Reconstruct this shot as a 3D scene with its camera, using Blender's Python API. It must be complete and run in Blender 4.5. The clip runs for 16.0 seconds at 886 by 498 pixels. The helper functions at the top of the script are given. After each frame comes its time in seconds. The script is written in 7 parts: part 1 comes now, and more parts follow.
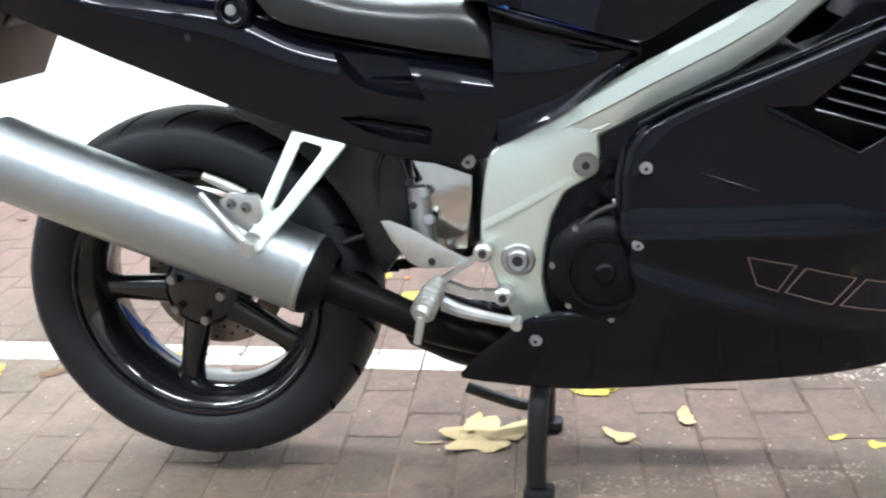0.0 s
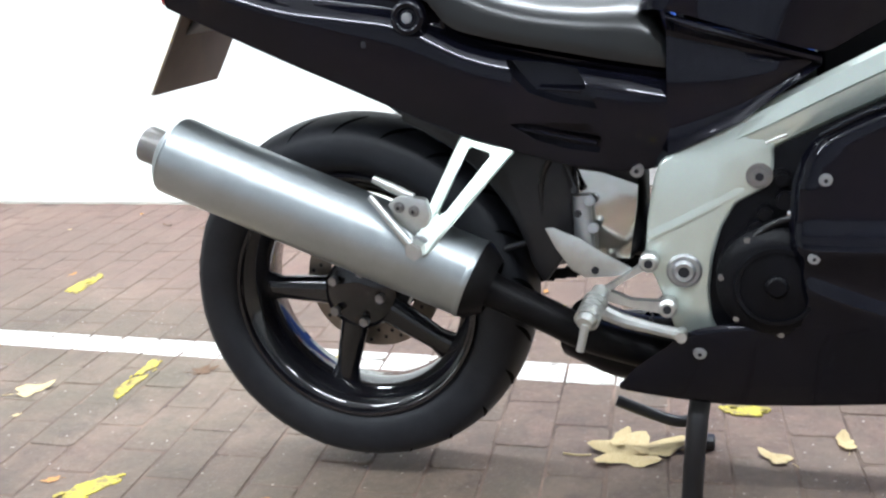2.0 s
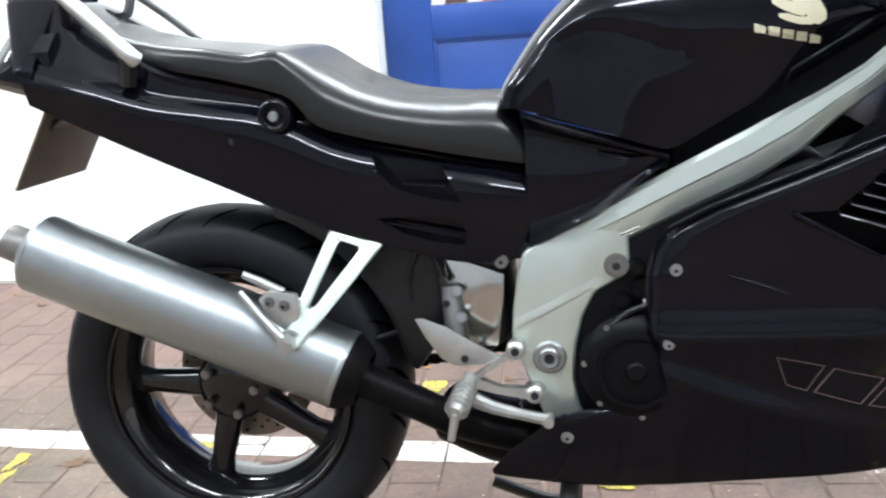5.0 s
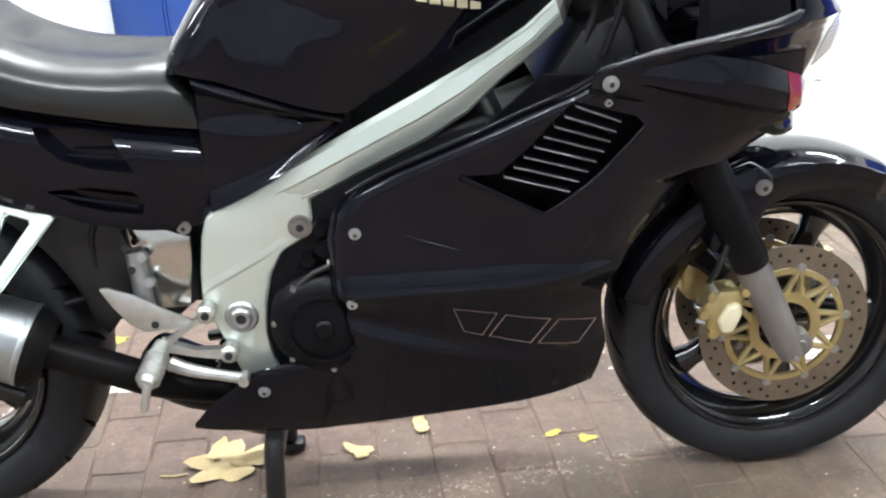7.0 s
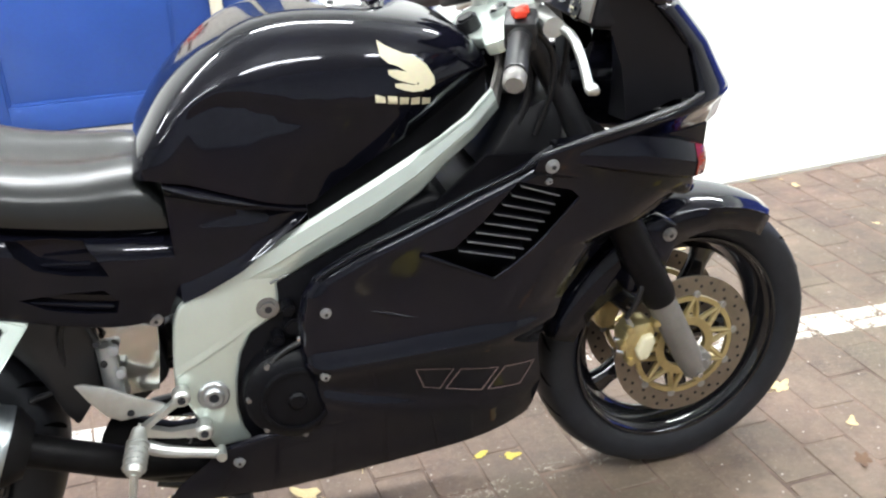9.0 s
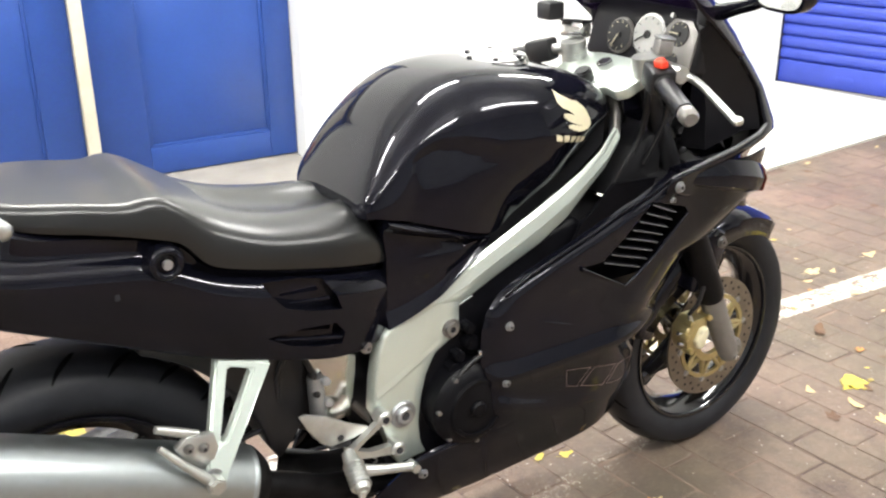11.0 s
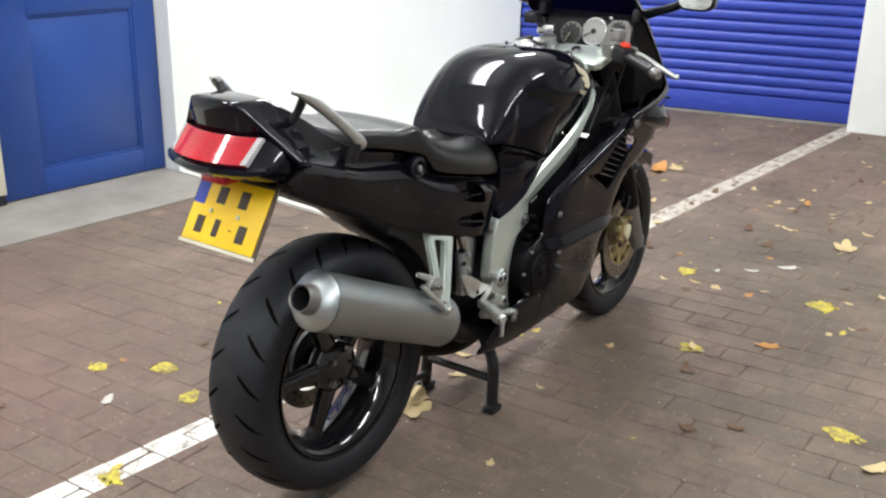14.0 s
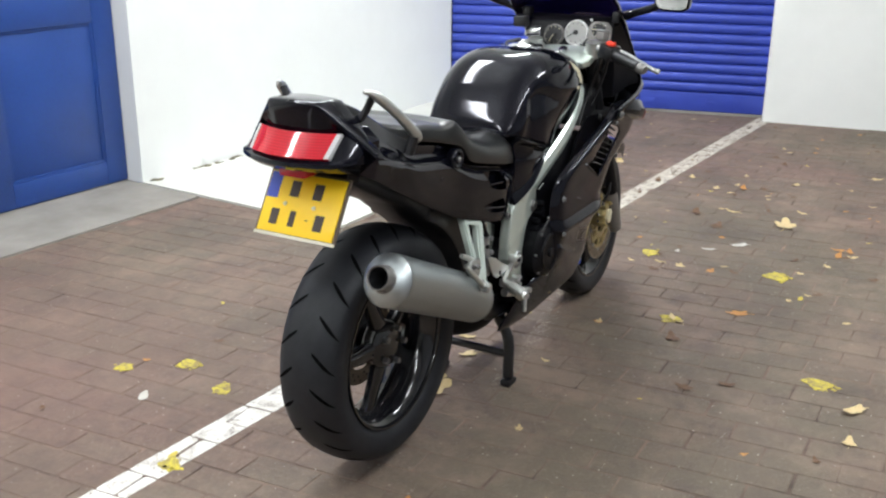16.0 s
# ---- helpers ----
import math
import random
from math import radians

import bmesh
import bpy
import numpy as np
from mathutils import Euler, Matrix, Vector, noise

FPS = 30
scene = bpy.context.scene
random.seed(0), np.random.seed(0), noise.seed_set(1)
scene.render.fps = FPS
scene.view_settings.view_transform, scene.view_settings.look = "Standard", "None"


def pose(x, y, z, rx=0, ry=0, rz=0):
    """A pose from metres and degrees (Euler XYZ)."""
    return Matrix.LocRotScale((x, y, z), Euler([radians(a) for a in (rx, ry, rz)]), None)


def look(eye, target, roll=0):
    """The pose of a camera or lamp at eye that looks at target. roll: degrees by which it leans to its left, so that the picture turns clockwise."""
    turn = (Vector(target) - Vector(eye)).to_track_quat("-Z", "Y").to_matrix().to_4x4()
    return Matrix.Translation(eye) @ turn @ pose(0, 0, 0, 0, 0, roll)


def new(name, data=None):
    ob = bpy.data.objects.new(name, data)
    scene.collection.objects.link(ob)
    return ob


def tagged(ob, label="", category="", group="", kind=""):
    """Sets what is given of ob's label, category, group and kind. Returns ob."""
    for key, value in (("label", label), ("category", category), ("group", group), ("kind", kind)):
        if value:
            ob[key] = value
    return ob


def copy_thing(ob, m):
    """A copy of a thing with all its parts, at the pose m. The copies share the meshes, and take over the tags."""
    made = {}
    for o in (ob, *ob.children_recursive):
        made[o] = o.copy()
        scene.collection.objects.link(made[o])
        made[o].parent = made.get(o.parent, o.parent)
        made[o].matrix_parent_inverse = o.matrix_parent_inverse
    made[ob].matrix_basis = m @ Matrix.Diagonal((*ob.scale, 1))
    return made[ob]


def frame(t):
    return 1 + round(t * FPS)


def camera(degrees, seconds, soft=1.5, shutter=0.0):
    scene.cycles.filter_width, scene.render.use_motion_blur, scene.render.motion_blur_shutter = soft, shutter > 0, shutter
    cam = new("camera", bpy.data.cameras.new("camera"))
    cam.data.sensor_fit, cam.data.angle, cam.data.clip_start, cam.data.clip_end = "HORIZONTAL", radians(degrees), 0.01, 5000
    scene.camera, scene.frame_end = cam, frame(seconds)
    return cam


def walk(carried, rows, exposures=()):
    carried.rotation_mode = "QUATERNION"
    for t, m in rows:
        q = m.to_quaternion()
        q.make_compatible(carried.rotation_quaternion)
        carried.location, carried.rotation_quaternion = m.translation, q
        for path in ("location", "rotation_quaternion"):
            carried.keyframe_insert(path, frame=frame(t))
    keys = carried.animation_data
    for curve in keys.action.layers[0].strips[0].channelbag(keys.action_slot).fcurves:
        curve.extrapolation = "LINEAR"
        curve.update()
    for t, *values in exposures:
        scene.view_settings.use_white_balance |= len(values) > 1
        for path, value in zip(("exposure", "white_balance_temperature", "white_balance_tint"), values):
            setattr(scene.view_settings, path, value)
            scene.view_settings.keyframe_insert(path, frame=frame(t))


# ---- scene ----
cam = camera(47.5, 16.0, 2.2, 0.35)
PATH = [
    (0, (0.798, -1.557, 0.904), (0.378, 0.304, 0.304), -4.6),
    (0.5, (0.757, -1.58, 0.9), (0.246, 0.266, 0.325), -5.0),
    (1, (0.735, -1.586, 0.896), (0.123, 0.226, 0.31), -5.2),
    (1.5, (0.722, -1.588, 0.895), (0.099, 0.218, 0.305), -4.7),
    (2, (0.721, -1.592, 0.893), (0.091, 0.227, 0.348), -4.7),
    (2.5, (0.72, -1.596, 0.902), (0.101, 0.244, 0.423), -4.0),
    (3, (0.719, -1.602, 0.928), (0.103, 0.25, 0.491), -4.1),
    (3.2, (0.743, -1.608, 0.927), (0.103, 0.244, 0.526), -4.2),
    (5.3, (0.772, -1.585, 0.947), (0.44, 0.333, 0.485), -4.3),
    (5.5, (0.793, -1.577, 0.944), (0.529, 0.349, 0.474), -4.2),
    (6, (0.855, -1.554, 0.926), (0.708, 0.376, 0.422), -4.4),
    (6.5, (0.903, -1.516, 0.989), (0.873, 0.374, 0.336), -4.7),
    (7, (0.9, -1.528, 1.12), (0.91, 0.309, 0.33), -3.5),
    (7.5, (0.842, -1.599, 1.237), (0.894, 0.205, 0.376), -3.4),
    (8, (0.78, -1.66, 1.327), (0.928, 0.15, 0.488), -2.2),
    (8.2, (0.784, -1.658, 1.332), (0.947, 0.145, 0.482), -2.6),
    (10.3, (0.156, -1.405, 1.357), (0.978, 0.217, 0.523), -1.9),
    (10.5, (0.062, -1.457, 1.368), (0.907, 0.16, 0.548), -1.7),
    (11, (-0.159, -1.503, 1.391), (0.802, 0.077, 0.629), -0.5),
    (11.5, (-0.458, -1.45, 1.393), (0.727, -0.005, 0.68), -0.6),
    (12, (-0.677, -1.42, 1.398), (0.594, -0.052, 0.681), 1.0),
    (12.5, (-0.905, -1.506, 1.417), (0.394, -0.127, 0.776), 1.3),
    (13, (-1.122, -1.518, 1.428), (0.26, -0.205, 0.826), 1.5),
    (13.5, (-1.368, -1.524, 1.435), (0.075, -0.303, 0.781), 1.1),
    (14, (-1.543, -1.569, 1.427), (-0.053, -0.418, 0.752), 1.1),
    (14.5, (-1.722, -1.656, 1.431), (-0.212, -0.515, 0.784), 1.0),
    (15, (-1.819, -1.666, 1.442), (-0.3, -0.532, 0.802), 1.1),
    (15.5, (-1.876, -1.576, 1.439), (-0.322, -0.499, 0.789), 1.9),
    (16, (-1.945, -1.413, 1.442), (-0.332, -0.43, 0.785), 0.4),
]
EXPOSURES = [(0.0, 0.50, 5850, 8), (1.0, 0.54, 5900, 8), (1.5, 0.36, 5850, 9), (2.5, 0.18, 5750, 8), (3.0, 0.08, 5700, 9), (5.5, 0.28, 5950, 9), (7.0, 0.54, 6080, 9), (8.0, 0.40, 6100, 8), (10.5, 0.40, 6550, 9), (11.0, 0.50, 6650, 10), (12.0, 0.55, 6600, 10), (12.5, 0.20, 6620, 10), (13.0, -0.36, 6700, 10), (13.5, -0.36, 6500, 10), (14.5, -0.38, 6280, 10), (15.5, -0.42, 6220, 9), (16.0, -0.44, 6180, 9)]
walk(cam, [(t, look(eye, target, roll)) for t, eye, target, roll in PATH], EXPOSURES)

# ---------------------------------------------------------------- world and lamps
world = bpy.data.worlds.new("night")
scene.world = world
world.use_nodes = True
world.node_tree.nodes["Background"].inputs[0].default_value = (0.035, 0.04, 0.055, 1)
world.node_tree.nodes["Background"].inputs[1].default_value = 1.0
CEILING, LAMP_Z = 4.1, 3.16
# unseen tubes; the two past x -4 are added to brighten mirrors and plate
TUBES = [(-2.2, -2.0), (0.3, -2.0), (2.8, -2.0), (-1.6, 1.35), (0.9, 1.35), (3.4, 1.35), (-4.7, -2.0), (-4.1, 1.35)]
for tx, ty in TUBES:
    tube_data = bpy.data.lights.new("tube_light", "AREA")
    tube_data.shape, tube_data.size, tube_data.size_y = "RECTANGLE", 1.45, 0.20
    tube_data.energy, tube_data.color = (60.0 if ty > 0 else 42.0) * (1.25 if tx > 2.5 else 1.0), (0.985, 0.99, 0.98)
    new("tube_light", tube_data).matrix_world = pose(tx, ty, LAMP_Z, 0, 0, -2)
    # fill lamp added over each tube to brighten the ceiling and its reflections
    fill_data = bpy.data.lights.new("ceiling_fill", "AREA")
    fill_data.shape, fill_data.size, fill_data.size_y = "RECTANGLE", 1.45, 0.20
    fill_data.energy, fill_data.color = 24.0, (0.985, 0.99, 0.98)
    new("ceiling_fill", fill_data).matrix_world = pose(tx, ty, LAMP_Z + 0.15, 180, 0, -2)


# ---------------------------------------------------------------- materials
def nodes_of(name):
    m = bpy.data.materials.new(name)
    m.use_nodes = True
    t = m.node_tree
    return m, t, t.nodes["Principled BSDF"]


def rgb(c):
    return (c[0], c[1], c[2], 1.0)


def noise_node(t, scale, detail=4.0, rough=0.6, space="Object"):
    co = t.nodes.new("ShaderNodeTexCoord")
    n = t.nodes.new("ShaderNodeTexNoise")
    n.inputs["Scale"].default_value = scale
    n.inputs["Detail"].default_value = detail
    n.inputs["Roughness"].default_value = rough
    if space == "World":
        g = t.nodes.new("ShaderNodeNewGeometry")
        t.links.new(g.outputs["Position"], n.inputs["Vector"])
    else:
        t.links.new(co.outputs["Object"], n.inputs["Vector"])
    return n


def ramp_node(t, src, stops):
    r = t.nodes.new("ShaderNodeValToRGB")
    els = r.color_ramp.elements
    els[0].position, els[0].color = stops[0][0], rgb(stops[0][1])
    els[1].position, els[1].color = stops[1][0], rgb(stops[1][1])
    for p, c in stops[2:]:
        e = els.new(p)
        e.color = rgb(c)
    t.links.new(src, r.inputs["Fac"])
    return r


def mix_node(t, fac, a, b, blend="MIX"):
    m = t.nodes.new("ShaderNodeMix")
    m.data_type, m.blend_type = "RGBA", blend
    for v, k in ((fac, 0), (a, 6), (b, 7)):
        if isinstance(v, (int, float)):
            m.inputs[k].default_value = v
        elif isinstance(v, tuple):
            m.inputs[k].default_value = rgb(v)
        else:
            t.links.new(v, m.inputs[k])
    return m.outputs[2]


def calc(t, op, a, b=0.0, clamp=False):
    m = t.nodes.new("ShaderNodeMath")
    m.operation, m.use_clamp = op, clamp
    for v, k in ((a, 0), (b, 1)):
        if isinstance(v, (int, float)):
            m.inputs[k].default_value = v
        else:
            t.links.new(v, m.inputs[k])
    return m.outputs[0]


def bump_to(t, p, src, strength, dist):
    b = t.nodes.new("ShaderNodeBump")
    b.inputs["Strength"].default_value = strength
    b.inputs["Distance"].default_value = dist
    t.links.new(src, b.inputs["Height"])
    t.links.new(b.outputs["Normal"], p.inputs["Normal"])


def surface(name, col, rough=0.5, metal=0.0, vary=0.25, scale=14.0, fine=180.0, bump=0.0, coat=0.0, rough_vary=0.15, space="Object"):
    """A painted, cast or plastic surface with variation at two scales."""
    m, t, p = nodes_of(name)
    big = noise_node(t, scale, 4, 0.6, space)
    small = noise_node(t, fine, 3, 0.7, space)
    lo = tuple(c * (1 - vary) for c in col)
    hi = tuple(min(1.0, c * (1 + vary)) for c in col)
    r = ramp_node(t, big.outputs["Fac"], [(0.3, lo), (0.7, hi)])
    c = mix_node(t, 0.25, r.outputs["Color"], small.outputs["Color"], "SOFT_LIGHT")
    t.links.new(c, p.inputs["Base Color"])
    rr = calc(t, "MULTIPLY_ADD", big.outputs["Fac"], rough_vary)
    t.nodes[-1].inputs[2].default_value = max(0.02, rough - rough_vary * 0.5)
    t.links.new(rr, p.inputs["Roughness"])
    p.inputs["Metallic"].default_value = metal
    p.inputs["Coat Weight"].default_value = coat
    p.inputs["Coat Roughness"].default_value = 0.06
    if bump:
        bump_to(t, p, small.outputs["Fac"], bump, 0.002)
    return m


def lamp_glass(name, col, rough=0.1):
    m, t, p = nodes_of(name)
    n = t.nodes.new("ShaderNodeTexWave")
    co = t.nodes.new("ShaderNodeTexCoord")
    t.links.new(co.outputs["Object"], n.inputs["Vector"])
    n.inputs["Scale"].default_value = 60
    n.bands_direction = "Z"
    r = ramp_node(t, n.outputs["Fac"], [(0.0, tuple(c * 0.75 for c in col)), (1.0, col)])
    t.links.new(r.outputs["Color"], p.inputs["Base Color"])
    p.inputs["Roughness"].default_value = rough
    p.inputs["Coat Weight"].default_value = 0.15
    bump_to(t, p, n.outputs["Fac"], 0.03, 0.001)
    return m


SKEW = radians(-1.8)          # the paving runs this far off the x axis


def brick_material():
    m, t, p = nodes_of("clay_paver")
    g = t.nodes.new("ShaderNodeNewGeometry")
    info = t.nodes.new("ShaderNodeObjectInfo")
    sep = t.nodes.new("ShaderNodeSeparateXYZ")
    t.links.new(g.outputs["Position"], sep.inputs[0])
    seed = calc(t, "FRACT", calc(t, "ADD", info.outputs["Random"], g.outputs["Random Per Island"]))
    tone = ramp_node(t, seed, [(0.0, (0.192, 0.110, 0.086)), (1.0, (0.222, 0.150, 0.114)), (0.3, (0.214, 0.118, 0.092)), (0.55, (0.178, 0.124, 0.094)), (0.8, (0.234, 0.132, 0.102))])
    grit = noise_node(t, 95, 6, 0.82, "World")
    mid = noise_node(t, 17, 8, 0.80, "World")
    wide = noise_node(t, 0.62, 6, 0.68, "World")
    stain = noise_node(t, 3.4, 7, 0.78, "World")
    speck = t.nodes.new("ShaderNodeTexVoronoi")
    speck.inputs["Scale"].default_value = 62.0
    t.links.new(g.outputs["Position"], speck.inputs["Vector"])
    c = mix_node(t, 0.50, tone.outputs["Color"], ramp_node(t, mid.outputs["Fac"], [(0.34, (0.078, 0.053, 0.042)), (0.64, (0.340, 0.236, 0.184))]).outputs["Color"])
    c = mix_node(t, ramp_node(t, wide.outputs["Fac"], [(0.38, (0, 0, 0)), (0.58, (0.72, 0.72, 0.72))]).outputs["Color"], c, (0.150, 0.131, 0.088))
    c = mix_node(t, ramp_node(t, stain.outputs["Fac"], [(0.54, (0, 0, 0)), (0.66, (0.62, 0.62, 0.62))]).outputs["Color"], c, (0.088, 0.064, 0.053))
    c = mix_node(t, ramp_node(t, grit.outputs["Fac"], [(0.56, (0, 0, 0)), (0.68, (0.65, 0.65, 0.65))]).outputs["Color"], c, (0.45, 0.38, 0.33))
    c = mix_node(t, ramp_node(t, grit.outputs["Fac"], [(0.32, (0.75, 0.75, 0.75)), (0.43, (0, 0, 0))]).outputs["Color"], c, (0.08, 0.056, 0.047))
    blotch = noise_node(t, 1.9, 6, 0.75, "World")
    c = mix_node(t, ramp_node(t, blotch.outputs["Fac"], [(0.50, (0, 0, 0)), (0.66, (0.60, 0.60, 0.60))]).outputs["Color"], c, (0.345, 0.258, 0.190))
    c = mix_node(t, ramp_node(t, blotch.outputs["Fac"], [(0.34, (0.62, 0.62, 0.62)), (0.47, (0, 0, 0))]).outputs["Color"], c, (0.098, 0.078, 0.060))
    chips = calc(t, "MULTIPLY", calc(t, "LESS_THAN", speck.outputs["Distance"], calc(t, "MULTIPLY", grit.outputs["Fac"], 0.36)), calc(t, "GREATER_THAN", speck.outputs["Color"], 0.80))
    c = mix_node(t, calc(t, "MULTIPLY", chips, 0.75), c, (0.62, 0.56, 0.49))
    across = calc(t, "ADD", calc(t, "MULTIPLY", sep.outputs["X"], -math.sin(SKEW)), calc(t, "MULTIPLY", sep.outputs["Y"], math.cos(SKEW)))
    # redder, cleaner clay in the lane beyond the line
    lane = calc(t, "MULTIPLY", calc(t, "MULTIPLY", calc(t, "SUBTRACT", across, 0.35), 1.4, True), calc(t, "MULTIPLY", calc(t, "SUBTRACT", 0.9, sep.outputs["X"]), 0.9, True))
    c = mix_node(t, calc(t, "MULTIPLY", lane, 0.42), c, (0.250, 0.142, 0.118))
    c = mix_node(t, 1.0, c, (0.80, 0.79, 0.785), "MULTIPLY")
    # the painted parking line, worn through in places
    off = calc(t, "ABSOLUTE", calc(t, "SUBTRACT", across, 0.452))
    edge = calc(t, "ADD", off, calc(t, "MULTIPLY", calc(t, "SUBTRACT", mid.outputs["Fac"], 0.5), 0.02))
    line = calc(t, "LESS_THAN", edge, 0.050)
    bare = calc(t, "MULTIPLY", calc(t, "GREATER_THAN", sep.outputs["X"], 0.42), calc(t, "LESS_THAN", sep.outputs["X"], 1.62))
    old = calc(t, "MULTIPLY", calc(t, "SUBTRACT", sep.outputs["X"], 0.4), 0.045, True)
    limit = calc(t, "ADD", calc(t, "ADD", 0.425, calc(t, "MULTIPLY", bare, 0.085)), calc(t, "MINIMUM", old, 0.045))
    worn = calc(t, "GREATER_THAN", calc(t, "ADD", calc(t, "MULTIPLY", grit.outputs["Fac"], 0.5), calc(t, "MULTIPLY", mid.outputs["Fac"], 0.5)), limit)
    stop = calc(t, "LESS_THAN", sep.outputs["X"], 5.2)
    paint = calc(t, "MULTIPLY", calc(t, "MULTIPLY", line, worn), stop)
    trace = calc(t, "ABSOLUTE", calc(t, "ADD", calc(t, "MULTIPLY", calc(t, "SUBTRACT", sep.outputs["X"], 0.76), -0.187), calc(t, "MULTIPLY", calc(t, "ADD", sep.outputs["Y"], 0.054), 0.982)))
    span = calc(t, "MULTIPLY", calc(t, "GREATER_THAN", sep.outputs["X"], 0.55), calc(t, "LESS_THAN", sep.outputs["X"], 1.45))
    thin = calc(t, "GREATER_THAN", calc(t, "ADD", calc(t, "MULTIPLY", grit.outputs["Fac"], 0.6), calc(t, "MULTIPLY", mid.outputs["Fac"], 0.4)), 0.545)
    old_mark = calc(t, "MULTIPLY", calc(t, "MULTIPLY", calc(t, "LESS_THAN", calc(t, "ADD", trace, calc(t, "MULTIPLY", calc(t, "SUBTRACT", stain.outputs["Fac"], 0.5), 0.10)), 0.032), span), calc(t, "MULTIPLY", thin, 0.55))
    c = mix_node(t, old_mark, c, (0.50, 0.46, 0.38))
    dirt = ramp_node(t, mid.outputs["Fac"], [(0.36, (0.46, 0.42, 0.37)), (0.56, (0.86, 0.84, 0.78))])
    aged = calc(t, "MULTIPLY", calc(t, "SUBTRACT", sep.outputs["X"], 0.4), 0.4, True)
    coat = mix_node(t, calc(t, "MULTIPLY", aged, 0.6), dirt.outputs["Color"], (0.40, 0.34, 0.24))
    c = mix_node(t, paint, c, coat)
    t.links.new(c, p.inputs["Base Color"])
    r = calc(t, "MULTIPLY_ADD", mid.outputs["Fac"], 0.3)
    t.nodes[-1].inputs[2].default_value = 0.50
    t.links.new(r, p.inputs["Roughness"])
    bump_to(t, p, calc(t, "ADD", grit.outputs["Fac"], mid.outputs["Fac"]), 0.5, 0.004)
    return m


def plaster_material(name, col, scuff):
    m, t, p = nodes_of(name)
    big = noise_node(t, 1.6, 5, 0.65, "World")
    fine = noise_node(t, 70, 4, 0.7, "World")
    c = ramp_node(t, big.outputs["Fac"], [(0.3, tuple(x * scuff for x in col)), (0.65, col)])
    c = mix_node(t, ramp_node(t, fine.outputs["Fac"], [(0.70, (0, 0, 0)), (0.80, (0.35, 0.35, 0.35))]).outputs["Color"], c.outputs["Color"], (0.45, 0.43, 0.38))
    t.links.new(c, p.inputs["Base Color"])
    p.inputs["Roughness"].default_value = 0.8
    bump_to(t, p, fine.outputs["Fac"], 0.35, 0.004)
    return m


def tyre_material():
    m, t, p = nodes_of("tyre_rubber")
    n = noise_node(t, 25, 5, 0.65)
    f = noise_node(t, 300, 3, 0.7)
    r = ramp_node(t, n.outputs["Fac"], [(0.3, (0.0075, 0.0082, 0.0108)), (0.7, (0.0135, 0.0148, 0.0190))])
    t.links.new(r.outputs["Color"], p.inputs["Base Color"])
    p.inputs["Roughness"].default_value = 0.56
    p.inputs["Specular IOR Level"].default_value = 0.34
    bump_to(t, p, f.outputs["Fac"], 0.2, 0.001)
    return m


def brushed_material(name, col, rough, axis_scale):
    m, t, p = nodes_of(name)
    co = t.nodes.new("ShaderNodeTexCoord")
    mp = t.nodes.new("ShaderNodeMapping")
    mp.inputs["Scale"].default_value = axis_scale
    n = t.nodes.new("ShaderNodeTexNoise")
    n.inputs["Scale"].default_value = 1.0
    n.inputs["Detail"].default_value = 5
    t.links.new(co.outputs["Object"], mp.inputs["Vector"])
    t.links.new(mp.outputs["Vector"], n.inputs["Vector"])
    r = ramp_node(t, n.outputs["Fac"], [(0.3, tuple(c * 0.93 for c in col)), (0.7, col)])
    t.links.new(r.outputs["Color"], p.inputs["Base Color"])
    p.inputs["Metallic"].default_value = 1.0
    rr = calc(t, "MULTIPLY_ADD", n.outputs["Fac"], 0.2)
    t.nodes[-1].inputs[2].default_value = rough - 0.1
    t.links.new(rr, p.inputs["Roughness"])
    bump_to(t, p, n.outputs["Fac"], 0.025, 0.001)
    return m


def leaf_material(name, a, b):
    m, t, p = nodes_of(name)
    n = noise_node(t, 60, 4, 0.65)
    r = ramp_node(t, n.outputs["Fac"], [(0.35, a), (0.65, b)])
    t.links.new(r.outputs["Color"], p.inputs["Base Color"])
    p.inputs["Roughness"].default_value = 0.6
    bump_to(t, p, n.outputs["Fac"], 0.3, 0.002)
    return m


def screen_material():
    m, t, p = nodes_of("smoked_screen")
    n = noise_node(t, 90, 3, 0.6)
    r = ramp_node(t, n.outputs["Fac"], [(0.3, (0.010, 0.006, 0.020)), (0.7, (0.018, 0.012, 0.032))])
    t.links.new(r.outputs["Color"], p.inputs["Base Color"])
    p.inputs["Transmission Weight"].default_value = 0.75
    p.inputs["Roughness"].default_value = 0.05
    p.inputs["IOR"].default_value = 1.45
    return m


M_BRICK = brick_material()
M_SAND = surface("joint_sand", (0.165, 0.116, 0.090), 0.95, vary=0.72, scale=4.5, fine=250, bump=0.6, space="World")
M_WALL = plaster_material("white_plaster", (0.86, 0.875, 0.85), 0.94)
M_APRON = plaster_material("pale_concrete", (0.74, 0.74, 0.67), 0.80)
M_CONCRETE = surface("grey_concrete", (0.27, 0.25, 0.22), 0.85, vary=0.22, scale=3.5, fine=120, bump=0.4, space="World")
M_CEIL = surface("ceiling_paint", (0.76, 0.77, 0.77), 0.9, vary=0.15, scale=2.0, fine=60, bump=0.3, space="World")
M_SOUTH = surface("grey_render", (0.40, 0.415, 0.44), 0.85, vary=0.3, scale=3.0, fine=40, bump=0.4, space="World")
M_BLUE = surface("blue_door_paint", (0.020, 0.062, 0.265), 0.38, vary=0.16, scale=2.2, fine=60, bump=0.10, rough_vary=0.2)
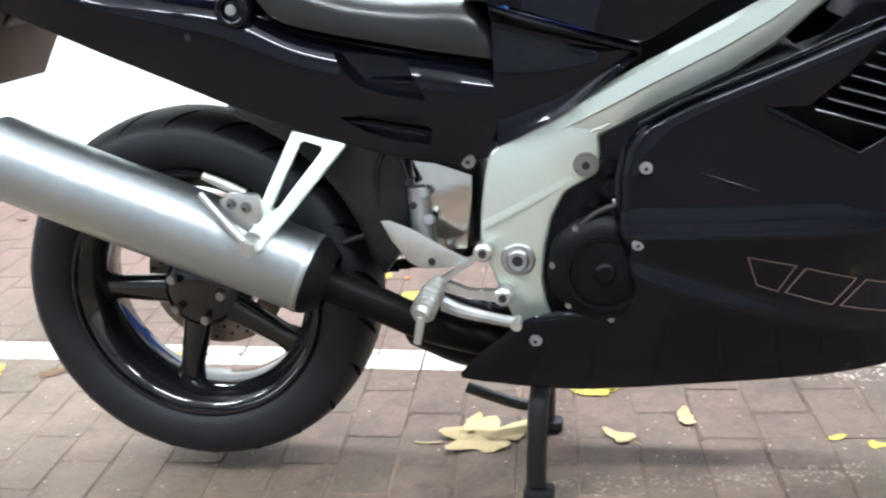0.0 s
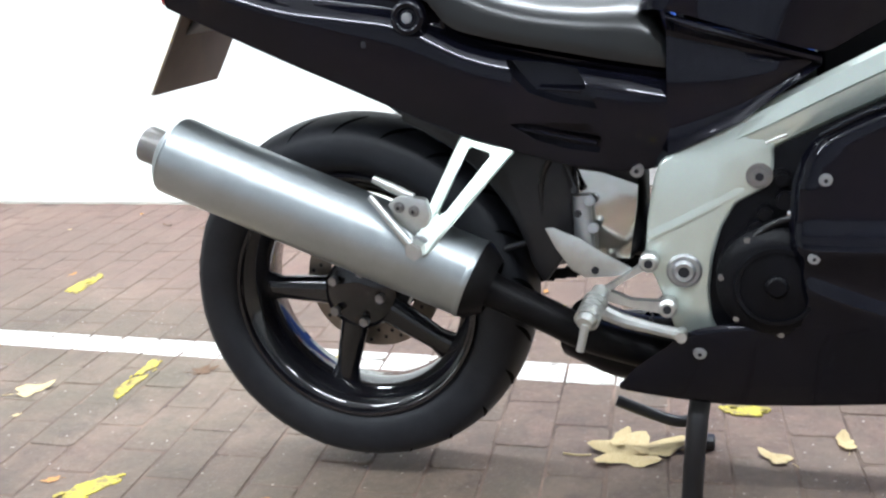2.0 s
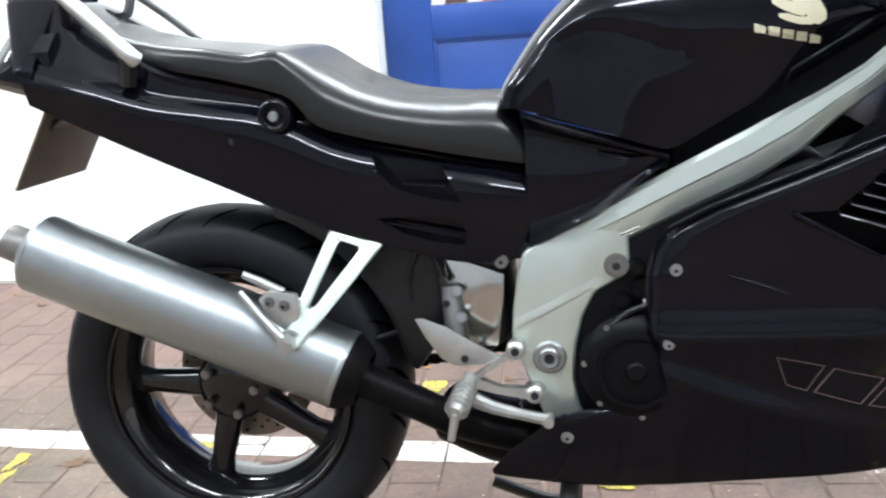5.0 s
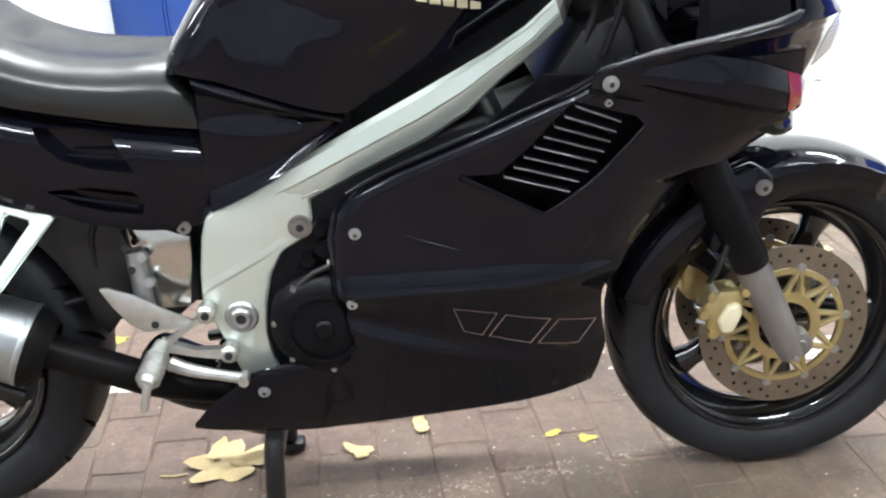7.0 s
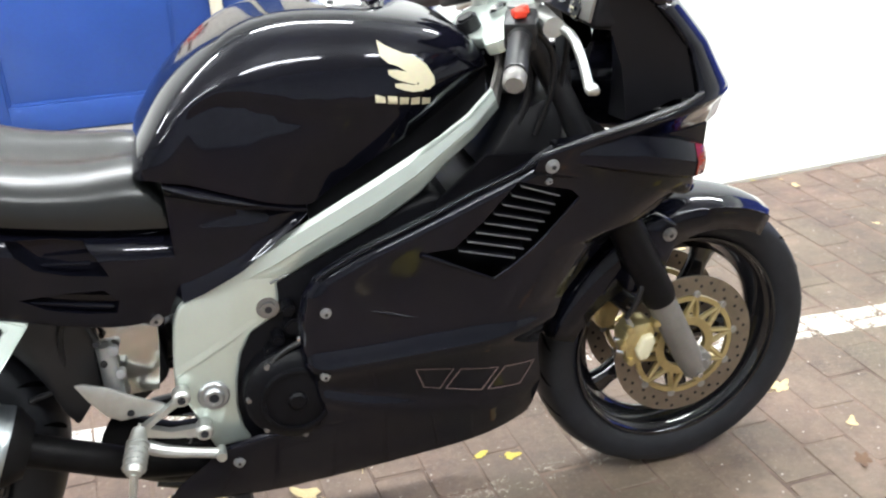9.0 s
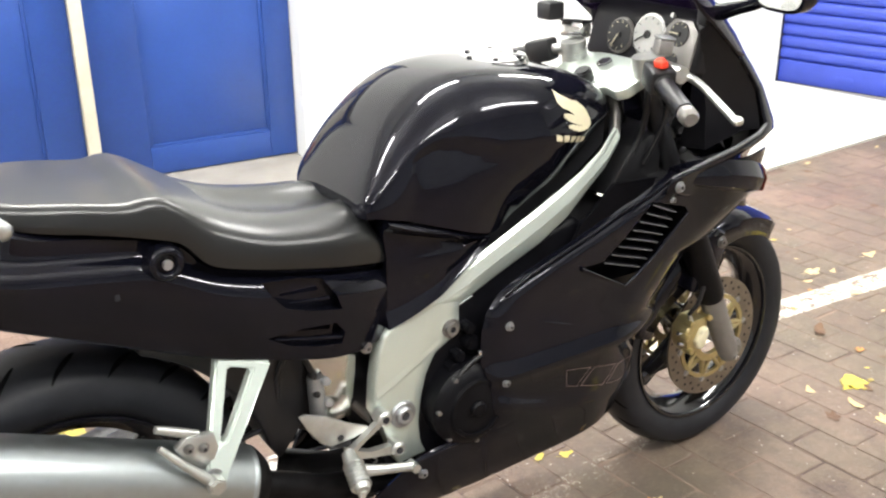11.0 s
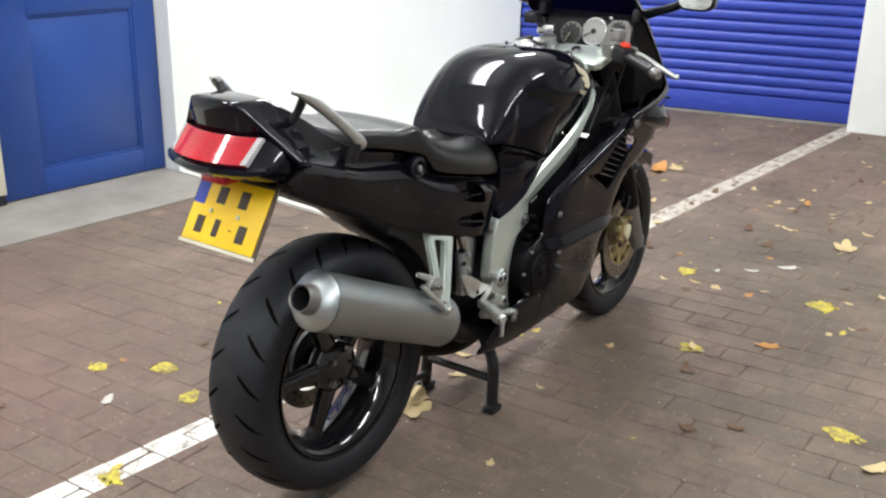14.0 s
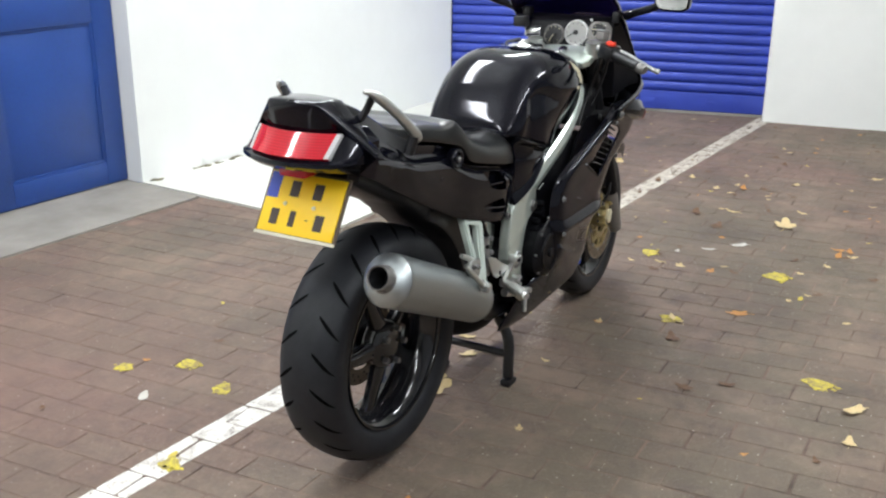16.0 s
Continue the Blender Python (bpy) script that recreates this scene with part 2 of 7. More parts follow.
M_SHUT = surface("blue_shutter_paint", (0.036, 0.066, 0.42), 0.42, vary=0.14, scale=2.5, fine=90, bump=0.05, rough_vary=0.2)
M_POST = surface("cream_wood_paint", (0.66, 0.62, 0.50), 0.5, vary=0.14, scale=5, fine=90, bump=0.15)
# near black: paints the shade in holes and gaps, and colours black parts
M_GAP = surface("dark_gap", (0.012, 0.012, 0.015), 0.9, vary=0.2)
M_STEEL = surface("galvanised_steel", (0.42, 0.43, 0.44), 0.42, 0.9, vary=0.15, scale=30, fine=200)
M_POSTER_RED = surface("poster_red", (0.55, 0.05, 0.04), 0.3, vary=0.3, scale=20)
M_POSTER_PALE = surface("poster_pale", (0.70, 0.66, 0.60), 0.3, vary=0.2, scale=25)
M_POSTER_DARK = surface("poster_dark", (0.10, 0.06, 0.05), 0.3, vary=0.3, scale=25)
M_MOSS = surface("moss_dirt", (0.17, 0.155, 0.10), 0.95, vary=0.5, scale=30, fine=200, bump=0.6, space="World")
M_TUBE = bpy.data.materials.new("lit_tube")
M_TUBE.use_nodes = True
M_TUBE.node_tree.nodes["Principled BSDF"].inputs["Emission Color"].default_value = (1.0, 0.985, 0.93, 1)
M_TUBE.node_tree.nodes["Principled BSDF"].inputs["Emission Strength"].default_value = 30.0


# ---------------------------------------------------------------- mesh helpers
def mesh_of(name, bm, mat, smooth=None):
    bmesh.ops.recalc_face_normals(bm, faces=bm.faces)
    me = bpy.data.meshes.new(name)
    bm.to_mesh(me)
    bm.free()
    for m in (mat if isinstance(mat, (list, tuple)) else [mat]):
        me.materials.append(m)
    if smooth is not None:
        me.shade_smooth()
        me.set_sharp_from_angle(angle=radians(smooth))
    return me


def part(name, bm, mat, parent=None, label="", smooth=35, category="", group="", kind=""):
    ob = new(name, mesh_of(name, bm, mat, smooth))
    ob.parent = parent
    return tagged(ob, label, category, group, kind)


def box_bm(x0, x1, y0, y1, z0, z1, bevel=0.0, seg=2, bm=None):
    fresh = bmesh.new()
    m = Matrix.Translation(((x0 + x1) / 2, (y0 + y1) / 2, (z0 + z1) / 2)) @ Matrix.Diagonal((abs(x1 - x0), abs(y1 - y0), abs(z1 - z0), 1))
    bmesh.ops.create_cube(fresh, size=1.0, matrix=m)
    if bevel:
        bmesh.ops.bevel(fresh, geom=list(fresh.edges), offset=bevel, segments=seg, affect="EDGES", profile=0.5)
    return join_bm(bm, fresh)


def join_bm(bm, fresh, m=None):
    if m is not None:
        bmesh.ops.transform(fresh, matrix=m, verts=fresh.verts)
    if bm is None:
        return fresh
    tmp = bpy.data.meshes.new("tmp")
    fresh.to_mesh(tmp)
    fresh.free()
    bm.from_mesh(tmp)
    bpy.data.meshes.remove(tmp)
    return bm


def prism_bm(pts, y0, y1, bevel=0.0, seg=2, bm=None):
    """An outline in x and z, drawn out along y."""
    fresh = bmesh.new()
    a = [fresh.verts.new((x, y0, z)) for x, z in pts]
    f = fresh.faces.new(a)
    out = bmesh.ops.extrude_face_region(fresh, geom=[f])
    bmesh.ops.translate(fresh, vec=(0, y1 - y0, 0), verts=[v for v in out["geom"] if isinstance(v, bmesh.types.BMVert)])
    bmesh.ops.recalc_face_normals(fresh, faces=fresh.faces)
    if bevel:
        bmesh.ops.bevel(fresh, geom=list(fresh.edges), offset=bevel, segments=seg, affect="EDGES", profile=0.5)
    return join_bm(bm, fresh)


def loft_bm(loops, caps=True, closed=True, bm=None):
    fresh = bmesh.new()
    rows = [[fresh.verts.new(p) for p in lp] for lp in loops]
    n = len(rows[0])
    for a, b in zip(rows, rows[1:]):
        for i in range(n if closed else n - 1):
            j = (i + 1) % n
            fresh.faces.new((a[i], a[j], b[j], b[i]))
    if caps and closed:
        fresh.faces.new(rows[0])
        fresh.faces.new(rows[-1])
    return join_bm(bm, fresh)


def tube_bm(pts, r, sides=10, bm=None, caps=True):
    """A round bar along a line of points; r may be one number or one for each point."""
    pts = [Vector(p) for p in pts]
    rs = r if isinstance(r, (list, tuple)) else [r] * len(pts)
    loops = []
    up = Vector((0.02, 0.03, 1.0))
    for i, p in enumerate(pts):
        d = (pts[min(i + 1, len(pts) - 1)] - pts[max(i - 1, 0)]).normalized()
        side = d.cross(up)
        if side.length < 1e-3:
            side = d.cross(Vector((1, 0, 0)))
        side.normalize()
        top = side.cross(d).normalized()
        loops.append([p + rs[i] * (math.cos(2 * math.pi * k / sides) * side + math.sin(2 * math.pi * k / sides) * top) for k in range(sides)])
    return loft_bm(loops, caps, True, bm)


def smooth_line(pts, n=6):
    """More points along a rounded line through the given ones."""
    p = [Vector(q) for q in pts]
    p = [2 * p[0] - p[1]] + p + [2 * p[-1] - p[-2]]
    out = []
    for i in range(1, len(p) - 2):
        for k in range(n):
            s = k / n
            out.append(0.5 * ((2 * p[i]) + (p[i + 1] - p[i - 1]) * s + (2 * p[i - 1] - 5 * p[i] + 4 * p[i + 1] - p[i + 2]) * s * s + (3 * p[i] - p[i - 1] - 3 * p[i + 1] + p[i + 2]) * s ** 3))
    return out + [p[-2]]


def lathe_bm(profile, centre, axis="y", sides=48, bm=None):
    """A turned body: (radius, along) pairs round an axis through centre."""
    loops = []
    for r, a in profile:
        lp = []
        for k in range(sides):
            c, s = r * math.cos(2 * math.pi * k / sides), r * math.sin(2 * math.pi * k / sides)
            q = {"y": (c, a, s), "x": (a, c, s), "z": (c, s, a)}[axis]
            lp.append(Vector(centre) + Vector(q))
        loops.append(lp)
    return loft_bm(loops, profile[0][0] > 0.0005 and profile[0] != profile[-1], True, bm)


def disc_bm(centre, direction, r, depth, sides=16, bevel=0.0, bm=None):
    fresh = bmesh.new()
    bmesh.ops.create_cone(fresh, cap_ends=True, segments=sides, radius1=r, radius2=r, depth=depth)
    if bevel:
        bmesh.ops.bevel(fresh, geom=[e for e in fresh.edges if abs(e.verts[0].co.z - e.verts[1].co.z) < 1e-6], offset=bevel, segments=2, affect="EDGES")
    m = Matrix.Translation(centre) @ Vector(direction).to_track_quat("Z", "Y").to_matrix().to_4x4()
    return join_bm(bm, fresh, m)


def lerp_table(table, x):
    if x <= table[0][0]:
        return table[0][1]
    for (a, va), (b, vb) in zip(table, table[1:]):
        if x <= b:
            s = (x - a) / (b - a)
            return va + (vb - va) * s
    return table[-1][1]


def ease_table(table, x):
    """Like lerp_table, with a rounded run through the given values."""
    xs = [a for a, _ in table]
    if x <= xs[0]:
        return table[0][1]
    if x >= xs[-1]:
        return table[-1][1]
    i = max(k for k in range(len(xs) - 1) if xs[k] <= x)
    p1, p2 = table[i], table[i + 1]
    p0, p3 = table[max(i - 1, 0)], table[min(i + 2, len(xs) - 1)]
    h = p2[0] - p1[0]
    m1 = (p2[1] - p0[1]) / (p2[0] - p0[0]) * h
    m2 = (p3[1] - p1[1]) / (p3[0] - p1[0]) * h
    s = (x - p1[0]) / h
    return (2 * s ** 3 - 3 * s ** 2 + 1) * p1[1] + (s ** 3 - 2 * s ** 2 + s) * m1 + (-2 * s ** 3 + 3 * s ** 2) * p2[1] + (s ** 3 - s ** 2) * m2


def wall_bm(p, q, z0, z1, thick, bm=None, bevel=0.0):
    """A straight wall from p to q in plan; its thickness lies to the left of that way."""
    d = Vector((q[0] - p[0], q[1] - p[1], 0))
    n = Vector((-d.y, d.x, 0)).normalized()
    m = Matrix.Translation((p[0], p[1], 0)) @ Matrix((( d.x / d.length, n.x, 0, 0), (d.y / d.length, n.y, 0, 0), (0, 0, 1, 0), (0, 0, 0, 1)))
    return join_bm(bm, box_bm(0, d.length, 0, thick, z0, z1, bevel), m)


# ---------------------------------------------------------------- the court
def court(u, v):
    return (u * math.cos(SKEW) - v * math.sin(SKEW), u * math.sin(SKEW) + v * math.cos(SKEW))


WALL_V, DOOR_V, DOOR_L, DOOR_R = 2.68, 2.79, -0.50, 1.545
CORNER, JAMB = (4.63, 2.535), (5.225, 0.325)

ground = bmesh.new()
bmesh.ops.create_grid(ground, x_segments=1, y_segments=1, size=60, matrix=Matrix.Translation((0, 0, -0.0017)))
part("ground", ground, M_SAND, None, "sandy joint bed of the paving reaching outward", None, "ground", kind="structure")

# white wall on both sides of the doors, and over them
b = wall_bm(court(DOOR_L, WALL_V)[::1], court(-9, WALL_V), -0.05, CEILING, -0.35)
part("wall_left", b, M_WALL, None, "white painted plaster wall beside blue doors", None, "wall", kind="structure")
b = wall_bm(CORNER, court(DOOR_R, WALL_V), -0.05, CEILING, -0.35)
part("wall_right", b, M_WALL, None, "white painted plaster wall behind the motorcycle", None, "wall", kind="structure")
b = wall_bm(court(DOOR_R, WALL_V), court(DOOR_L, WALL_V), 2.25, CEILING, -0.35)
part("wall_over_doors", b, M_WALL, None, "white painted plaster above the blue doors", None, "wall", kind="structure")
d_sh = (Vector(JAMB) - Vector(CORNER)).normalized()
n_sh = Vector((-d_sh.y, d_sh.x))                   # out of the court
b = wall_bm((CORNER[0], CORNER[1]), (JAMB[0], JAMB[1]), 2.35, CEILING, 0.3)
part("wall_over_shutter", b, M_WALL, None, "white painted plaster above the blue shutter", None, "wall", kind="structure")
q0 = Vector(JAMB) - n_sh * 0.17 + d_sh * 0.045
q1 = q0 + Vector((0.19, -1.0)).normalized() * 8
b = wall_bm(tuple(q0), tuple(q1), -0.05, CEILING, 0.5)
part("wall_east", b, M_WALL, None, "white painted plaster wall beside blue shutter", None, "wall", kind="structure")
# unseen wall added behind the camera; its grey sets the lacquer's reflections
b = box_bm(-9.3, 9, -5.3, -5.0, -0.05, CEILING)
part("wall_south", b, M_SOUTH, None, "unseen grey wall added across the court", None, "wall", kind="structure")
# unseen wall added here, white to give the mirrors a bright reflection
b = box_bm(-9.3, -9.0, -8, 4, -0.05, CEILING)
part("wall_west", b, M_WALL, None, "unseen white wall added to close the court", None, "wall", kind="structure")
# unseen roof, added so that upward faces reflect something pale
b = box_bm(-9.3, 9, -8.3, 4, CEILING, CEILING + 0.2)
part("ceiling", b, M_CEIL, None, "unseen white slab added over the court", None, "ceiling", kind="structure")

# pale aprons along the wall and the grey strip at the doors


def slab(name, corners, z, mat, label):
    bm = bmesh.new()
    lo = [bm.verts.new((x, y, -0.03)) for x, y in corners]
    hi = [bm.verts.new((x, y, z)) for x, y in corners]
    n = len(corners)
    bm.faces.new(hi)
    for i in range(n):
        bm.faces.new((lo[i], lo[(i + 1) % n], hi[(i + 1) % n], hi[i]))
    return part(name, bm, mat, None, label, None, "pavement", kind="structure")


apron = [court(1.555, 1.34), court(2.3, 1.38), (4.82, 1.50), CORNER, court(1.545, WALL_V)]
slab("apron_white", apron, 0.012, M_APRON, "pale worn concrete apron along the white wall")
slab("apron_west", [court(-9, 1.95), court(-0.52, 1.95), court(-0.51, WALL_V), court(-9, WALL_V)], 0.012, M_APRON, "pale worn concrete apron along the white wall")
slab("door_threshold", [court(-0.50, 2.25), court(1.535, 2.25), court(1.535, 2.90), court(-0.50, 2.90)], 0.010, M_CONCRETE, "grey concrete strip before the blue doors")
slab("shutter_sill", [tuple(Vector(CORNER) - n_sh * 0.02), tuple(Vector(JAMB) - n_sh * 0.02), tuple(Vector(JAMB) + n_sh * 0.25), tuple(Vector(CORNER) + n_sh * 0.25)], 0.008, M_CONCRETE, "dark dirty sill under the blue shutter")

# double doors: two leaves with raised frames and sunk panels


def door_leaf(name, u0, u1, pu0, pu1, glazed, label):
    root = tagged(new(name), label, "door", kind="structure")
    root.matrix_world = pose(0, 0, 0, 0, 0, math.degrees(SKEW))
    y = DOOR_V
    bm = box_bm(u0, pu0, y, y + 0.05, 0.015, 2.22, 0.004)
    part("stile", bm, M_BLUE, root)
    bm = box_bm(pu1, u1, y, y + 0.05, 0.015, 2.22, 0.004)
    part("stile", bm, M_BLUE, root)
    for z0, z1 in ((0.015, 0.135), (0.85, 0.995), (2.08, 2.22)):
        part("rail", box_bm(pu0, pu1, y + 0.001, y + 0.05, z0, z1, 0.003), M_BLUE, root)
    part("panel", box_bm(pu0 + 0.002, pu1 - 0.002, y + 0.014, y + 0.04, 0.137, 0.848, 0.002), M_BLUE, root)
    for a0, a1, z0, z1 in ((pu0, pu0 + 0.012, 0.135, 0.85), (pu1 - 0.012, pu1, 0.135, 0.85), (pu0 + 0.012, pu1 - 0.012, 0.838, 0.85), (pu0 + 0.012, pu1 - 0.012, 0.135, 0.147)):
        part("beading", box_bm(a0, a1, y + 0.007, y + 0.016, z0, z1, 0.002), M_BLUE, root)
    pane = part("pane", box_bm(pu0 + 0.002, pu1 - 0.002, y + 0.018, y + 0.028, 0.997, 2.078), M_POSTER_PALE, root, "window pane backed by faded posters")
    if glazed:
        rnd = random.Random(4)
        for k in range(16):
            c = pu0 + 0.05 + (pu1 - pu0 - 0.1) * rnd.random()
            z = 1.0 + 0.30 * rnd.random()
            w, h, a = 0.03 + 0.09 * rnd.random(), 0.012 + 0.03 * rnd.random(), rnd.uniform(-0.7, 0.5)
            pts = [(-w, -h), (w, -h * 0.6), (w * 0.8, h), (-w * 0.7, h * 0.8)]
            pts = [(min(pu1 - 0.01, max(pu0 + 0.01, c + px * math.cos(a) - pz * math.sin(a))), max(1.0, z + px * math.sin(a) + pz * math.cos(a))) for px, pz in pts]
            part("printed_patch", prism_bm(pts, y + 0.0165 - k * 0.0002, y + 0.019), (M_POSTER_RED, M_POSTER_DARK, M_POSTER_RED, M_STEEL)[k % 4], pane)
    return root


door_leaf("door_1", DOOR_L + 0.005, 0.600, -0.28, 0.44, True, "blue painted wooden door with sunken lower panel")
door_leaf("door_2", 0.655, DOOR_R - 0.004, 0.865, 1.415, True, "blue painted wooden door with sunken lower panel")
post = box_bm(0.602, 0.653, DOOR_V - 0.035, DOOR_V + 0.05, 0.06, 2.24, 0.004)
post_ob = part("door_post", post, M_POST, None, "cream painted wooden cover strip between blue doors", 35, "door post", kind="structure")
post_ob.matrix_world = pose(0, 0, 0, 0, 0, math.degrees(SKEW))
foot = box_bm(0.608, 0.647, DOOR_V - 0.03, DOOR_V + 0.04, 0.01, 0.06, 0.003)
foot_ob = part("door_post_foot", foot, M_GAP, None, "black iron foot under the cover strip", 35, "door post", kind="structure")
foot_ob.matrix_world = pose(0, 0, 0, 0, 0, math.degrees(SKEW))
# added dark sheet that keeps the slits round the leaves black
back = wall_bm(court(DOOR_R, DOOR_V + 0.06), court(DOOR_L, DOOR_V + 0.06), 0, 2.25, -0.1)
part("door_backing", back, M_GAP, None, "unseen dark backing added behind the blue doors", None, "wall", kind="structure")

# roller shutter of curved slats
shutter = tagged(new("roller_shutter"), "blue steel roller shutter with ribbed slats", "shutter", kind="structure")
ang = math.degrees(math.atan2(d_sh.y, d_sh.x))
shutter.matrix_world = Matrix.Translation((CORNER[0] + n_sh.x * 0.03, CORNER[1] + n_sh.y * 0.03, 0)) @ pose(0, 0, 0, 0, 0, ang)
SHUT_W = (Vector(JAMB) - Vector(CORNER)).length
PITCH = 0.0695
slat_profile = [(0.016, 0.0), (0.004, 0.006), (-0.004, 0.020), (-0.006, 0.036), (-0.003, 0.052), (0.005, 0.062), (0.016, 0.0675), (0.020, 0.0675), (0.020, 0.0)]
slat = loft_bm([[(x, y, z) for y, z in slat_profile] for x in (0.0, SHUT_W)], True, True)
slat_me = mesh_of("slat", slat, M_SHUT, 50)
for k in range(32):
    o = new("slat", slat_me)
    o.parent, o.location = shutter, (0, 0, 0.145 + PITCH * k)
bar = box_bm(0, SHUT_W, -0.006, 0.022, 0.012, 0.142, 0.004)
bottom_bar = part("bottom_bar", bar, M_SHUT, shutter, "flat blue bottom rail")
for k, (x, w) in enumerate(((0.35, 0.10), (1.05, 0.07), (1.45, 0.08), (1.90, 0.06))):
    part("scrape", box_bm(x, x + w, -0.0075, -0.004, 0.045 + 0.02 * (k % 2), 0.085, 0.002), M_GAP if k == 1 else M_SHUT, bottom_bar)
lock = box_bm(1.030, 1.160, -0.022, -0.004, 0.932, 0.984, 0.006)
lock_ob = part("lock_plate", lock, M_POSTER_DARK, shutter, "worn dark steel lock plate")
part("keyhole", disc_bm((1.095, -0.024, 0.958), (0, 1, 0), 0.013, 0.006), M_GAP, lock_ob)
part("seal", box_bm(0, SHUT_W, -0.002, 0.018, 0.0085, 0.0125), M_GAP, shutter, "black rubber seal")
# added dark sheet that closes the opening behind the slats
back = wall_bm(tuple(Vector(CORNER) + n_sh * 0.09), tuple(Vector(JAMB) + n_sh * 0.09), 0, 2.4, 0.1)
part("shutter_backing", back, M_GAP, None, "unseen dark backing added behind the shutter", None, "wall", kind="structure")
b = wall_bm(tuple(Vector(JAMB) - n_sh * 0.16), tuple(Vector(JAMB) + n_sh * 0.25), -0.02, 2.35, -0.06)
part("shutter_jamb", b, M_WALL, None, "white plastered reveal beside the shutter", None, "wall", kind="structure")


def tube_fixture():
    root = tagged(new("tube_lamp"), "unseen white fluorescent tube fitting hung below the ceiling", "lamp", "ceiling tube lamps")
    part("housing", box_bm(-0.76, 0.76, -0.03, 0.03, 0.075, 0.14, 0.01), M_WALL, root)
    for x in (-0.5, 0.5):
        part("hanger_rod", tube_bm([(x, 0, 0.13), (x, 0, 0.94)], 0.004, 6), M_STEEL, root)
    for y in (-0.045, 0.045):
        part("tube", tube_bm([(-0.71, y, 0.045), (0.71, y, 0.045)], 0.013, 8), M_TUBE, root)
    for x in (-0.74, 0.74):
        part("end_cap", box_bm(x - 0.02, x + 0.02, -0.085, 0.085, 0.02, 0.075, 0.005), M_WALL, root)
    return root


first_tube = tube_fixture()
first_tube.matrix_world = pose(TUBES[0][0], TUBES[0][1], LAMP_Z, 0, 0, -2)
for tx, ty in TUBES[1:]:
    copy_thing(first_tube, pose(tx, ty, LAMP_Z, 0, 0, -2))

# dirt and moss gathered at the foot of the white wall
moss_rnd = random.Random(5)
moss = None
for k in range(30):
    s = 0.30 * moss_rnd.random() ** 0.8
    p = Vector(court(1.60, WALL_V - 0.012)).lerp(Vector((4.58, 2.535)), s)
    fresh = bmesh.new()
    bmesh.ops.create_icosphere(fresh, subdivisions=1, radius=1.0)
    for v in fresh.verts:
        v.co *= moss_rnd.uniform(0.7, 1.2)
    r = moss_rnd.uniform(0.006, 0.017)
    moss = join_bm(moss, fresh, Matrix.Translation((p.x, p.y - moss_rnd.uniform(0.0, 0.03), 0.013)) @ Matrix.Diagonal((r * moss_rnd.uniform(1, 2.6), r, r * 0.45, 1)))
part("moss_line", moss, M_MOSS, None, "dark moss and dirt along the wall foot", 60, "moss", kind="stuff")

# ---------------------------------------------------------------- motorcycle materials
M_BLACK = surface("black_lacquer", (0.0034, 0.0036, 0.0066), 0.07, vary=0.2, scale=6, fine=120, coat=0.04, rough_vary=0.05)
M_BLACK.node_tree.nodes["Principled BSDF"].inputs["Specular IOR Level"].default_value = 0.29
M_BLACK.node_tree.nodes["Principled BSDF"].inputs["Specular Tint"].default_value = (0.94, 0.93, 1.0, 1)
M_SATIN = surface("satin_black_plastic", (0.0095, 0.0095, 0.011), 0.42, vary=0.25, scale=18, fine=300, bump=0.12)
M_GREYPLASTIC = surface("grey_dash_plastic", (0.0075, 0.0072, 0.009), 0.42, vary=0.15, scale=20, fine=300, bump=0.15)
M_GREYPLASTIC.node_tree.nodes["Principled BSDF"].inputs["Specular IOR Level"].default_value = 0.25
M_SEAT = surface("black_seat_vinyl", (0.0066, 0.0074, 0.0076), 0.30, vary=0.12, scale=10, fine=420, bump=0.04, rough_vary=0.06)
M_SEAT.node_tree.nodes["Principled BSDF"].inputs["Specular IOR Level"].default_value = 0.6
M_FRAME = surface("silver_frame_paint", (0.66, 0.735, 0.675), 0.28, 0.64, vary=0.03, scale=8, fine=300, coat=0.3, rough_vary=0.02)
M_ALU = surface("cast_aluminium", (0.60, 0.61, 0.59), 0.36, 0.88, vary=0.12, scale=30, fine=350, bump=0.12)
M_CAN = brushed_material("brushed_silencer", (0.45, 0.49, 0.50), 0.40, (90, 90, 90))
M_CHROME = surface("chrome", (0.72, 0.72, 0.72), 0.14, 1.0, vary=0.05)
M_ENGINE = surface("black_engine_paint", (0.0034, 0.0034, 0.0048), 0.42, vary=0.3, scale=25, fine=200, bump=0.2)
M_ENGINE.node_tree.nodes["Principled BSDF"].inputs["Specular IOR Level"].default_value = 0.14
M_SHIELD = surface("polished_shield", (0.62, 0.61, 0.58), 0.16, 1.0, vary=0.1, scale=12, fine=40, bump=0.05)
M_PIPE = surface("sooty_pipe", (0.007, 0.0065, 0.007), 0.42, 0.1, vary=0.4, scale=18, fine=160, bump=0.15)
M_PIPE.node_tree.nodes["Principled BSDF"].inputs["Specular IOR Level"].default_value = 0.10
M_BOLT = surface("zinc_bolt", (0.30, 0.30, 0.30), 0.34, 0.9, vary=0.15, scale=40, fine=300)
# paler than the lacquer: highlights on black edges put into the colour
M_GLINT = surface("edge_glint", (0.14, 0.14, 0.15), 0.32, 0.6, vary=0.2, scale=40, fine=300)
M_TYRE = tyre_material()
# near black that paints the shade inside the tread grooves
M_TREAD_SHADE = surface("tread_shade", (0.0025, 0.0025, 0.003), 0.9, vary=0.2)
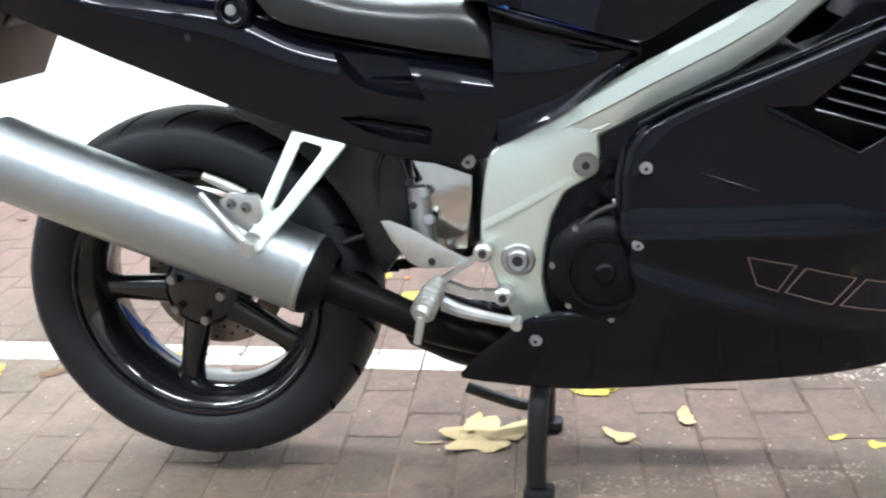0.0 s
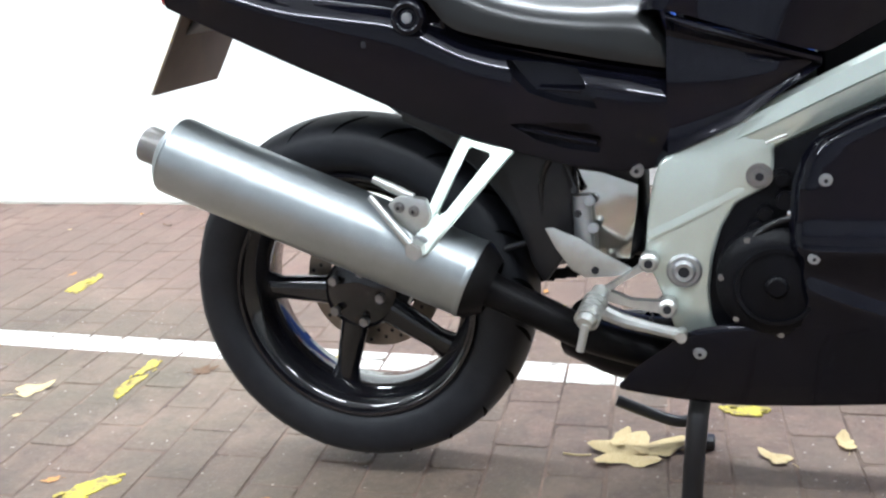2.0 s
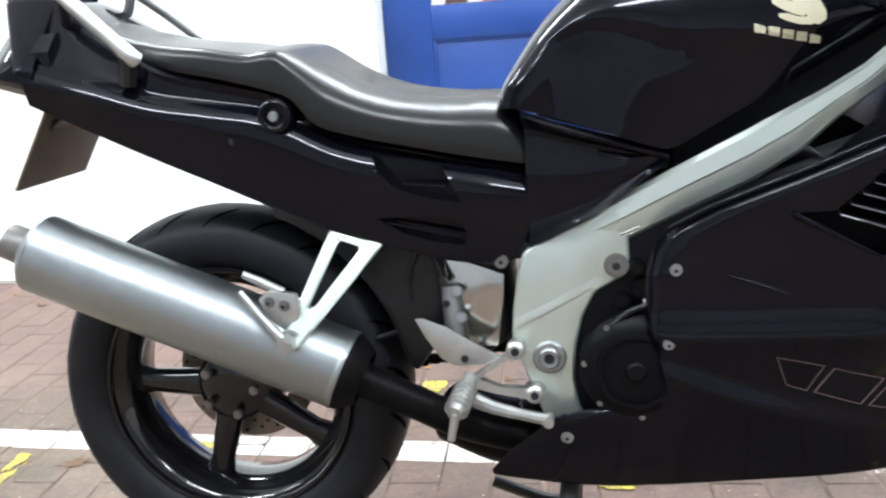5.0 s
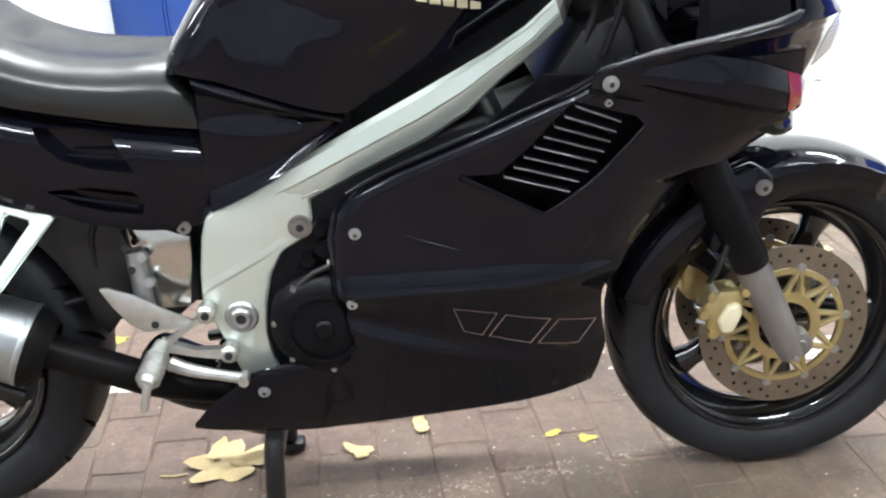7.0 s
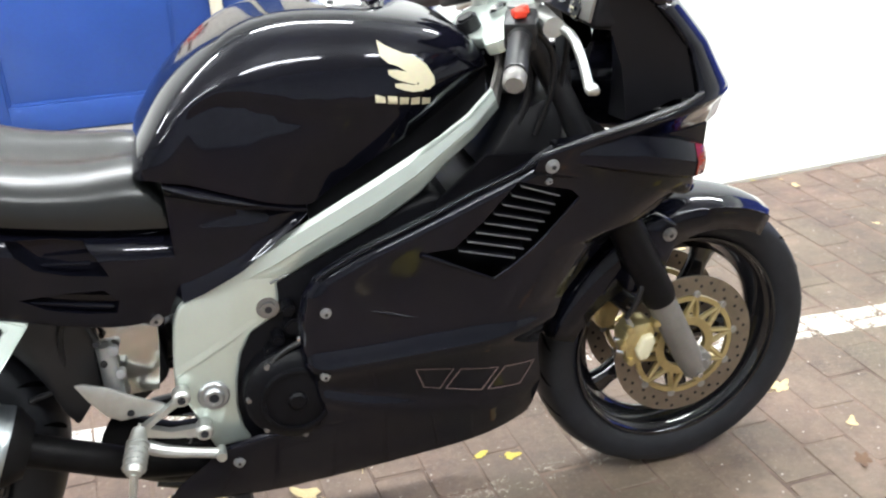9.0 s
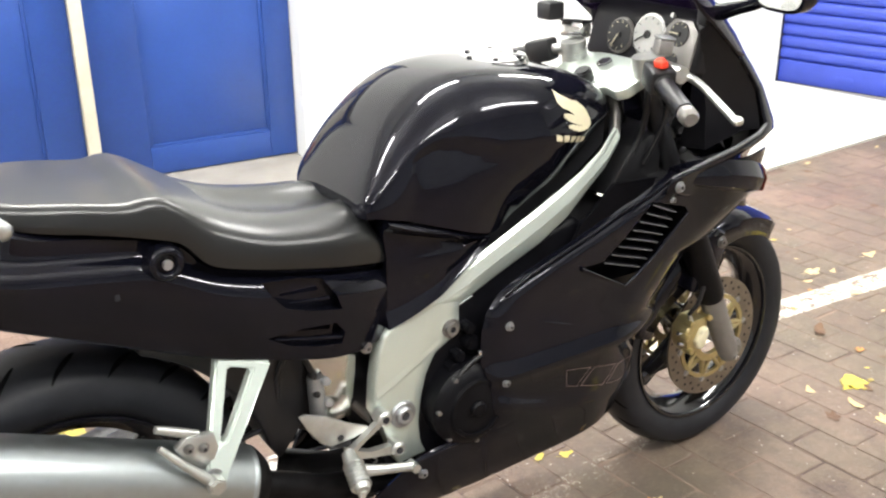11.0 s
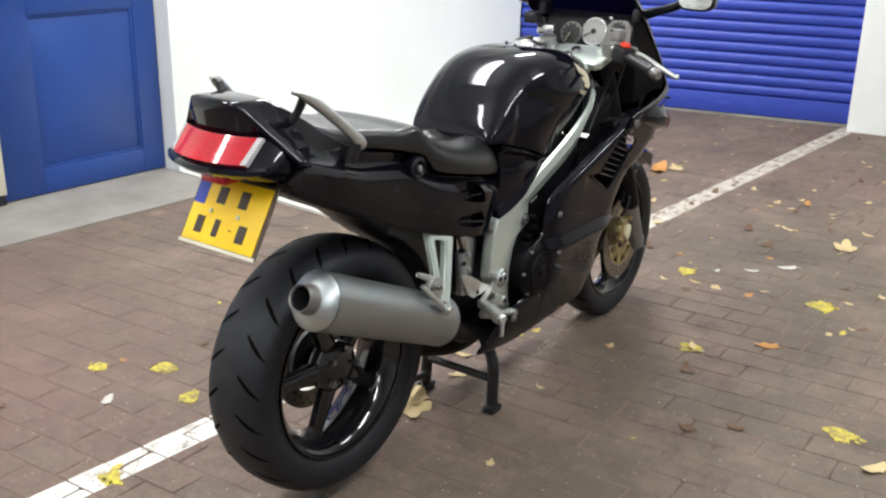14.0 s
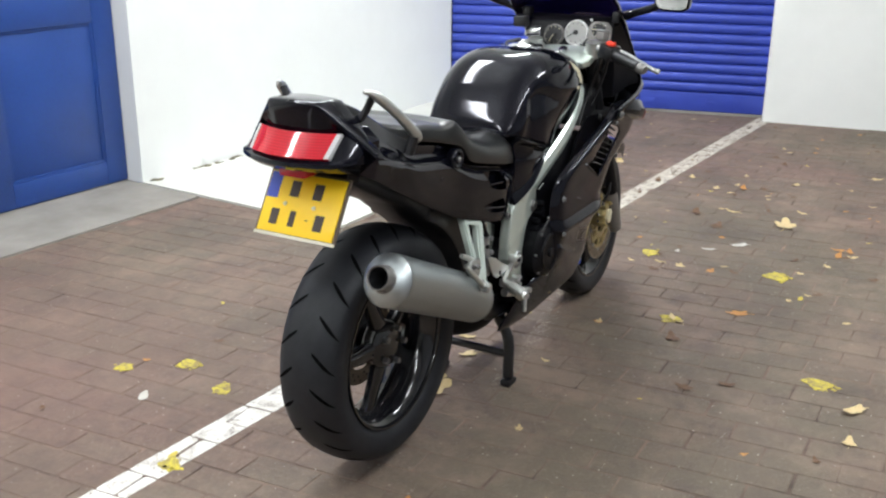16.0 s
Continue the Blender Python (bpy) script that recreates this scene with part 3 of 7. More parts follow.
M_TREAD_SHADE.node_tree.nodes["Principled BSDF"].inputs["Specular IOR Level"].default_value = 0.05
M_RIM = surface("black_rim_paint", (0.006, 0.006, 0.008), 0.10, vary=0.25, scale=12, coat=0.4)
M_DISC = surface("brake_steel", (0.24, 0.205, 0.165), 0.38, 0.85, vary=0.15, scale=30, fine=300)
M_GOLD = surface("gold_anodised", (0.50, 0.41, 0.205), 0.34, 0.8, vary=0.15, scale=30, fine=300)
M_FORK = surface("grey_fork_leg", (0.22, 0.21, 0.20), 0.40, 0.5, vary=0.12, scale=20, fine=300)
M_RED = lamp_glass("red_lens", (0.56, 0.008, 0.022))
M_ORANGE = lamp_glass("orange_lens", (0.24, 0.020, 0.010))
M_CLEAR = lamp_glass("clear_lens", (0.62, 0.62, 0.62), 0.08)
M_PLATE = surface("yellow_plate", (0.93, 0.60, 0.006), 0.38, vary=0.05, scale=10)
M_PLATEBLUE = surface("plate_blue", (0.03, 0.06, 0.42), 0.4, vary=0.05)
M_INK = surface("plate_ink", (0.035, 0.02, 0.012), 0.5, vary=0.05)
M_BADGE = surface("cream_badge", (0.62, 0.57, 0.40), 0.4, vary=0.08)
M_COPPER = surface("copper_outline", (0.27, 0.19, 0.18), 0.35, 0.3, vary=0.1)
M_BROWN = surface("brown_board", (0.10, 0.07, 0.05), 0.6, vary=0.2)
M_SCREEN = screen_material()
M_MIRROR = surface("mirror_glass", (0.90, 0.91, 0.91), 0.02, 1.0, vary=0.0, fine=2.0, rough_vary=0.0)
M_DIAL = surface("white_dial", (0.42, 0.42, 0.40), 0.4, vary=0.06)
M_SWITCH = surface("red_switch", (0.75, 0.05, 0.02), 0.4, vary=0.1)

bike = tagged(new("motorcycle"), "black faired sport touring motorcycle on its centre stand", "motorcycle")
bike.matrix_world = pose(0, -0.004, 0, 0, 0, 1.75)
RA, FA = (0.022, 0.0, 0.347), (1.474, 0.0, 0.2925)


def bpart(name, bm, mat, label="", smooth=35, parent=None):
    return part(name, bm, mat, parent or bike, label, smooth)


def solid(ob, thick, offset=1.0):
    m = ob.modifiers.new("thickness", "SOLIDIFY")
    m.thickness, m.offset = thick, offset
    return ob


def bolt(x, y, z, r=0.0085, side=-1, parent=None, mat=None):
    d = (0, side, 0)
    bm = disc_bm((x, y, z), d, r * 1.45, 0.003, 18, 0.001)
    disc_bm((x, y + side * 0.004, z), d, r, 0.006, 16, 0.0012, bm)
    b_ob = bpart("bolt", bm, mat or M_BOLT, parent=parent)
    # dark disc on the head, painting the shade of its recess
    bpart("socket", disc_bm((x, y + side * 0.0068, z), d, r * 0.5, 0.001, 6), M_GAP, parent=b_ob if parent is None else parent)
    return b_ob


# ---------------------------------------------------------------- wheels
def tyre_profile(R, half, bead, n=9):
    """Radius and offset across the tyre, from the right bead over the crown to the left bead."""
    out = [(bead, -half * 0.72), (bead + 0.012, -half * 0.86)]
    side = R - half * 0.54
    out.append((bead + (side - bead) * 0.5, -half * 0.985))
    for k in range(n):
        a = -1.35 + 2.7 * k / (n - 1)
        out.append((side + (R - side) * max(0.0, math.cos(a)) ** 0.8 if abs(a) < 1.5 else side, half * math.sin(a) / math.sin(1.35)))
    out.append((bead + (side - bead) * 0.5, half * 0.985))
    out += [(bead + 0.012, half * 0.86), (bead, half * 0.72), (bead - 0.004, half * 0.5), (bead - 0.004, -half * 0.5)]
    return out


def groove(centre, R, half, a0, run, y0, y1, side):
    """One slanted tread groove: a dark strip just over the rubber, its shade put into the colour."""
    bm = bmesh.new()
    rows = []
    for k in range(9):
        s = k / 8
        ang = a0 + run * s
        y = side * (y0 + (y1 - y0) * s)
        sm = R - half * 0.54
        q = math.asin(max(-1, min(1, y / half * math.sin(1.35))))
        r = sm + (R - sm) * max(0.0, math.cos(q)) ** 0.8 + 0.0008
        wd = 0.0062 * math.sin(math.pi * min(1, 0.15 + 0.8 * s)) / R
        rows.append([Vector(centre) + Vector((r * math.cos(ang + e), y, r * math.sin(ang + e))) for e in (-wd, wd)])
    for p, q in zip(rows, rows[1:]):
        bm.faces.new([bm.verts.new(v) for v in (p[0], p[1], q[1], q[0])])
    bmesh.ops.remove_doubles(bm, verts=bm.verts, dist=1e-5)
    return bm


def wheel(name, c, R, half, rim_half, bead, spoke_y, spoke_angle, hub_r, label):
    w = tagged(new(name), label)
    w.parent = bike
    tyre = bpart("tyre", loft_bm([[Vector(c) + Vector((r * math.cos(a), y, r * math.sin(a))) for r, y in tyre_profile(R, half, bead)] for a in [2 * math.pi * k / 96 for k in range(97)]], False, True), M_TYRE, "black road tyre", 50, w)
    bm = None
    for k in range(22):
        a = 2 * math.pi * k / 22
        for side in (-1, 1):
            bm = join_bm(bm, groove(c, R, half, a + (0.14 if side > 0 else 0), 0.15, half * 0.30, half * 0.93, side))
    tagged(bpart("tread_groove", bm, M_TREAD_SHADE, "", None, w), kind="stuff")
    prof = [(bead + 0.004, -rim_half - 0.006), (bead + 0.006, -rim_half), (bead - 0.006, -rim_half + 0.004), (bead - 0.012, -rim_half + 0.012), (bead - 0.030, -rim_half + 0.030), (bead - 0.034, 0),
            (bead - 0.030, rim_half - 0.030), (bead - 0.012, rim_half - 0.012), (bead - 0.006, rim_half - 0.004), (bead + 0.006, rim_half), (bead + 0.004, rim_half + 0.006), (bead - 0.002, rim_half + 0.004),
            (bead - 0.006, rim_half - 0.002), (bead, 0.0), (bead - 0.004, -rim_half + 0.002), (bead - 0.001, -rim_half - 0.005)]
    bpart("rim", loft_bm([[Vector(c) + Vector((r * math.cos(a), y, r * math.sin(a))) for r, y in prof] for a in [2 * math.pi * k / 72 for k in range(73)]], False, True), M_RIM, "glossy black cast rim", 40, w)
    for k in range(5):
        a = radians(spoke_angle) + 2 * math.pi * k / 5
        loops = []
        for s in (0.0, 0.15, 0.5, 0.8, 1.0):
            r = hub_r * 0.75 + (bead - 0.030 - hub_r * 0.75) * s
            hw = 0.026 - 0.008 * s + 0.016 * max(0, s - 0.8) / 0.2 * 0.6
            yc = spoke_y * (1 - 0.55 * s)
            th = 0.017 - 0.003 * s
            t_dir, o_dir = Vector((-math.sin(a), 0, math.cos(a))), Vector((math.cos(a), 0, math.sin(a)))
            base = Vector(c) + o_dir * r + Vector((0, yc, 0))
            loops.append([base + t_dir * (hw * q) + Vector((0, th * v, 0)) for q, v in ((-1, -0.35), (-0.55, -1), (0.55, -1), (1, -0.35), (1, 0.6), (0.5, 1), (-0.5, 1), (-1, 0.6))])
        bpart("spoke", loft_bm(loops), M_RIM, "", 50, w)
    bpart("hub", lathe_bm([(0.02, spoke_y - 0.030), (hub_r * 0.8, spoke_y - 0.026), (hub_r, spoke_y - 0.012), (hub_r, spoke_y + 0.02), (0.045, spoke_y + 0.045), (0.045, -spoke_y + 0.03), (0.02, -spoke_y + 0.032)], c, "y", 40), M_RIM, "", 40, w)
    return w


rear_wheel = wheel("rear_wheel", RA, 0.313, 0.087, 0.070, 0.216, -0.028, 108, 0.066, "black five spoke rear wheel with wide tyre")
for k in range(5):
    a = radians(70) + 2 * math.pi * k / 5
    bpart("wheel_nut", disc_bm((RA[0] + 0.047 * math.cos(a), -0.064, RA[2] + 0.047 * math.sin(a)), (0, -1, 0), 0.0085, 0.016, 6, 0.002), M_BOLT, "", None, rear_wheel)
front_wheel = wheel("front_wheel", FA, 0.290, 0.058, 0.045, 0.213, -0.002, 66, 0.050, "black five spoke front wheel")


def brake_disc(c, y, r1, r0, parent, name="brake_disc", gold=True):
    bm = lathe_bm([(r0, y - 0.0025), (r1, y - 0.0025), (r1, y + 0.0025), (r0, y + 0.0025), (r0, y - 0.0025)], c, "y", 60)
    d = bpart(name, bm, M_DISC, "drilled steel brake disc", 30, parent)
    # no holes are cut: dark discs paint their shade on the steel
    bm = None
    for k in range(24):
        for j, rr in enumerate((0.30, 0.62)):
            a = 2 * math.pi * (k + 0.45 * j) / 24
            rad = r0 + (r1 - r0) * (rr + 0.08 * (k % 3))
            bm = disc_bm((c[0] + rad * math.cos(a), y, c[2] + rad * math.sin(a)), (0, 1, 0), 0.0036, 0.0056, 8, 0, bm)
    tagged(bpart("drilling", bm, M_GAP, "", None, parent), kind="stuff")
    if gold:
        bm = lathe_bm([(0.045, y - 0.006), (0.062, y - 0.006), (0.062, y + 0.006), (0.045, y + 0.006), (0.045, y - 0.006)], c, "y", 40)
        bpart("carrier_ring", lathe_bm([(r0 - 0.012, y - 0.004), (r0 - 0.002, y - 0.004), (r0 - 0.002, y + 0.004), (r0 - 0.012, y + 0.004), (r0 - 0.012, y - 0.004)], c, "y", 48), M_GOLD, "", 30, parent)
        carrier = bpart("disc_carrier", bm, M_GOLD, "gold anodised disc carrier", 30, parent)
        for k in range(10):
            a = 2 * math.pi * k / 10 + 0.1
            for e in (-0.16, 0.16):
                p0 = (c[0] + 0.058 * math.cos(a + e * 1.5), y, c[2] + 0.058 * math.sin(a + e * 1.5))
                p1 = (c[0] + r0 * math.cos(a), y, c[2] + r0 * math.sin(a))
                bpart("carrier_arm", tube_bm([p0, p1], [0.0062, 0.0050], 8), M_GOLD, "", 40, parent)
            bpart("rivet", disc_bm((c[0] + (r0 + 0.001) * math.cos(a), y, c[2] + (r0 + 0.001) * math.sin(a)), (0, 1, 0), 0.0080, 0.012, 14, 0.002), M_STEEL, "", 30, parent)
    return d


brake_disc(FA, -0.067, 0.146, 0.107, front_wheel)
brake_disc(FA, 0.067, 0.146, 0.107, front_wheel)
brake_disc(RA, 0.035, 0.128, 0.085, rear_wheel, gold=False)

# ---------------------------------------------------------------- swing arm, engine, pipes behind the plates
arm = tube_bm(smooth_line([(0.56, 0.10, 0.42), (0.40, 0.135, 0.40), (0.20, 0.15, 0.365), (0.02, 0.13, 0.343)], 5), [0.045] * 10 + [0.05] * 6, 14)
bpart("swing_arm", arm, M_SATIN, "black single sided swing arm", 60)
bpart("swing_arm_hub", lathe_bm([(0.02, 0.02), (0.075, 0.03), (0.08, 0.08), (0.08, 0.15), (0.06, 0.17), (0.02, 0.172)], RA, "y", 36), M_SATIN)
bpart("swing_arm_pivot", lathe_bm([(0.02, -0.115), (0.05, -0.11), (0.055, -0.06), (0.055, 0.12), (0.02, 0.13)], (0.586, 0, 0.425), "y", 24), M_SATIN)
chain = None
for k in range(26):
    s = k / 25
    for z0, z1 in ((0.455, 0.385), (0.385, 0.30)):
        x = 0.56 - 0.5 * s
        z = z0 + (z1 - z0) * s
        chain = box_bm(x - 0.0108, x + 0.0108, 0.060 if k % 2 else 0.063, 0.078 if k % 2 else 0.075, z - 0.008, z + 0.008, 0, 2, chain)
tagged(bpart("chain", chain, M_PIPE, "oily drive chain"), kind="stuff")
bpart("chain_guard", prism_bm([(0.53, 0.47), (0.30, 0.45), (0.12, 0.42), (0.12, 0.41), (0.30, 0.425), (0.53, 0.44)], 0.05, 0.10, 0.003), M_SATIN)
eng = prism_bm([(0.60, 0.27), (0.95, 0.26), (1.08, 0.34), (1.10, 0.62), (0.98, 0.72), (0.74, 0.66), (0.63, 0.50)], -0.135, 0.135, 0.015)
engine = bpart("engine", eng, M_ENGINE, "black painted engine block", 40)
bpart("clutch_cover", lathe_bm([(0.0, -0.192), (0.055, -0.190), (0.075, -0.182), (0.084, -0.170), (0.084, -0.12)], (0.716, 0, 0.418), "y", 40), M_ENGINE, "round black clutch cover", 35, engine)
bpart("cover_ring", lathe_bm([(0.050, -0.188), (0.051, -0.1945), (0.057, -0.1945), (0.060, -0.187)], (0.716, 0, 0.418), "y", 40), M_ENGINE, "", 35, engine)
bpart("cover_boss", lathe_bm([(0.0, -0.199), (0.012, -0.199), (0.016, -0.195), (0.017, -0.188)], (0.716, 0, 0.418), "y", 24), M_ENGINE, "", 35, engine)
for k in range(7):
    a = radians(20 + 51 * k)
    bpart("cover_bolt", disc_bm((0.716 + 0.076 * math.cos(a), -0.168, 0.418 + 0.076 * math.sin(a)), (0, -1, 0), 0.0052, 0.03, 10, 0.0015), M_BOLT, "", None, engine)
for k, (x, z) in enumerate(((0.722, 0.566), (0.728, 0.535), (0.700, 0.515), (0.690, 0.490))):
    bpart("engine_boss", disc_bm((x, -0.148, z), (0, -1, 0), 0.011 + 0.004 * (k % 2), 0.03, 12, 0.003), M_ENGINE, "", None, engine)
bpart("sensor_bracket", box_bm(0.728, 0.752, -0.178, -0.168, 0.512, 0.526, 0.003), M_CHROME, "bright steel bracket", 30, engine)
bpart("clutch_cable", tube_bm(smooth_line([(0.742, -0.175, 0.518), (0.70, -0.176, 0.500), (0.66, -0.172, 0.455), (0.648, -0.165, 0.42)], 6), 0.005, 8), M_SATIN, "", 60, engine)
down = tube_bm(smooth_line([(0.245, -0.145, 0.414), (0.30, -0.140, 0.384), (0.365, -0.132, 0.350), (0.44, -0.112, 0.305), (0.54, -0.08, 0.265), (0.66, -0.06, 0.235)], 6), [0.046, 0.041, 0.035, 0.031, 0.029, 0.028] + [0.027] * 25, 20)
bpart("link_pipe", down, M_PIPE, "sooty black exhaust link pipe", 60)
coll = tube_bm(smooth_line([(0.40, 0.02, 0.27), (0.50, -0.03, 0.255), (0.62, -0.02, 0.25), (0.8, 0, 0.25)], 5), 0.055, 16)
bpart("collector", coll, M_PIPE, "sooty collector box under the engine", 60)

# silencer
SA, SB = Vector((-0.203, -0.194, 0.628)), Vector((0.268, -0.160, 0.413))
S_DIR = (SB - SA).normalized()


def along(profile, sides=48):
    up = Vector((0, 1, 0))
    side = S_DIR.cross(up).normalized()
    return loft_bm([[SA + S_DIR * a + r * (math.cos(2 * math.pi * k / sides) * up + math.sin(2 * math.pi * k / sides) * side) for k in range(sides)] for r, a in profile], False, True)


L_CAN = (SB - SA).length
can = bpart("silencer", along([(0.0640, 0.0), (0.0640, L_CAN - 0.004), (0.0630, L_CAN), (0.060, L_CAN)]), M_CAN, "brushed silver oval silencer can", 30)
bpart("end_cone", along([(0.0615, 0.001), (0.0635, -0.003), (0.0615, -0.006), (0.052, -0.014), (0.040, -0.021), (0.033, -0.024)]), M_CAN, "spun end cone", 30, can)
bpart("front_cap", along([(0.0640, L_CAN - 0.006), (0.0630, L_CAN + 0.004), (0.052, L_CAN + 0.020), (0.044, L_CAN + 0.030)]), M_PIPE, "dark front cap", 30, can)
bpart("tail_pipe", along([(0.034, -0.022), (0.0300, -0.026), (0.0295, -0.055), (0.0285, -0.057), (0.0260, -0.055), (0.0260, 0.03), (0.001, 0.03)], 32), M_FORK, "short dull steel tail pipe, dark inside", 30, can)
# near-black lining inside the pipe
bpart("pipe_lining", along([(0.0256, -0.048), (0.0256, 0.029), (0.001, 0.029)], 32), M_GAP, "", 30, can)
bpart("can_seam", along([(0.0642, L_CAN - 0.012), (0.0650, L_CAN - 0.010), (0.0650, L_CAN - 0.005), (0.0642, L_CAN - 0.003)]), M_CAN, "", 30, can)
bpart("silencer_bracket", tube_bm([(0.128, -0.214, 0.562), (0.158, -0.224, 0.528), (0.196, -0.232, 0.486)], [0.0055, 0.0065, 0.009], 10), M_ALU, "cast silencer mounting arm", 50)
bpart("mount_lug", prism_bm([(0.152, 0.548), (0.172, 0.562), (0.214, 0.556), (0.220, 0.530), (0.210, 0.505), (0.190, 0.498), (0.164, 0.525)], -0.212, -0.197, 0.004), M_ALU, "", 40)
bpart("mount_nut", disc_bm((0.200, -0.236, 0.484), (0, -1, 0), 0.0145, 0.026, 6, 0.003), M_ALU, "", None)
bpart("mount_washer", disc_bm((0.200, -0.222, 0.484), (0, -1, 0), 0.019, 0.004, 20, 0.001), M_STEEL, "", None)
bolt(0.172, -0.213, 0.544, 0.006)
bolt(0.195, -0.213, 0.538, 0.006)

# footrest hanger with its slot, leaning in towards its top
hang = bmesh.new()
outer = [(0.256, 0.642), (0.340, 0.612), (0.229, 0.490), (0.217, 0.474), (0.198, 0.478), (0.196, 0.502)]
inner = [(0.269, 0.622), (0.306, 0.610), (0.236, 0.528), (0.225, 0.526)]
ring_o, ring_i = [], []
for y in (-0.219, -0.198):
    ring_o.append([hang.verts.new((x, y + 0.60 * (z - 0.50), z)) for x, z in outer])
    ring_i.append([hang.verts.new((x, y + 0.60 * (z - 0.50), z)) for x, z in inner])
for rings in (ring_o, ring_i):
    n = len(rings[0])
    for i in range(n):
        hang.faces.new((rings[0][i], rings[0][(i + 1) % n], rings[1][(i + 1) % n], rings[1][i]))
for k in (0, 1):
    o, i2 = ring_o[k], ring_i[k]
    for q in ((o[0], o[1], i2[1], i2[0]), (o[1], o[2], i2[2], i2[1]), (o[2], o[3], i2[2]), (o[3], o[4], i2[3], i2[2]), (o[4], o[5], i2[3]), (o[5], o[0], i2[0], i2[3])):
        hang.faces.new(q)
bmesh.ops.recalc_face_normals(hang, faces=hang.faces)
bmesh.ops.bevel(hang, geom=[e for e in hang.edges if e.calc_face_angle(0) > 0.6], offset=0.0035, segments=2, affect="EDGES")
bpart("passenger_hanger", hang, M_FRAME, "silver cast hanger with open slot", 40)
bpart("passenger_peg", tube_bm([(0.192, -0.200, 0.556), (0.159, -0.200, 0.572), (0.130, -0.200, 0.586)], [0.007, 0.008, 0.006], 12), M_ALU, "folded silver passenger footpeg", 40)


# rear brake parts behind the frame
bpart("heat_shield", prism_bm([(0.424, 0.575), (0.463, 0.570), (0.518, 0.548), (0.515, 0.51), (0.502, 0.43), (0.440, 0.43), (0.436, 0.48), (0.430, 0.50)], -0.100, -0.094, 0.002), M_SHIELD, "shiny steel heat shield")
cyl = tube_bm([(0.432, -0.108, 0.535), (0.436, -0.112, 0.42)], [0.014, 0.016], 14)
bpart("brake_cylinder", cyl, M_STEEL, "grey rear brake cylinder")
bpart("shock", tube_bm([(0.44, 0.0, 0.72), (0.41, 0.0, 0.42)], 0.034, 16), M_SATIN, "black rear shock absorber")
for k, (x, z) in enumerate(((0.424, 0.545), (0.446, 0.528), (0.428, 0.508), (0.45, 0.485))):
    bpart("hose_fitting", disc_bm((x, -0.118, z), (0, -1, 0.2), 0.006 + 0.002 * (k % 2), 0.020, 10, 0.002), M_STEEL if k % 2 else M_SATIN)
bpart("brake_hose", tube_bm(smooth_line([(0.425, -0.118, 0.55), (0.40, -0.11, 0.60), (0.37, -0.10, 0.56), (0.36, -0.09, 0.47), (0.30, -0.08, 0.44)], 6), 0.005, 8), M_SATIN)
bpart("battery_box", prism_bm([(0.27, 0.70), (0.52, 0.66), (0.52, 0.44), (0.47, 0.40), (0.41, 0.42), (0.375, 0.50), (0.335, 0.57), (0.285, 0.615)], -0.088, 0.075, 0.012), M_SATIN, "black inner box behind the side panel", 40)
bpart("inner_mudguard", loft_bm([[(0.33 + 0.02 * k - 0.14 * s, y, 0.63 - 0.045 * k + 0.02 * s) for k, s in ((0, 0), (1, 0), (2, 0), (3, 0.05))] for y in (-0.09, -0.03, 0.03, 0.09)], False, False), M_SATIN, "black inner mudguard", 60)

# ---------------------------------------------------------------- frame
PLATE_XZ = [(0.543, 0.560), (0.553, 0.590), (0.575, 0.606), (0.640, 0.634), (0.690, 0.660), (0.712, 0.612), (0.712, 0.575), (0.700, 0.548), (0.660, 0.526), (0.640, 0.490), (0.628, 0.445), (0.622, 0.390), (0.626, 0.352), (0.637, 0.325), (0.575, 0.320), (0.566, 0.345), (0.556, 0.376), (0.545, 0.408), (0.528, 0.440), (0.533, 0.50)]
BEAM = [  # x along, top z, low z, outer y
    (0.600, 0.618, 0.575, 0.128), (0.660, 0.649, 0.588, 0.137), (0.705, 0.673, 0.606, 0.1455), (0.780, 0.710, 0.642, 0.149), (0.880, 0.759, 0.686, 0.152), (0.940, 0.789, 0.722, 0.152), (0.990, 0.813, 0.766, 0.148), (1.040, 0.841, 0.800, 0.140), (1.085, 0.874, 0.836, 0.124), (1.105, 0.912, 0.876, 0.100), (1.110, 0.950, 0.912, 0.070)]
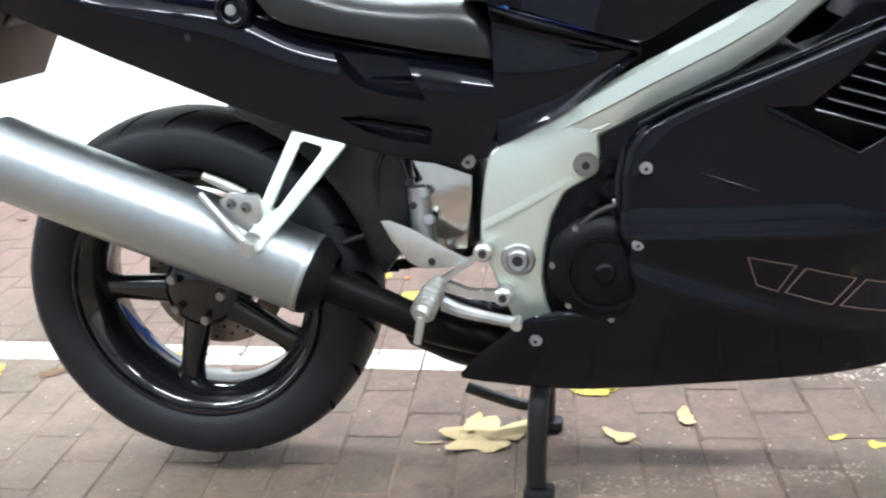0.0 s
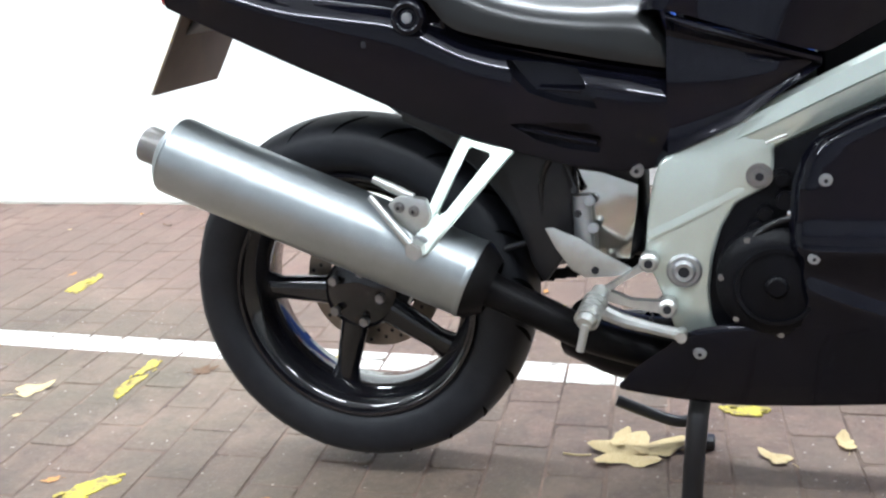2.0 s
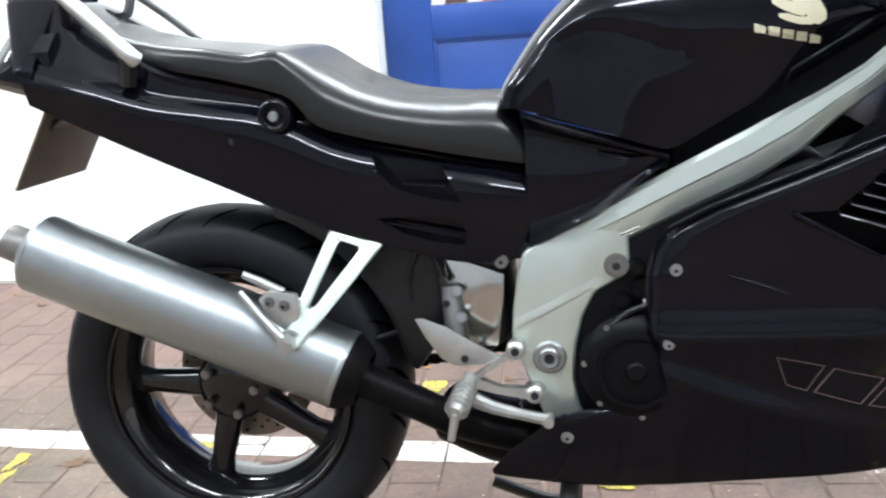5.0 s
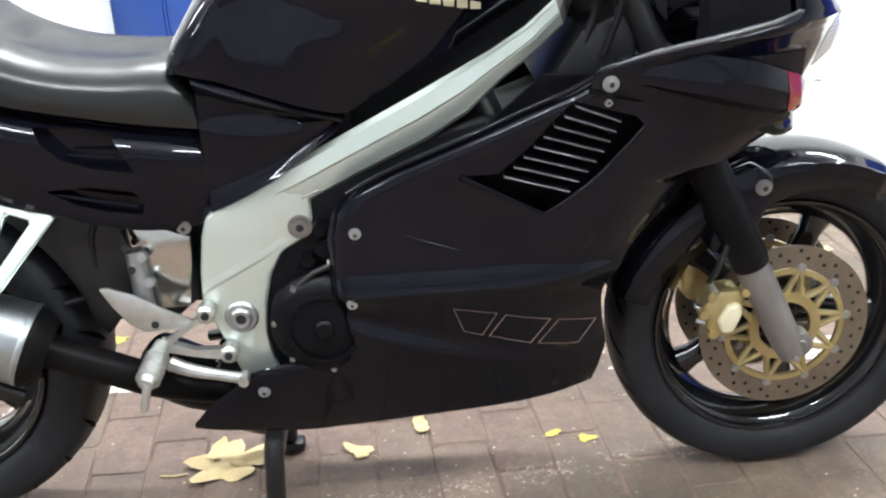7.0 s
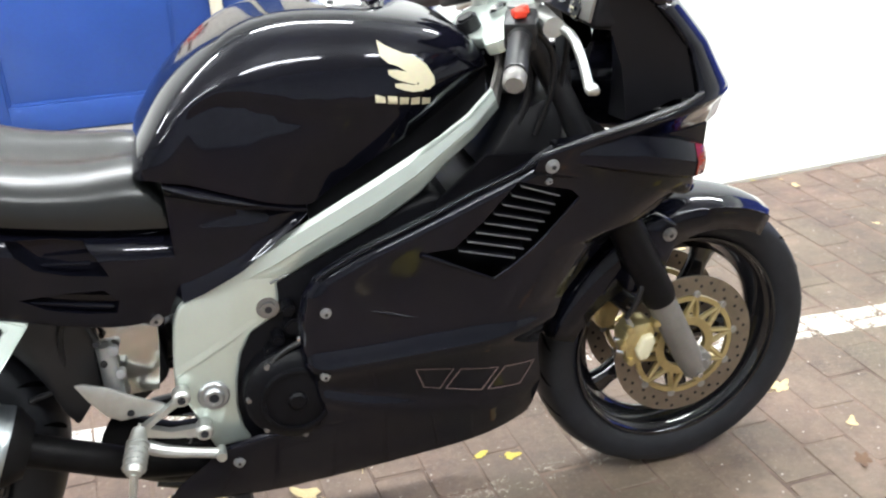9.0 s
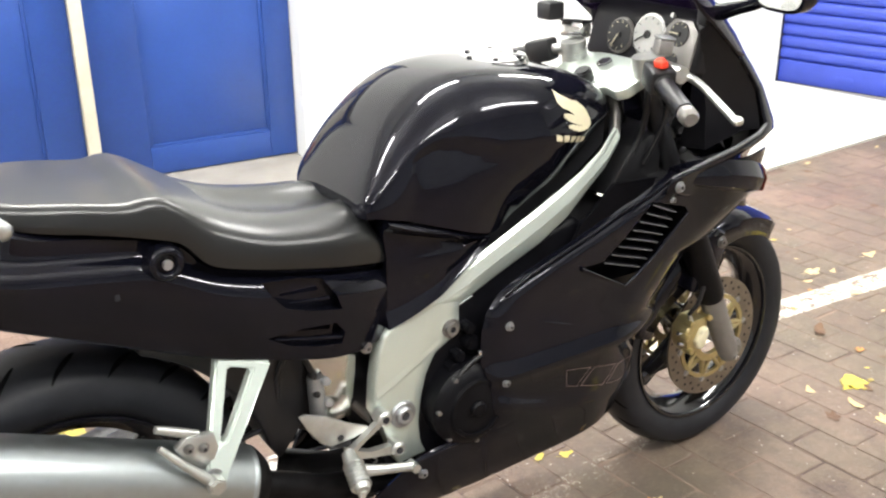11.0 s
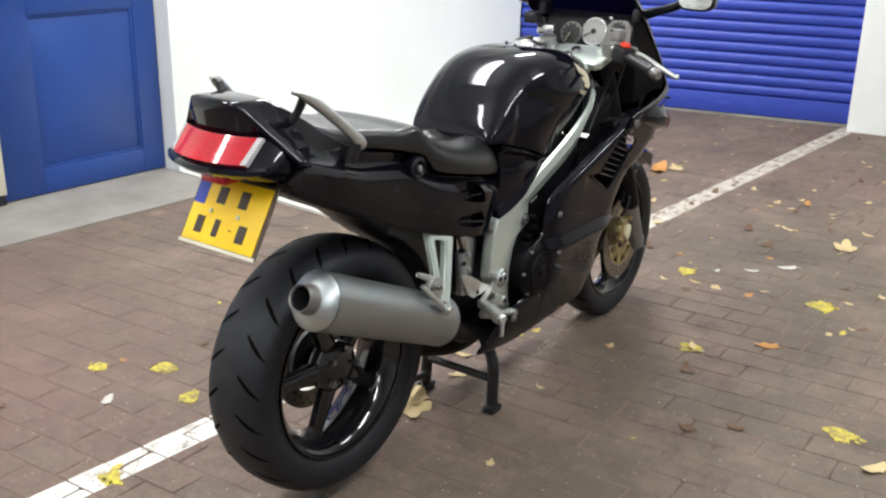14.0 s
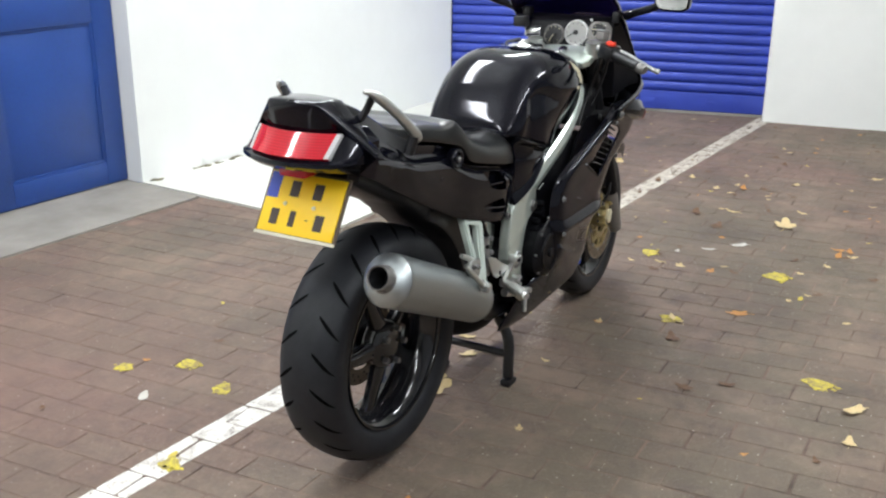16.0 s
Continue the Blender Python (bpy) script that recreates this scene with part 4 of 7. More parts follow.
for side in (-1, 1):
    y0, y1 = (-0.140, -0.105) if side < 0 else (0.105, 0.140)
    pl = bpart("frame_plate", prism_bm(PLATE_XZ, y0, y1, 0.006, 3), M_FRAME, "silver painted pivot plate of the frame", 40)
    if side < 0:
        bpart("plate_web", loft_bm([[(x, -0.1395, z - 0.006), (x, -0.1395 - p, z - 0.002), (x, -0.1395 - p, z + 0.001), (x, -0.1395, z + 0.014)] for x, z, p in ((0.534, 0.474, 0.003), (0.580, 0.496, 0.003), (0.630, 0.522, 0.002), (0.672, 0.546, 0.0006))]), M_FRAME, "", 40, pl)
    loops = []
    for x, zt, zl, yo in BEAM:
        h = zt - zl
        loops.append([(x - 0.003, side * (yo - 0.016), zt - 0.016), (x - 0.003, side * (yo - 0.011), zt - 0.003), (x - 0.002, side * (yo - 0.008), zt), (x, side * (yo - 0.004), zt - 0.003), (x, side * yo, zt - 0.10 * h), (x + 0.003, side * (yo + 0.004), zt - 0.44 * h), (x + 0.004, side * (yo + 0.001), zt - 0.48 * h), (x + 0.005, side * (yo + 0.001), zt - 0.54 * h), (x + 0.010, side * (yo - 0.007), zt - 0.90 * h), (x + 0.012, side * (yo - 0.013), zl + 0.02 * h), (x + 0.014, side * (yo - 0.040), zl)])
    spar = bpart("frame_beam", loft_bm(loops[:-2]), M_FRAME, "silver aluminium frame spar", 24)
    bpart("spar_web", loft_bm([[(x, side * 0.076, zl), (x, side * 0.084, zl), (x, side * 0.084, zt + 0.050), (x, side * 0.076, zt + 0.050)] for x, zt, zl, yo in BEAM[3:-2]]), M_GAP, "black rubber sheet between tank and spar", 30, spar)
    bpart("spar_head", loft_bm(loops[-3:]), M_FORK, "dull grey cast head of the spar", 24, spar)
bolt(0.692, -0.1405, 0.567, 0.013)
bolt(0.520, -0.138, 0.578, 0.0075)
piv = lathe_bm([(0.0, -0.147), (0.008, -0.147), (0.0085, -0.152), (0.014, -0.153), (0.017, -0.150), (0.0175, -0.146), (0.023, -0.146), (0.026, -0.143), (0.026, -0.138)], (0.586, 0, 0.425), "y", 30)
bpart("pivot_bolt", piv, M_STEEL, "large swing arm pivot bolt")
bpart("pivot_socket", disc_bm((0.586, -0.1485, 0.425), (0, -1, 0), 0.0085, 0.004, 14), M_GAP)
bpart("frame_strip", tube_bm([(0.700, -0.153, 0.617), (0.728, -0.1545, 0.628)], 0.0022, 6), M_CHROME)

# rider's footrest bracket
arm1 = loft_bm([[(x + dx, y, z + dz) for dx, dz, y in ((-0.004, -w, -0.150), (0.004, w, -0.150), (0.004, w, -0.164), (-0.004, -w, -0.164))] for x, z, w in ((0.536, 0.443, 0.010), (0.50, 0.419, 0.007), (0.462, 0.392, 0.010))])
br = bpart("footrest_bracket", arm1, M_ALU, "cast alloy rear set bracket", 40)
bpart("bracket_arm", loft_bm([[(x, y, z + dz) for dz, y in ((-w, -0.146), (w, -0.146), (w, -0.160), (-w, -0.160))] for x, z, w in ((0.562, 0.371, 0.010), (0.51, 0.377, 0.006), (0.462, 0.394, 0.010))]), M_ALU, "", 40, br)
for x, z in ((0.536, 0.443), (0.562, 0.372)):
    bpart("bracket_eye", lathe_bm([(0.0, -0.168), (0.010, -0.168), (0.0145, -0.164), (0.0145, -0.142), (0.0, -0.142)], (x, 0, z), "y", 22), M_ALU, "", 35, br)
    bpart("socket", disc_bm((x, -0.1685, z), (0, -1, 0), 0.0065, 0.003, 10), M_GAP, "", None, br)
heel = prism_bm([(0.380, 0.493), (0.393, 0.494), (0.430, 0.478), (0.470, 0.452), (0.508, 0.432), (0.515, 0.424), (0.480, 0.417), (0.438, 0.415), (0.418, 0.428), (0.395, 0.462)], -0.150, -0.144, 0.002)
hp = bpart("heel_guard", heel, M_ALU, "brushed alloy heel guard", 40)
bpart("hole", disc_bm((0.455, -0.1505, 0.427), (0, -1, 0), 0.006, 0.002, 12), M_GAP, "", None, hp)
pegr = tube_bm([(0.463, -0.160, 0.398), (0.458, -0.190, 0.388), (0.452, -0.225, 0.376), (0.449, -0.238, 0.372)], [0.012, 0.017, 0.017, 0.012], 14)
pg = bpart("rider_peg", pegr, M_ALU, "ribbed alloy rider footpeg", 40)
for k in range(5):
    s = k / 4
    bpart("peg_rib", disc_bm((0.459 - 0.008 * s, -0.186 - 0.040 * s, 0.389 - 0.014 * s), (-0.16, -0.92, -0.33), 0.0190, 0.004, 14), M_ALU, "", None, pg)
bpart("peg_feeler", tube_bm([(0.450, -0.234, 0.370), (0.441, -0.238, 0.330)], [0.007, 0.006], 8), M_ALU, "", 40, pg)
bpart("brake_pedal", tube_bm(smooth_line([(0.470, -0.158, 0.362), (0.50, -0.165, 0.352), (0.545, -0.172, 0.343), (0.583, -0.178, 0.337)], 4), [0.013, 0.012, 0.012, 0.011, 0.011, 0.010, 0.010, 0.009, 0.009, 0.009, 0.009, 0.009, 0.009], 10), M_ALU, "worn alloy rear brake pedal")
bpart("pedal_toe", tube_bm([(0.583, -0.166, 0.337), (0.583, -0.192, 0.337)], 0.0085, 12), M_ALU, "worn pedal toe")
bpart("return_spring", tube_bm([(0.535 + 0.0025 * math.sin(k), -0.125 + 0.003 * math.cos(k), 0.36 - 0.0016 * k) for k in range(20)], 0.0016, 5), M_STEEL)

# ---------------------------------------------------------------- seat, tail and side panels
SEAT_TOP = [(-0.120, 0.975), (-0.080, 0.957), (0.0, 0.937), (0.08, 0.926), (0.15, 0.914), (0.185, 0.917), (0.212, 0.911), (0.255, 0.889), (0.310, 0.858), (0.37, 0.837), (0.45, 0.825), (0.520, 0.822), (0.545, 0.812), (0.566, 0.775)]
SEAT_BOT = [(-0.120, 0.945), (0.01, 0.900), (0.10, 0.880), (0.18, 0.858), (0.22, 0.842), (0.25, 0.806), (0.29, 0.789), (0.43, 0.755), (0.566, 0.724)]
SEAT_W = [(-0.120, 0.085), (-0.05, 0.112), (0.05, 0.136), (0.17, 0.148), (0.24, 0.155), (0.35, 0.160), (0.47, 0.152), (0.545, 0.135), (0.566, 0.128)]
loops = []
for k in range(61):
    x = -0.120 + 0.686 * k / 60
    zt, zb, w = ease_table(SEAT_TOP, x), ease_table(SEAT_BOT, x), ease_table(SEAT_W, x)
    lp = []
    dish = 0.012 if x > 0.3 else 0.0
    crisp = max(0.0, min(1.0, (0.27 - x) / 0.07))
    r = 0.085 - 0.067 * crisp                       # how far the rounded upper edge reaches in, and down
    rz = min(0.050 - 0.034 * crisp, 0.55 * (zt - zb))
    tw = w * (0.965 - 0.02 * crisp)
    side = [(w * 0.990, zb), (w * 0.999, zb + 0.12 * (zt - zb)), (w, zb + 0.28 * (zt - zb))]
    side += [(tw - r + r * math.cos(q) + (w - tw) * (1 - q / 1.5708) * 0.6, zt - rz + rz * math.sin(q)) for q in [1.5708 * k2 / 8 for k2 in range(9)]]
    side += [((tw - r) * f, zt + 0.004 * (1 - f * f) * crisp - dish * (1 - f * f)) for f in (0.8, 0.55, 0.28, 0.0)]
    lp = [(x, -y, z) for y, z in side] + [(x, y, z) for y, z in reversed(side[:-1])]
    loops.append(lp)
seat = bpart("seat", loft_bm(loops), M_SEAT, "black vinyl stepped dual seat", 60)
TAIL_LOW = [(-0.258, 0.890), (-0.233, 0.872), (-0.171, 0.839), (-0.033, 0.769), (0.061, 0.724), (0.155, 0.679), (0.24, 0.642), (0.324, 0.616), (0.407, 0.592), (0.475, 0.578), (0.548, 0.578), (0.60, 0.600)]
TAIL_CR = [(-0.265, 0.925), (-0.196, 0.912), (-0.104, 0.884), (-0.01, 0.852), (0.084, 0.834), (0.175, 0.815), (0.28, 0.765), (0.43, 0.728), (0.60, 0.690)]
TAIL_TOP = [(-0.258, 1.026), (-0.22, 1.026), (-0.17, 1.010), (-0.12, 0.978), (-0.06, 0.934), (0.01, 0.898), (0.10, 0.877), (0.18, 0.856), (0.22, 0.838), (0.25, 0.803), (0.29, 0.786), (0.43, 0.752), (0.566, 0.722), (0.60, 0.712)]
TAIL_W = [(-0.205, 0.176), (-0.10, 0.168), (0.0, 0.161), (0.10, 0.154), (0.20, 0.152), (0.30, 0.160), (0.44, 0.163), (0.50, 0.156), (0.55, 0.142), (0.60, 0.122)]


def tail_loop(x):
    lo, cr, tp, w = ease_table(TAIL_LOW, x), ease_table(TAIL_CR, x), ease_table(TAIL_TOP, x), ease_table(TAIL_W, x)
    tw = 0.80 - 0.41 * max(0.0, min(1.0, (-0.01 - x) / 0.18))
    h = tp - cr
    flat = w - 0.026
    half = [(-0.055, lo + 0.012), (-w * 0.80, lo + 0.006), (-w * 0.905, lo + 0.002), (-w * 0.918, lo + 0.006), (-w * 0.975, lo + 0.016 + (cr - lo - 0.016) * 0.62), (-w + 0.0002, cr - 0.0200), (-w + 0.0014, cr - 0.0155), (-w + 0.0048, cr - 0.0095), (-w + 0.0086, cr - 0.0034), (-w + 0.0128, cr + 0.0010), (-w + 0.0190, cr + 0.0050), (-flat, cr + 0.009 + 0.05 * h), (-flat * 0.62 - tw * w * 0.38, cr + 0.40 * h), (-tw * w - 0.007, tp - 0.007), (-tw * w - 0.001, tp - 0.0015), (-tw * w + 0.006, tp), (-w * 0.25, tp + 0.002)]
    return [(x, y, z) for y, z in half] + [(x, -y, z) for y, z in reversed(half)]


tail = bpart("tail_cowl", loft_bm([tail_loop(-0.205 + 0.785 * k / 70) for k in range(71)]), M_BLACK, "glossy black tail cowl", 32)
# lamp housing and lens at the rear
side_view = [(-0.165, 0.848), (-0.165, 0.966), (-0.235, 0.966), (-0.262, 0.964), (-0.280, 0.958), (-0.318, 0.912), (-0.333, 0.907), (-0.334, 0.897), (-0.318, 0.886), (-0.27, 0.872)]


def wrap(y):
    """How far the rear face runs forward towards its ends."""
    return 0.055 * (y / 0.148) ** 2


loops = []
for t in [-1, -0.985, -0.95, -0.9, -0.8, -0.6, -0.4, -0.2, 0, 0.2, 0.4, 0.6, 0.8, 0.9, 0.95, 0.985, 1]:
    pull = wrap(t * 0.150) + 0.014 * max(0, abs(t) - 0.94) / 0.06
    sq = 1 - 0.50 * max(0, abs(t) - 0.80) / 0.20
    loops.append([(min(-0.165, x + pull) if x < -0.17 else x, t * 0.150, 0.912 + (z - 0.912) * sq) for x, z in side_view])
bpart("lamp_housing", loft_bm(loops), M_BLACK, "black pointed rear lamp housing", 35)
# wing over the lamp that falls away to both sides
loops = []
for t in [-1, -0.98, -0.9, -0.8, -0.7, -0.6, -0.5, -0.43, -0.38, -0.32, -0.2, 0, 0.2, 0.32, 0.38, 0.43, 0.5, 0.6, 0.7, 0.8, 0.9, 0.98, 1]:
    a, y = abs(t), t * 0.174
    fall = max(0.0, a - 0.38) / 0.62
    zt = 1.031 - 0.004 * min(1.0, a / 0.38) ** 2 - 0.112 * fall
    xr = -0.286 + 0.010 * min(1.0, a / 0.38) ** 2 + 0.062 * fall
    zb = min(0.958, zt - 0.010)
    xb = max(xr + 0.014, -0.272 + wrap(y) * 0.9)
    loops.append([(-0.185, y, zb - 0.004), (-0.185, y, zt - 0.006), (-0.202, y, zt), (xr + 0.016, y, zt + 0.002), (xr + 0.005, y, zt + 0.001), (xr + 0.001, y, zt - 0.002), (xr, y, zt - 0.006), (xr * 0.65 + xb * 0.35, y, zt - 0.38 * (zt - zb)), (xr * 0.25 + xb * 0.75, y, zt - 0.75 * (zt - zb)), (xb, y, zb)])
bpart("tail_hood", loft_bm(loops), M_BLACK, "black wing over the rear lamp", 60)


def on_rear(y, s, lift):
    """A point on the sloping rear face: s is 0 at its foot and 1 at its top."""
    p = Vector((-0.323, y, 0.913)).lerp(Vector((-0.279, y, 0.962)), s)
    return p + Vector((-0.79, 0, 0.61)) * lift + Vector((wrap(y), 0, 0))


def lens_bm(y0, y1, y2, y3, s0, s1, lift):
    rows = []
    for k in range(13):
        u = k / 12
        rows.append([on_rear(y0 + (y1 - y0) * u, s0, -0.008), on_rear(y0 + (y1 - y0) * u, s0, lift), on_rear(y2 + (y3 - y2) * u, s1, lift), on_rear(y2 + (y3 - y2) * u, s1, -0.008)])
    return loft_bm(rows)


lamp = bpart("tail_lamp", lens_bm(-0.106, 0.106, -0.112, 0.112, 0.02, 0.98, 0.005), M_RED, "wide red rear lamp lens", 40)
for side in (-1, 1):
    bpart("clear_end", lens_bm(side * 0.1065, side * 0.097, side * 0.1125, side * 0.103, 0.03, 0.97, 0.0062), M_CLEAR, "pale indicator end of the lens", 40, lamp)
bpart("under_lamp", box_bm(-0.290, -0.240, -0.036, 0.036, 0.860, 0.886, 0.006), M_RED, "small red plate lamp lens")
# number plate and its bracket
plate_root = pose(-0.250, 0.004, 0.785, 0, 31, 0)
pb = box_bm(-0.0035, -0.0005, -0.105, 0.105, -0.0715, 0.0715, 0.0012)
plate = bpart("number_plate", pb, M_PLATE, "yellow number plate with blue band, bent edge", 30)
plate.matrix_local = plate_root
pp = box_bm(-0.0046, -0.0030, 0.072, 0.103, 0.008, 0.069)
bpart("blue_band", pp, M_PLATEBLUE, "", None, plate)
for y0, z0, w2, h2 in ((0.028, 0.035, 0.045, 0.045), (-0.036, 0.035, 0.045, 0.045), (0.066, -0.035, 0.042, 0.045), (0.016, -0.035, 0.036, 0.045), (-0.024, -0.033, 0.012, 0.010), (-0.058, -0.035, 0.044, 0.045)):
    bpart("writing_bar", box_bm(-0.0046, -0.0030, y0 - w2 / 2 + 0.010, y0 + w2 / 2 - 0.010, z0 - h2 / 2 + 0.004, z0 + h2 / 2 - 0.004), M_INK, "", None, plate)
for y in (-0.035, 0.045):
    bpart("plate_screw", disc_bm((-0.005, y, -0.002), (-1, 0, 0), 0.005, 0.004, 10, 0.001), M_BADGE, "", None, plate)
holder = bpart("plate_holder", box_bm(0.0, 0.006, -0.112, 0.112, -0.078, 0.078, 0.002), M_BROWN, "brown board behind the number plate")
holder.matrix_local = plate_root
bpart("plate_rim", box_bm(-0.002, 0.001, -0.112, 0.112, -0.080, -0.0725, 0.001), M_POST, "", None, holder)
mud = loft_bm([[(-0.235 - 0.0 * k + 0.075 * s, -0.075 + 0.15 * k / 6, 0.865 - 0.06 * (1 - s)) for s in (0, 0.5, 1)] for k in range(7)], False, False)
solid(bpart("plate_mudguard", mud, M_SATIN, "black rear mudguard flap", 60), 0.006)
bpart("wire_loom", tube_bm(smooth_line([(-0.09, -0.02, 0.84), (-0.11, -0.03, 0.808), (-0.10, -0.03, 0.795), (-0.085, -0.03, 0.805), (-0.06, -0.02, 0.82)], 6), 0.004, 6), M_SATIN, "dangling black wire")
bpart("loom_clip", box_bm(-0.115, -0.095, -0.04, -0.025, 0.805, 0.83, 0.003), M_SATIN)
tray = []
for k in range(13):
    x = 0.20 - 0.36 * k / 12
    lo = ease_table(TAIL_LOW, x)
    hang_by = 0.010 + 0.034 * max(0.0, (x - 0.08) / 0.12)
    tray.append([(x, y, lo + 0.012 - (hang_by + 0.012) * f) for y, f in ((-0.092, 0.0), (-0.086, 0.75), (-0.066, 1.0), (0.066, 1.0), (0.086, 0.75), (0.092, 0.0))])
bpart("rear_mudguard", loft_bm(tray), M_SATIN, "black plastic undertray over the rear tyre", 60)
arc = [(RA[0] + 0.332 * math.cos(radians(a)), RA[2] + 0.332 * math.sin(radians(a))) for a in range(12, 69, 7)]
bpart("wheel_liner", prism_bm(arc + [(0.150, 0.690), (0.300, 0.640), (0.420, 0.600), (0.415, 0.450), (0.365, 0.385)], -0.098, 0.090, 0.008), M_SATIN, "black liner in front of the rear tyre", 40)
for side in (-1, 1):
    rail = tube_bm(smooth_line([(-0.016, side * 0.154, 0.914), (-0.026, side * 0.160, 0.925), (-0.078, side * 0.153, 0.973), (-0.130, side * 0.138, 1.018), (-0.156, side * 0.128, 1.037), (-0.176, side * 0.118, 1.043)], 5), [0.010] + [0.0135] * 6 + [0.0120] * 12 + [0.010, 0.009, 0.008, 0.007, 0.006, 0.005, 0.004], 12)
    gr = bpart("grab_rail", rail, M_ALU, "silver passenger grab rail", 60)
    bpart("grab_stay", tube_bm([(-0.030, side * 0.158, 0.922), (-0.040, side * 0.148, 0.880)], 0.013, 8), M_SATIN, "", 40, gr)
    bpart("grab_stay", tube_bm(smooth_line([(-0.150, side * 0.124, 1.030), (-0.150, side * 0.108, 1.00), (-0.160, side * 0.090, 0.97)], 4), 0.009, 8), M_SATIN, "", 40, gr)
    kb = lathe_bm([(0.0, 0.004), (0.013, 0.004), (0.0150, 0.009), (0.0175, 0.0115), (0.0205, 0.0125), (0.0235, 0.0115), (0.0260, 0.009), (0.0275, 0.005), (0.028, 0.0), (0.028, -0.012)], (0, 0, 0), "y", 28)
    bmesh.ops.transform(kb, matrix=pose(0.191, side * 0.146, 0.819, 0, 0, 0 if side > 0 else 180), verts=kb.verts)
    kn = bpart("seat_bolt_ring", kb, M_BLACK, "round recess with seat bolt", 35)
    bpart("seat_bolt", disc_bm((0.191, side * 0.156, 0.819), (0, side, 0), 0.008, 0.008, 12, 0.002), M_STEEL, "", 30, kn)
bpart("tank_slot", box_bm(0.112, 0.120, -0.1500, -0.1385, 0.778, 0.798, 0.001), M_GAP)

# side cover between seat, tank and frame
COVER_TOP = [(0.565, 0.803), (0.60, 0.790), (0.68, 0.765), (0.775, 0.735)]
COVER_LOW = [(0.565, 0.596), (0.60, 0.612), (0.665, 0.645), (0.72, 0.685), (0.775, 0.722)]
for side in (-1, 1):
    loops = []
    for k in range(20):
        x = 0.565 + 0.207 * k / 19
        tp, lo = lerp_table(COVER_TOP, x), lerp_table(COVER_LOW, x)
        w = 0.148 + 0.020 * math.sin(math.pi * min(1, (x - 0.555) / 0.22)) ** 0.8
        h = tp - lo
        m = min(1.0, h / 0.1)
        loops.append([(x, side * 0.10, tp - 0.004), (x, side * (w - 0.014), tp), (x, side * (w - 0.0085), tp - 0.0005), (x, side * (w - 0.0045), tp - 0.0025), (x, side * (w - 0.0015), tp - 0.006), (x, side * (w - 0.0020 - 0.002 * m), tp - 0.011), (x, side * (w - 0.003 - 0.019 * m), tp - 0.013 - 0.05 * h), (x, side * (w - 0.003 - 0.021 * m), tp - 0.013 - 0.10 * h), (x, side * (w - 0.004 - 0.012 * m), tp - 0.35 * h), (x, side * (w - 0.006 - 0.010 * m), tp - 0.60 * h), (x, side * (w - 0.008 - 0.016 * m), tp - 0.80 * h), (x, side * (w - 0.006 - 0.015 * m), lo + 0.12 * h), (x, side * (w - 0.004 - 0.011 * m), lo + 0.06 * h), (x, side * (w - 0.004 - 0.008 * m), lo + 0.02 * h), (x, side * (w - 0.008 - 0.009 * m), lo), (x, side * 0.09, lo + 0.003)])
    bpart("side_cover", loft_bm(loops), M_BLACK, "glossy black triangular side cover", 42)

# ---------------------------------------------------------------- fuel tank
TANK_TOP = [(0.525, 0.815), (0.532, 0.840), (0.548, 0.866), (0.575, 0.905), (0.61, 0.943), (0.66, 0.982), (0.71, 1.006), (0.77, 1.017), (0.85, 1.015), (0.93, 1.003), (1.0, 0.985), (1.05, 0.962), (1.080, 0.930), (1.092, 0.905)]
TANK_BOT = [(0.525, 0.806), (0.555, 0.808), (0.67, 0.773), (0.772, 0.740), (0.80, 0.750), (0.87, 0.787), (0.99, 0.848), (1.06, 0.882), (1.092, 0.897)]
TANK_W = [(0.525, 0.112), (0.532, 0.128), (0.548, 0.142), (0.60, 0.162), (0.68, 0.182), (0.76, 0.192), (0.86, 0.192), (0.95, 0.174), (1.02, 0.148), (1.06, 0.126), (1.08, 0.108), (1.092, 0.09)]


def tank_row(x, n=48):
    zt, zb, w = ease_table(TANK_TOP, x), ease_table(TANK_BOT, x), ease_table(TANK_W, x)
    row = []
    for j in range(n + 1):
        a = math.pi * j / n
        c, s = math.cos(a), math.sin(a)
        y = -w * math.copysign(abs(c) ** 0.52, c)
        z = zb + (zt - zb) * abs(s) ** 0.66
        # knee recess low on the flank
        rel = (z - zb) / max(0.02, zt - zb)
        lim = 0.70 - 0.30 * max(0.0, (x - 0.66) / 0.25)
        k1 = 1 / (1 + math.exp(-(lim - rel) / 0.014))
        k2 = 1 / (1 + math.exp(-(x - 0.585 - 0.05 * rel) / 0.006)) / (1 + math.exp((x - 0.90) / 0.02))
        y -= math.copysign(0.017 * k1 * k2, y) if abs(y) > 0.03 else 0.0
        y *= 1 - 0.20 * max(0.0, 1 - rel / 0.40) * min(1.0, max(0.0, (x - 0.70) / 0.12))
        row.append((x, y, z))
    return row


xs = [0.525, 0.528, 0.532, 0.539, 0.548, 0.56] + [0.572 + 0.0105 * k for k in range(46)] + [1.052, 1.063, 1.072, 1.080, 1.087, 1.092]
tank = bpart("fuel_tank", loft_bm([tank_row(x) for x in xs]), M_BLACK, "glossy black fuel tank with knee recesses", 60)

cap = bpart("fuel_cap", lathe_bm([(0.0, 0.014), (0.030, 0.014), (0.040, 0.010), (0.062, 0.008), (0.066, 0.0), (0.066, -0.02)], (0.88, 0, 1.008), "z", 36), M_CHROME, "round bright fuel filler cap")
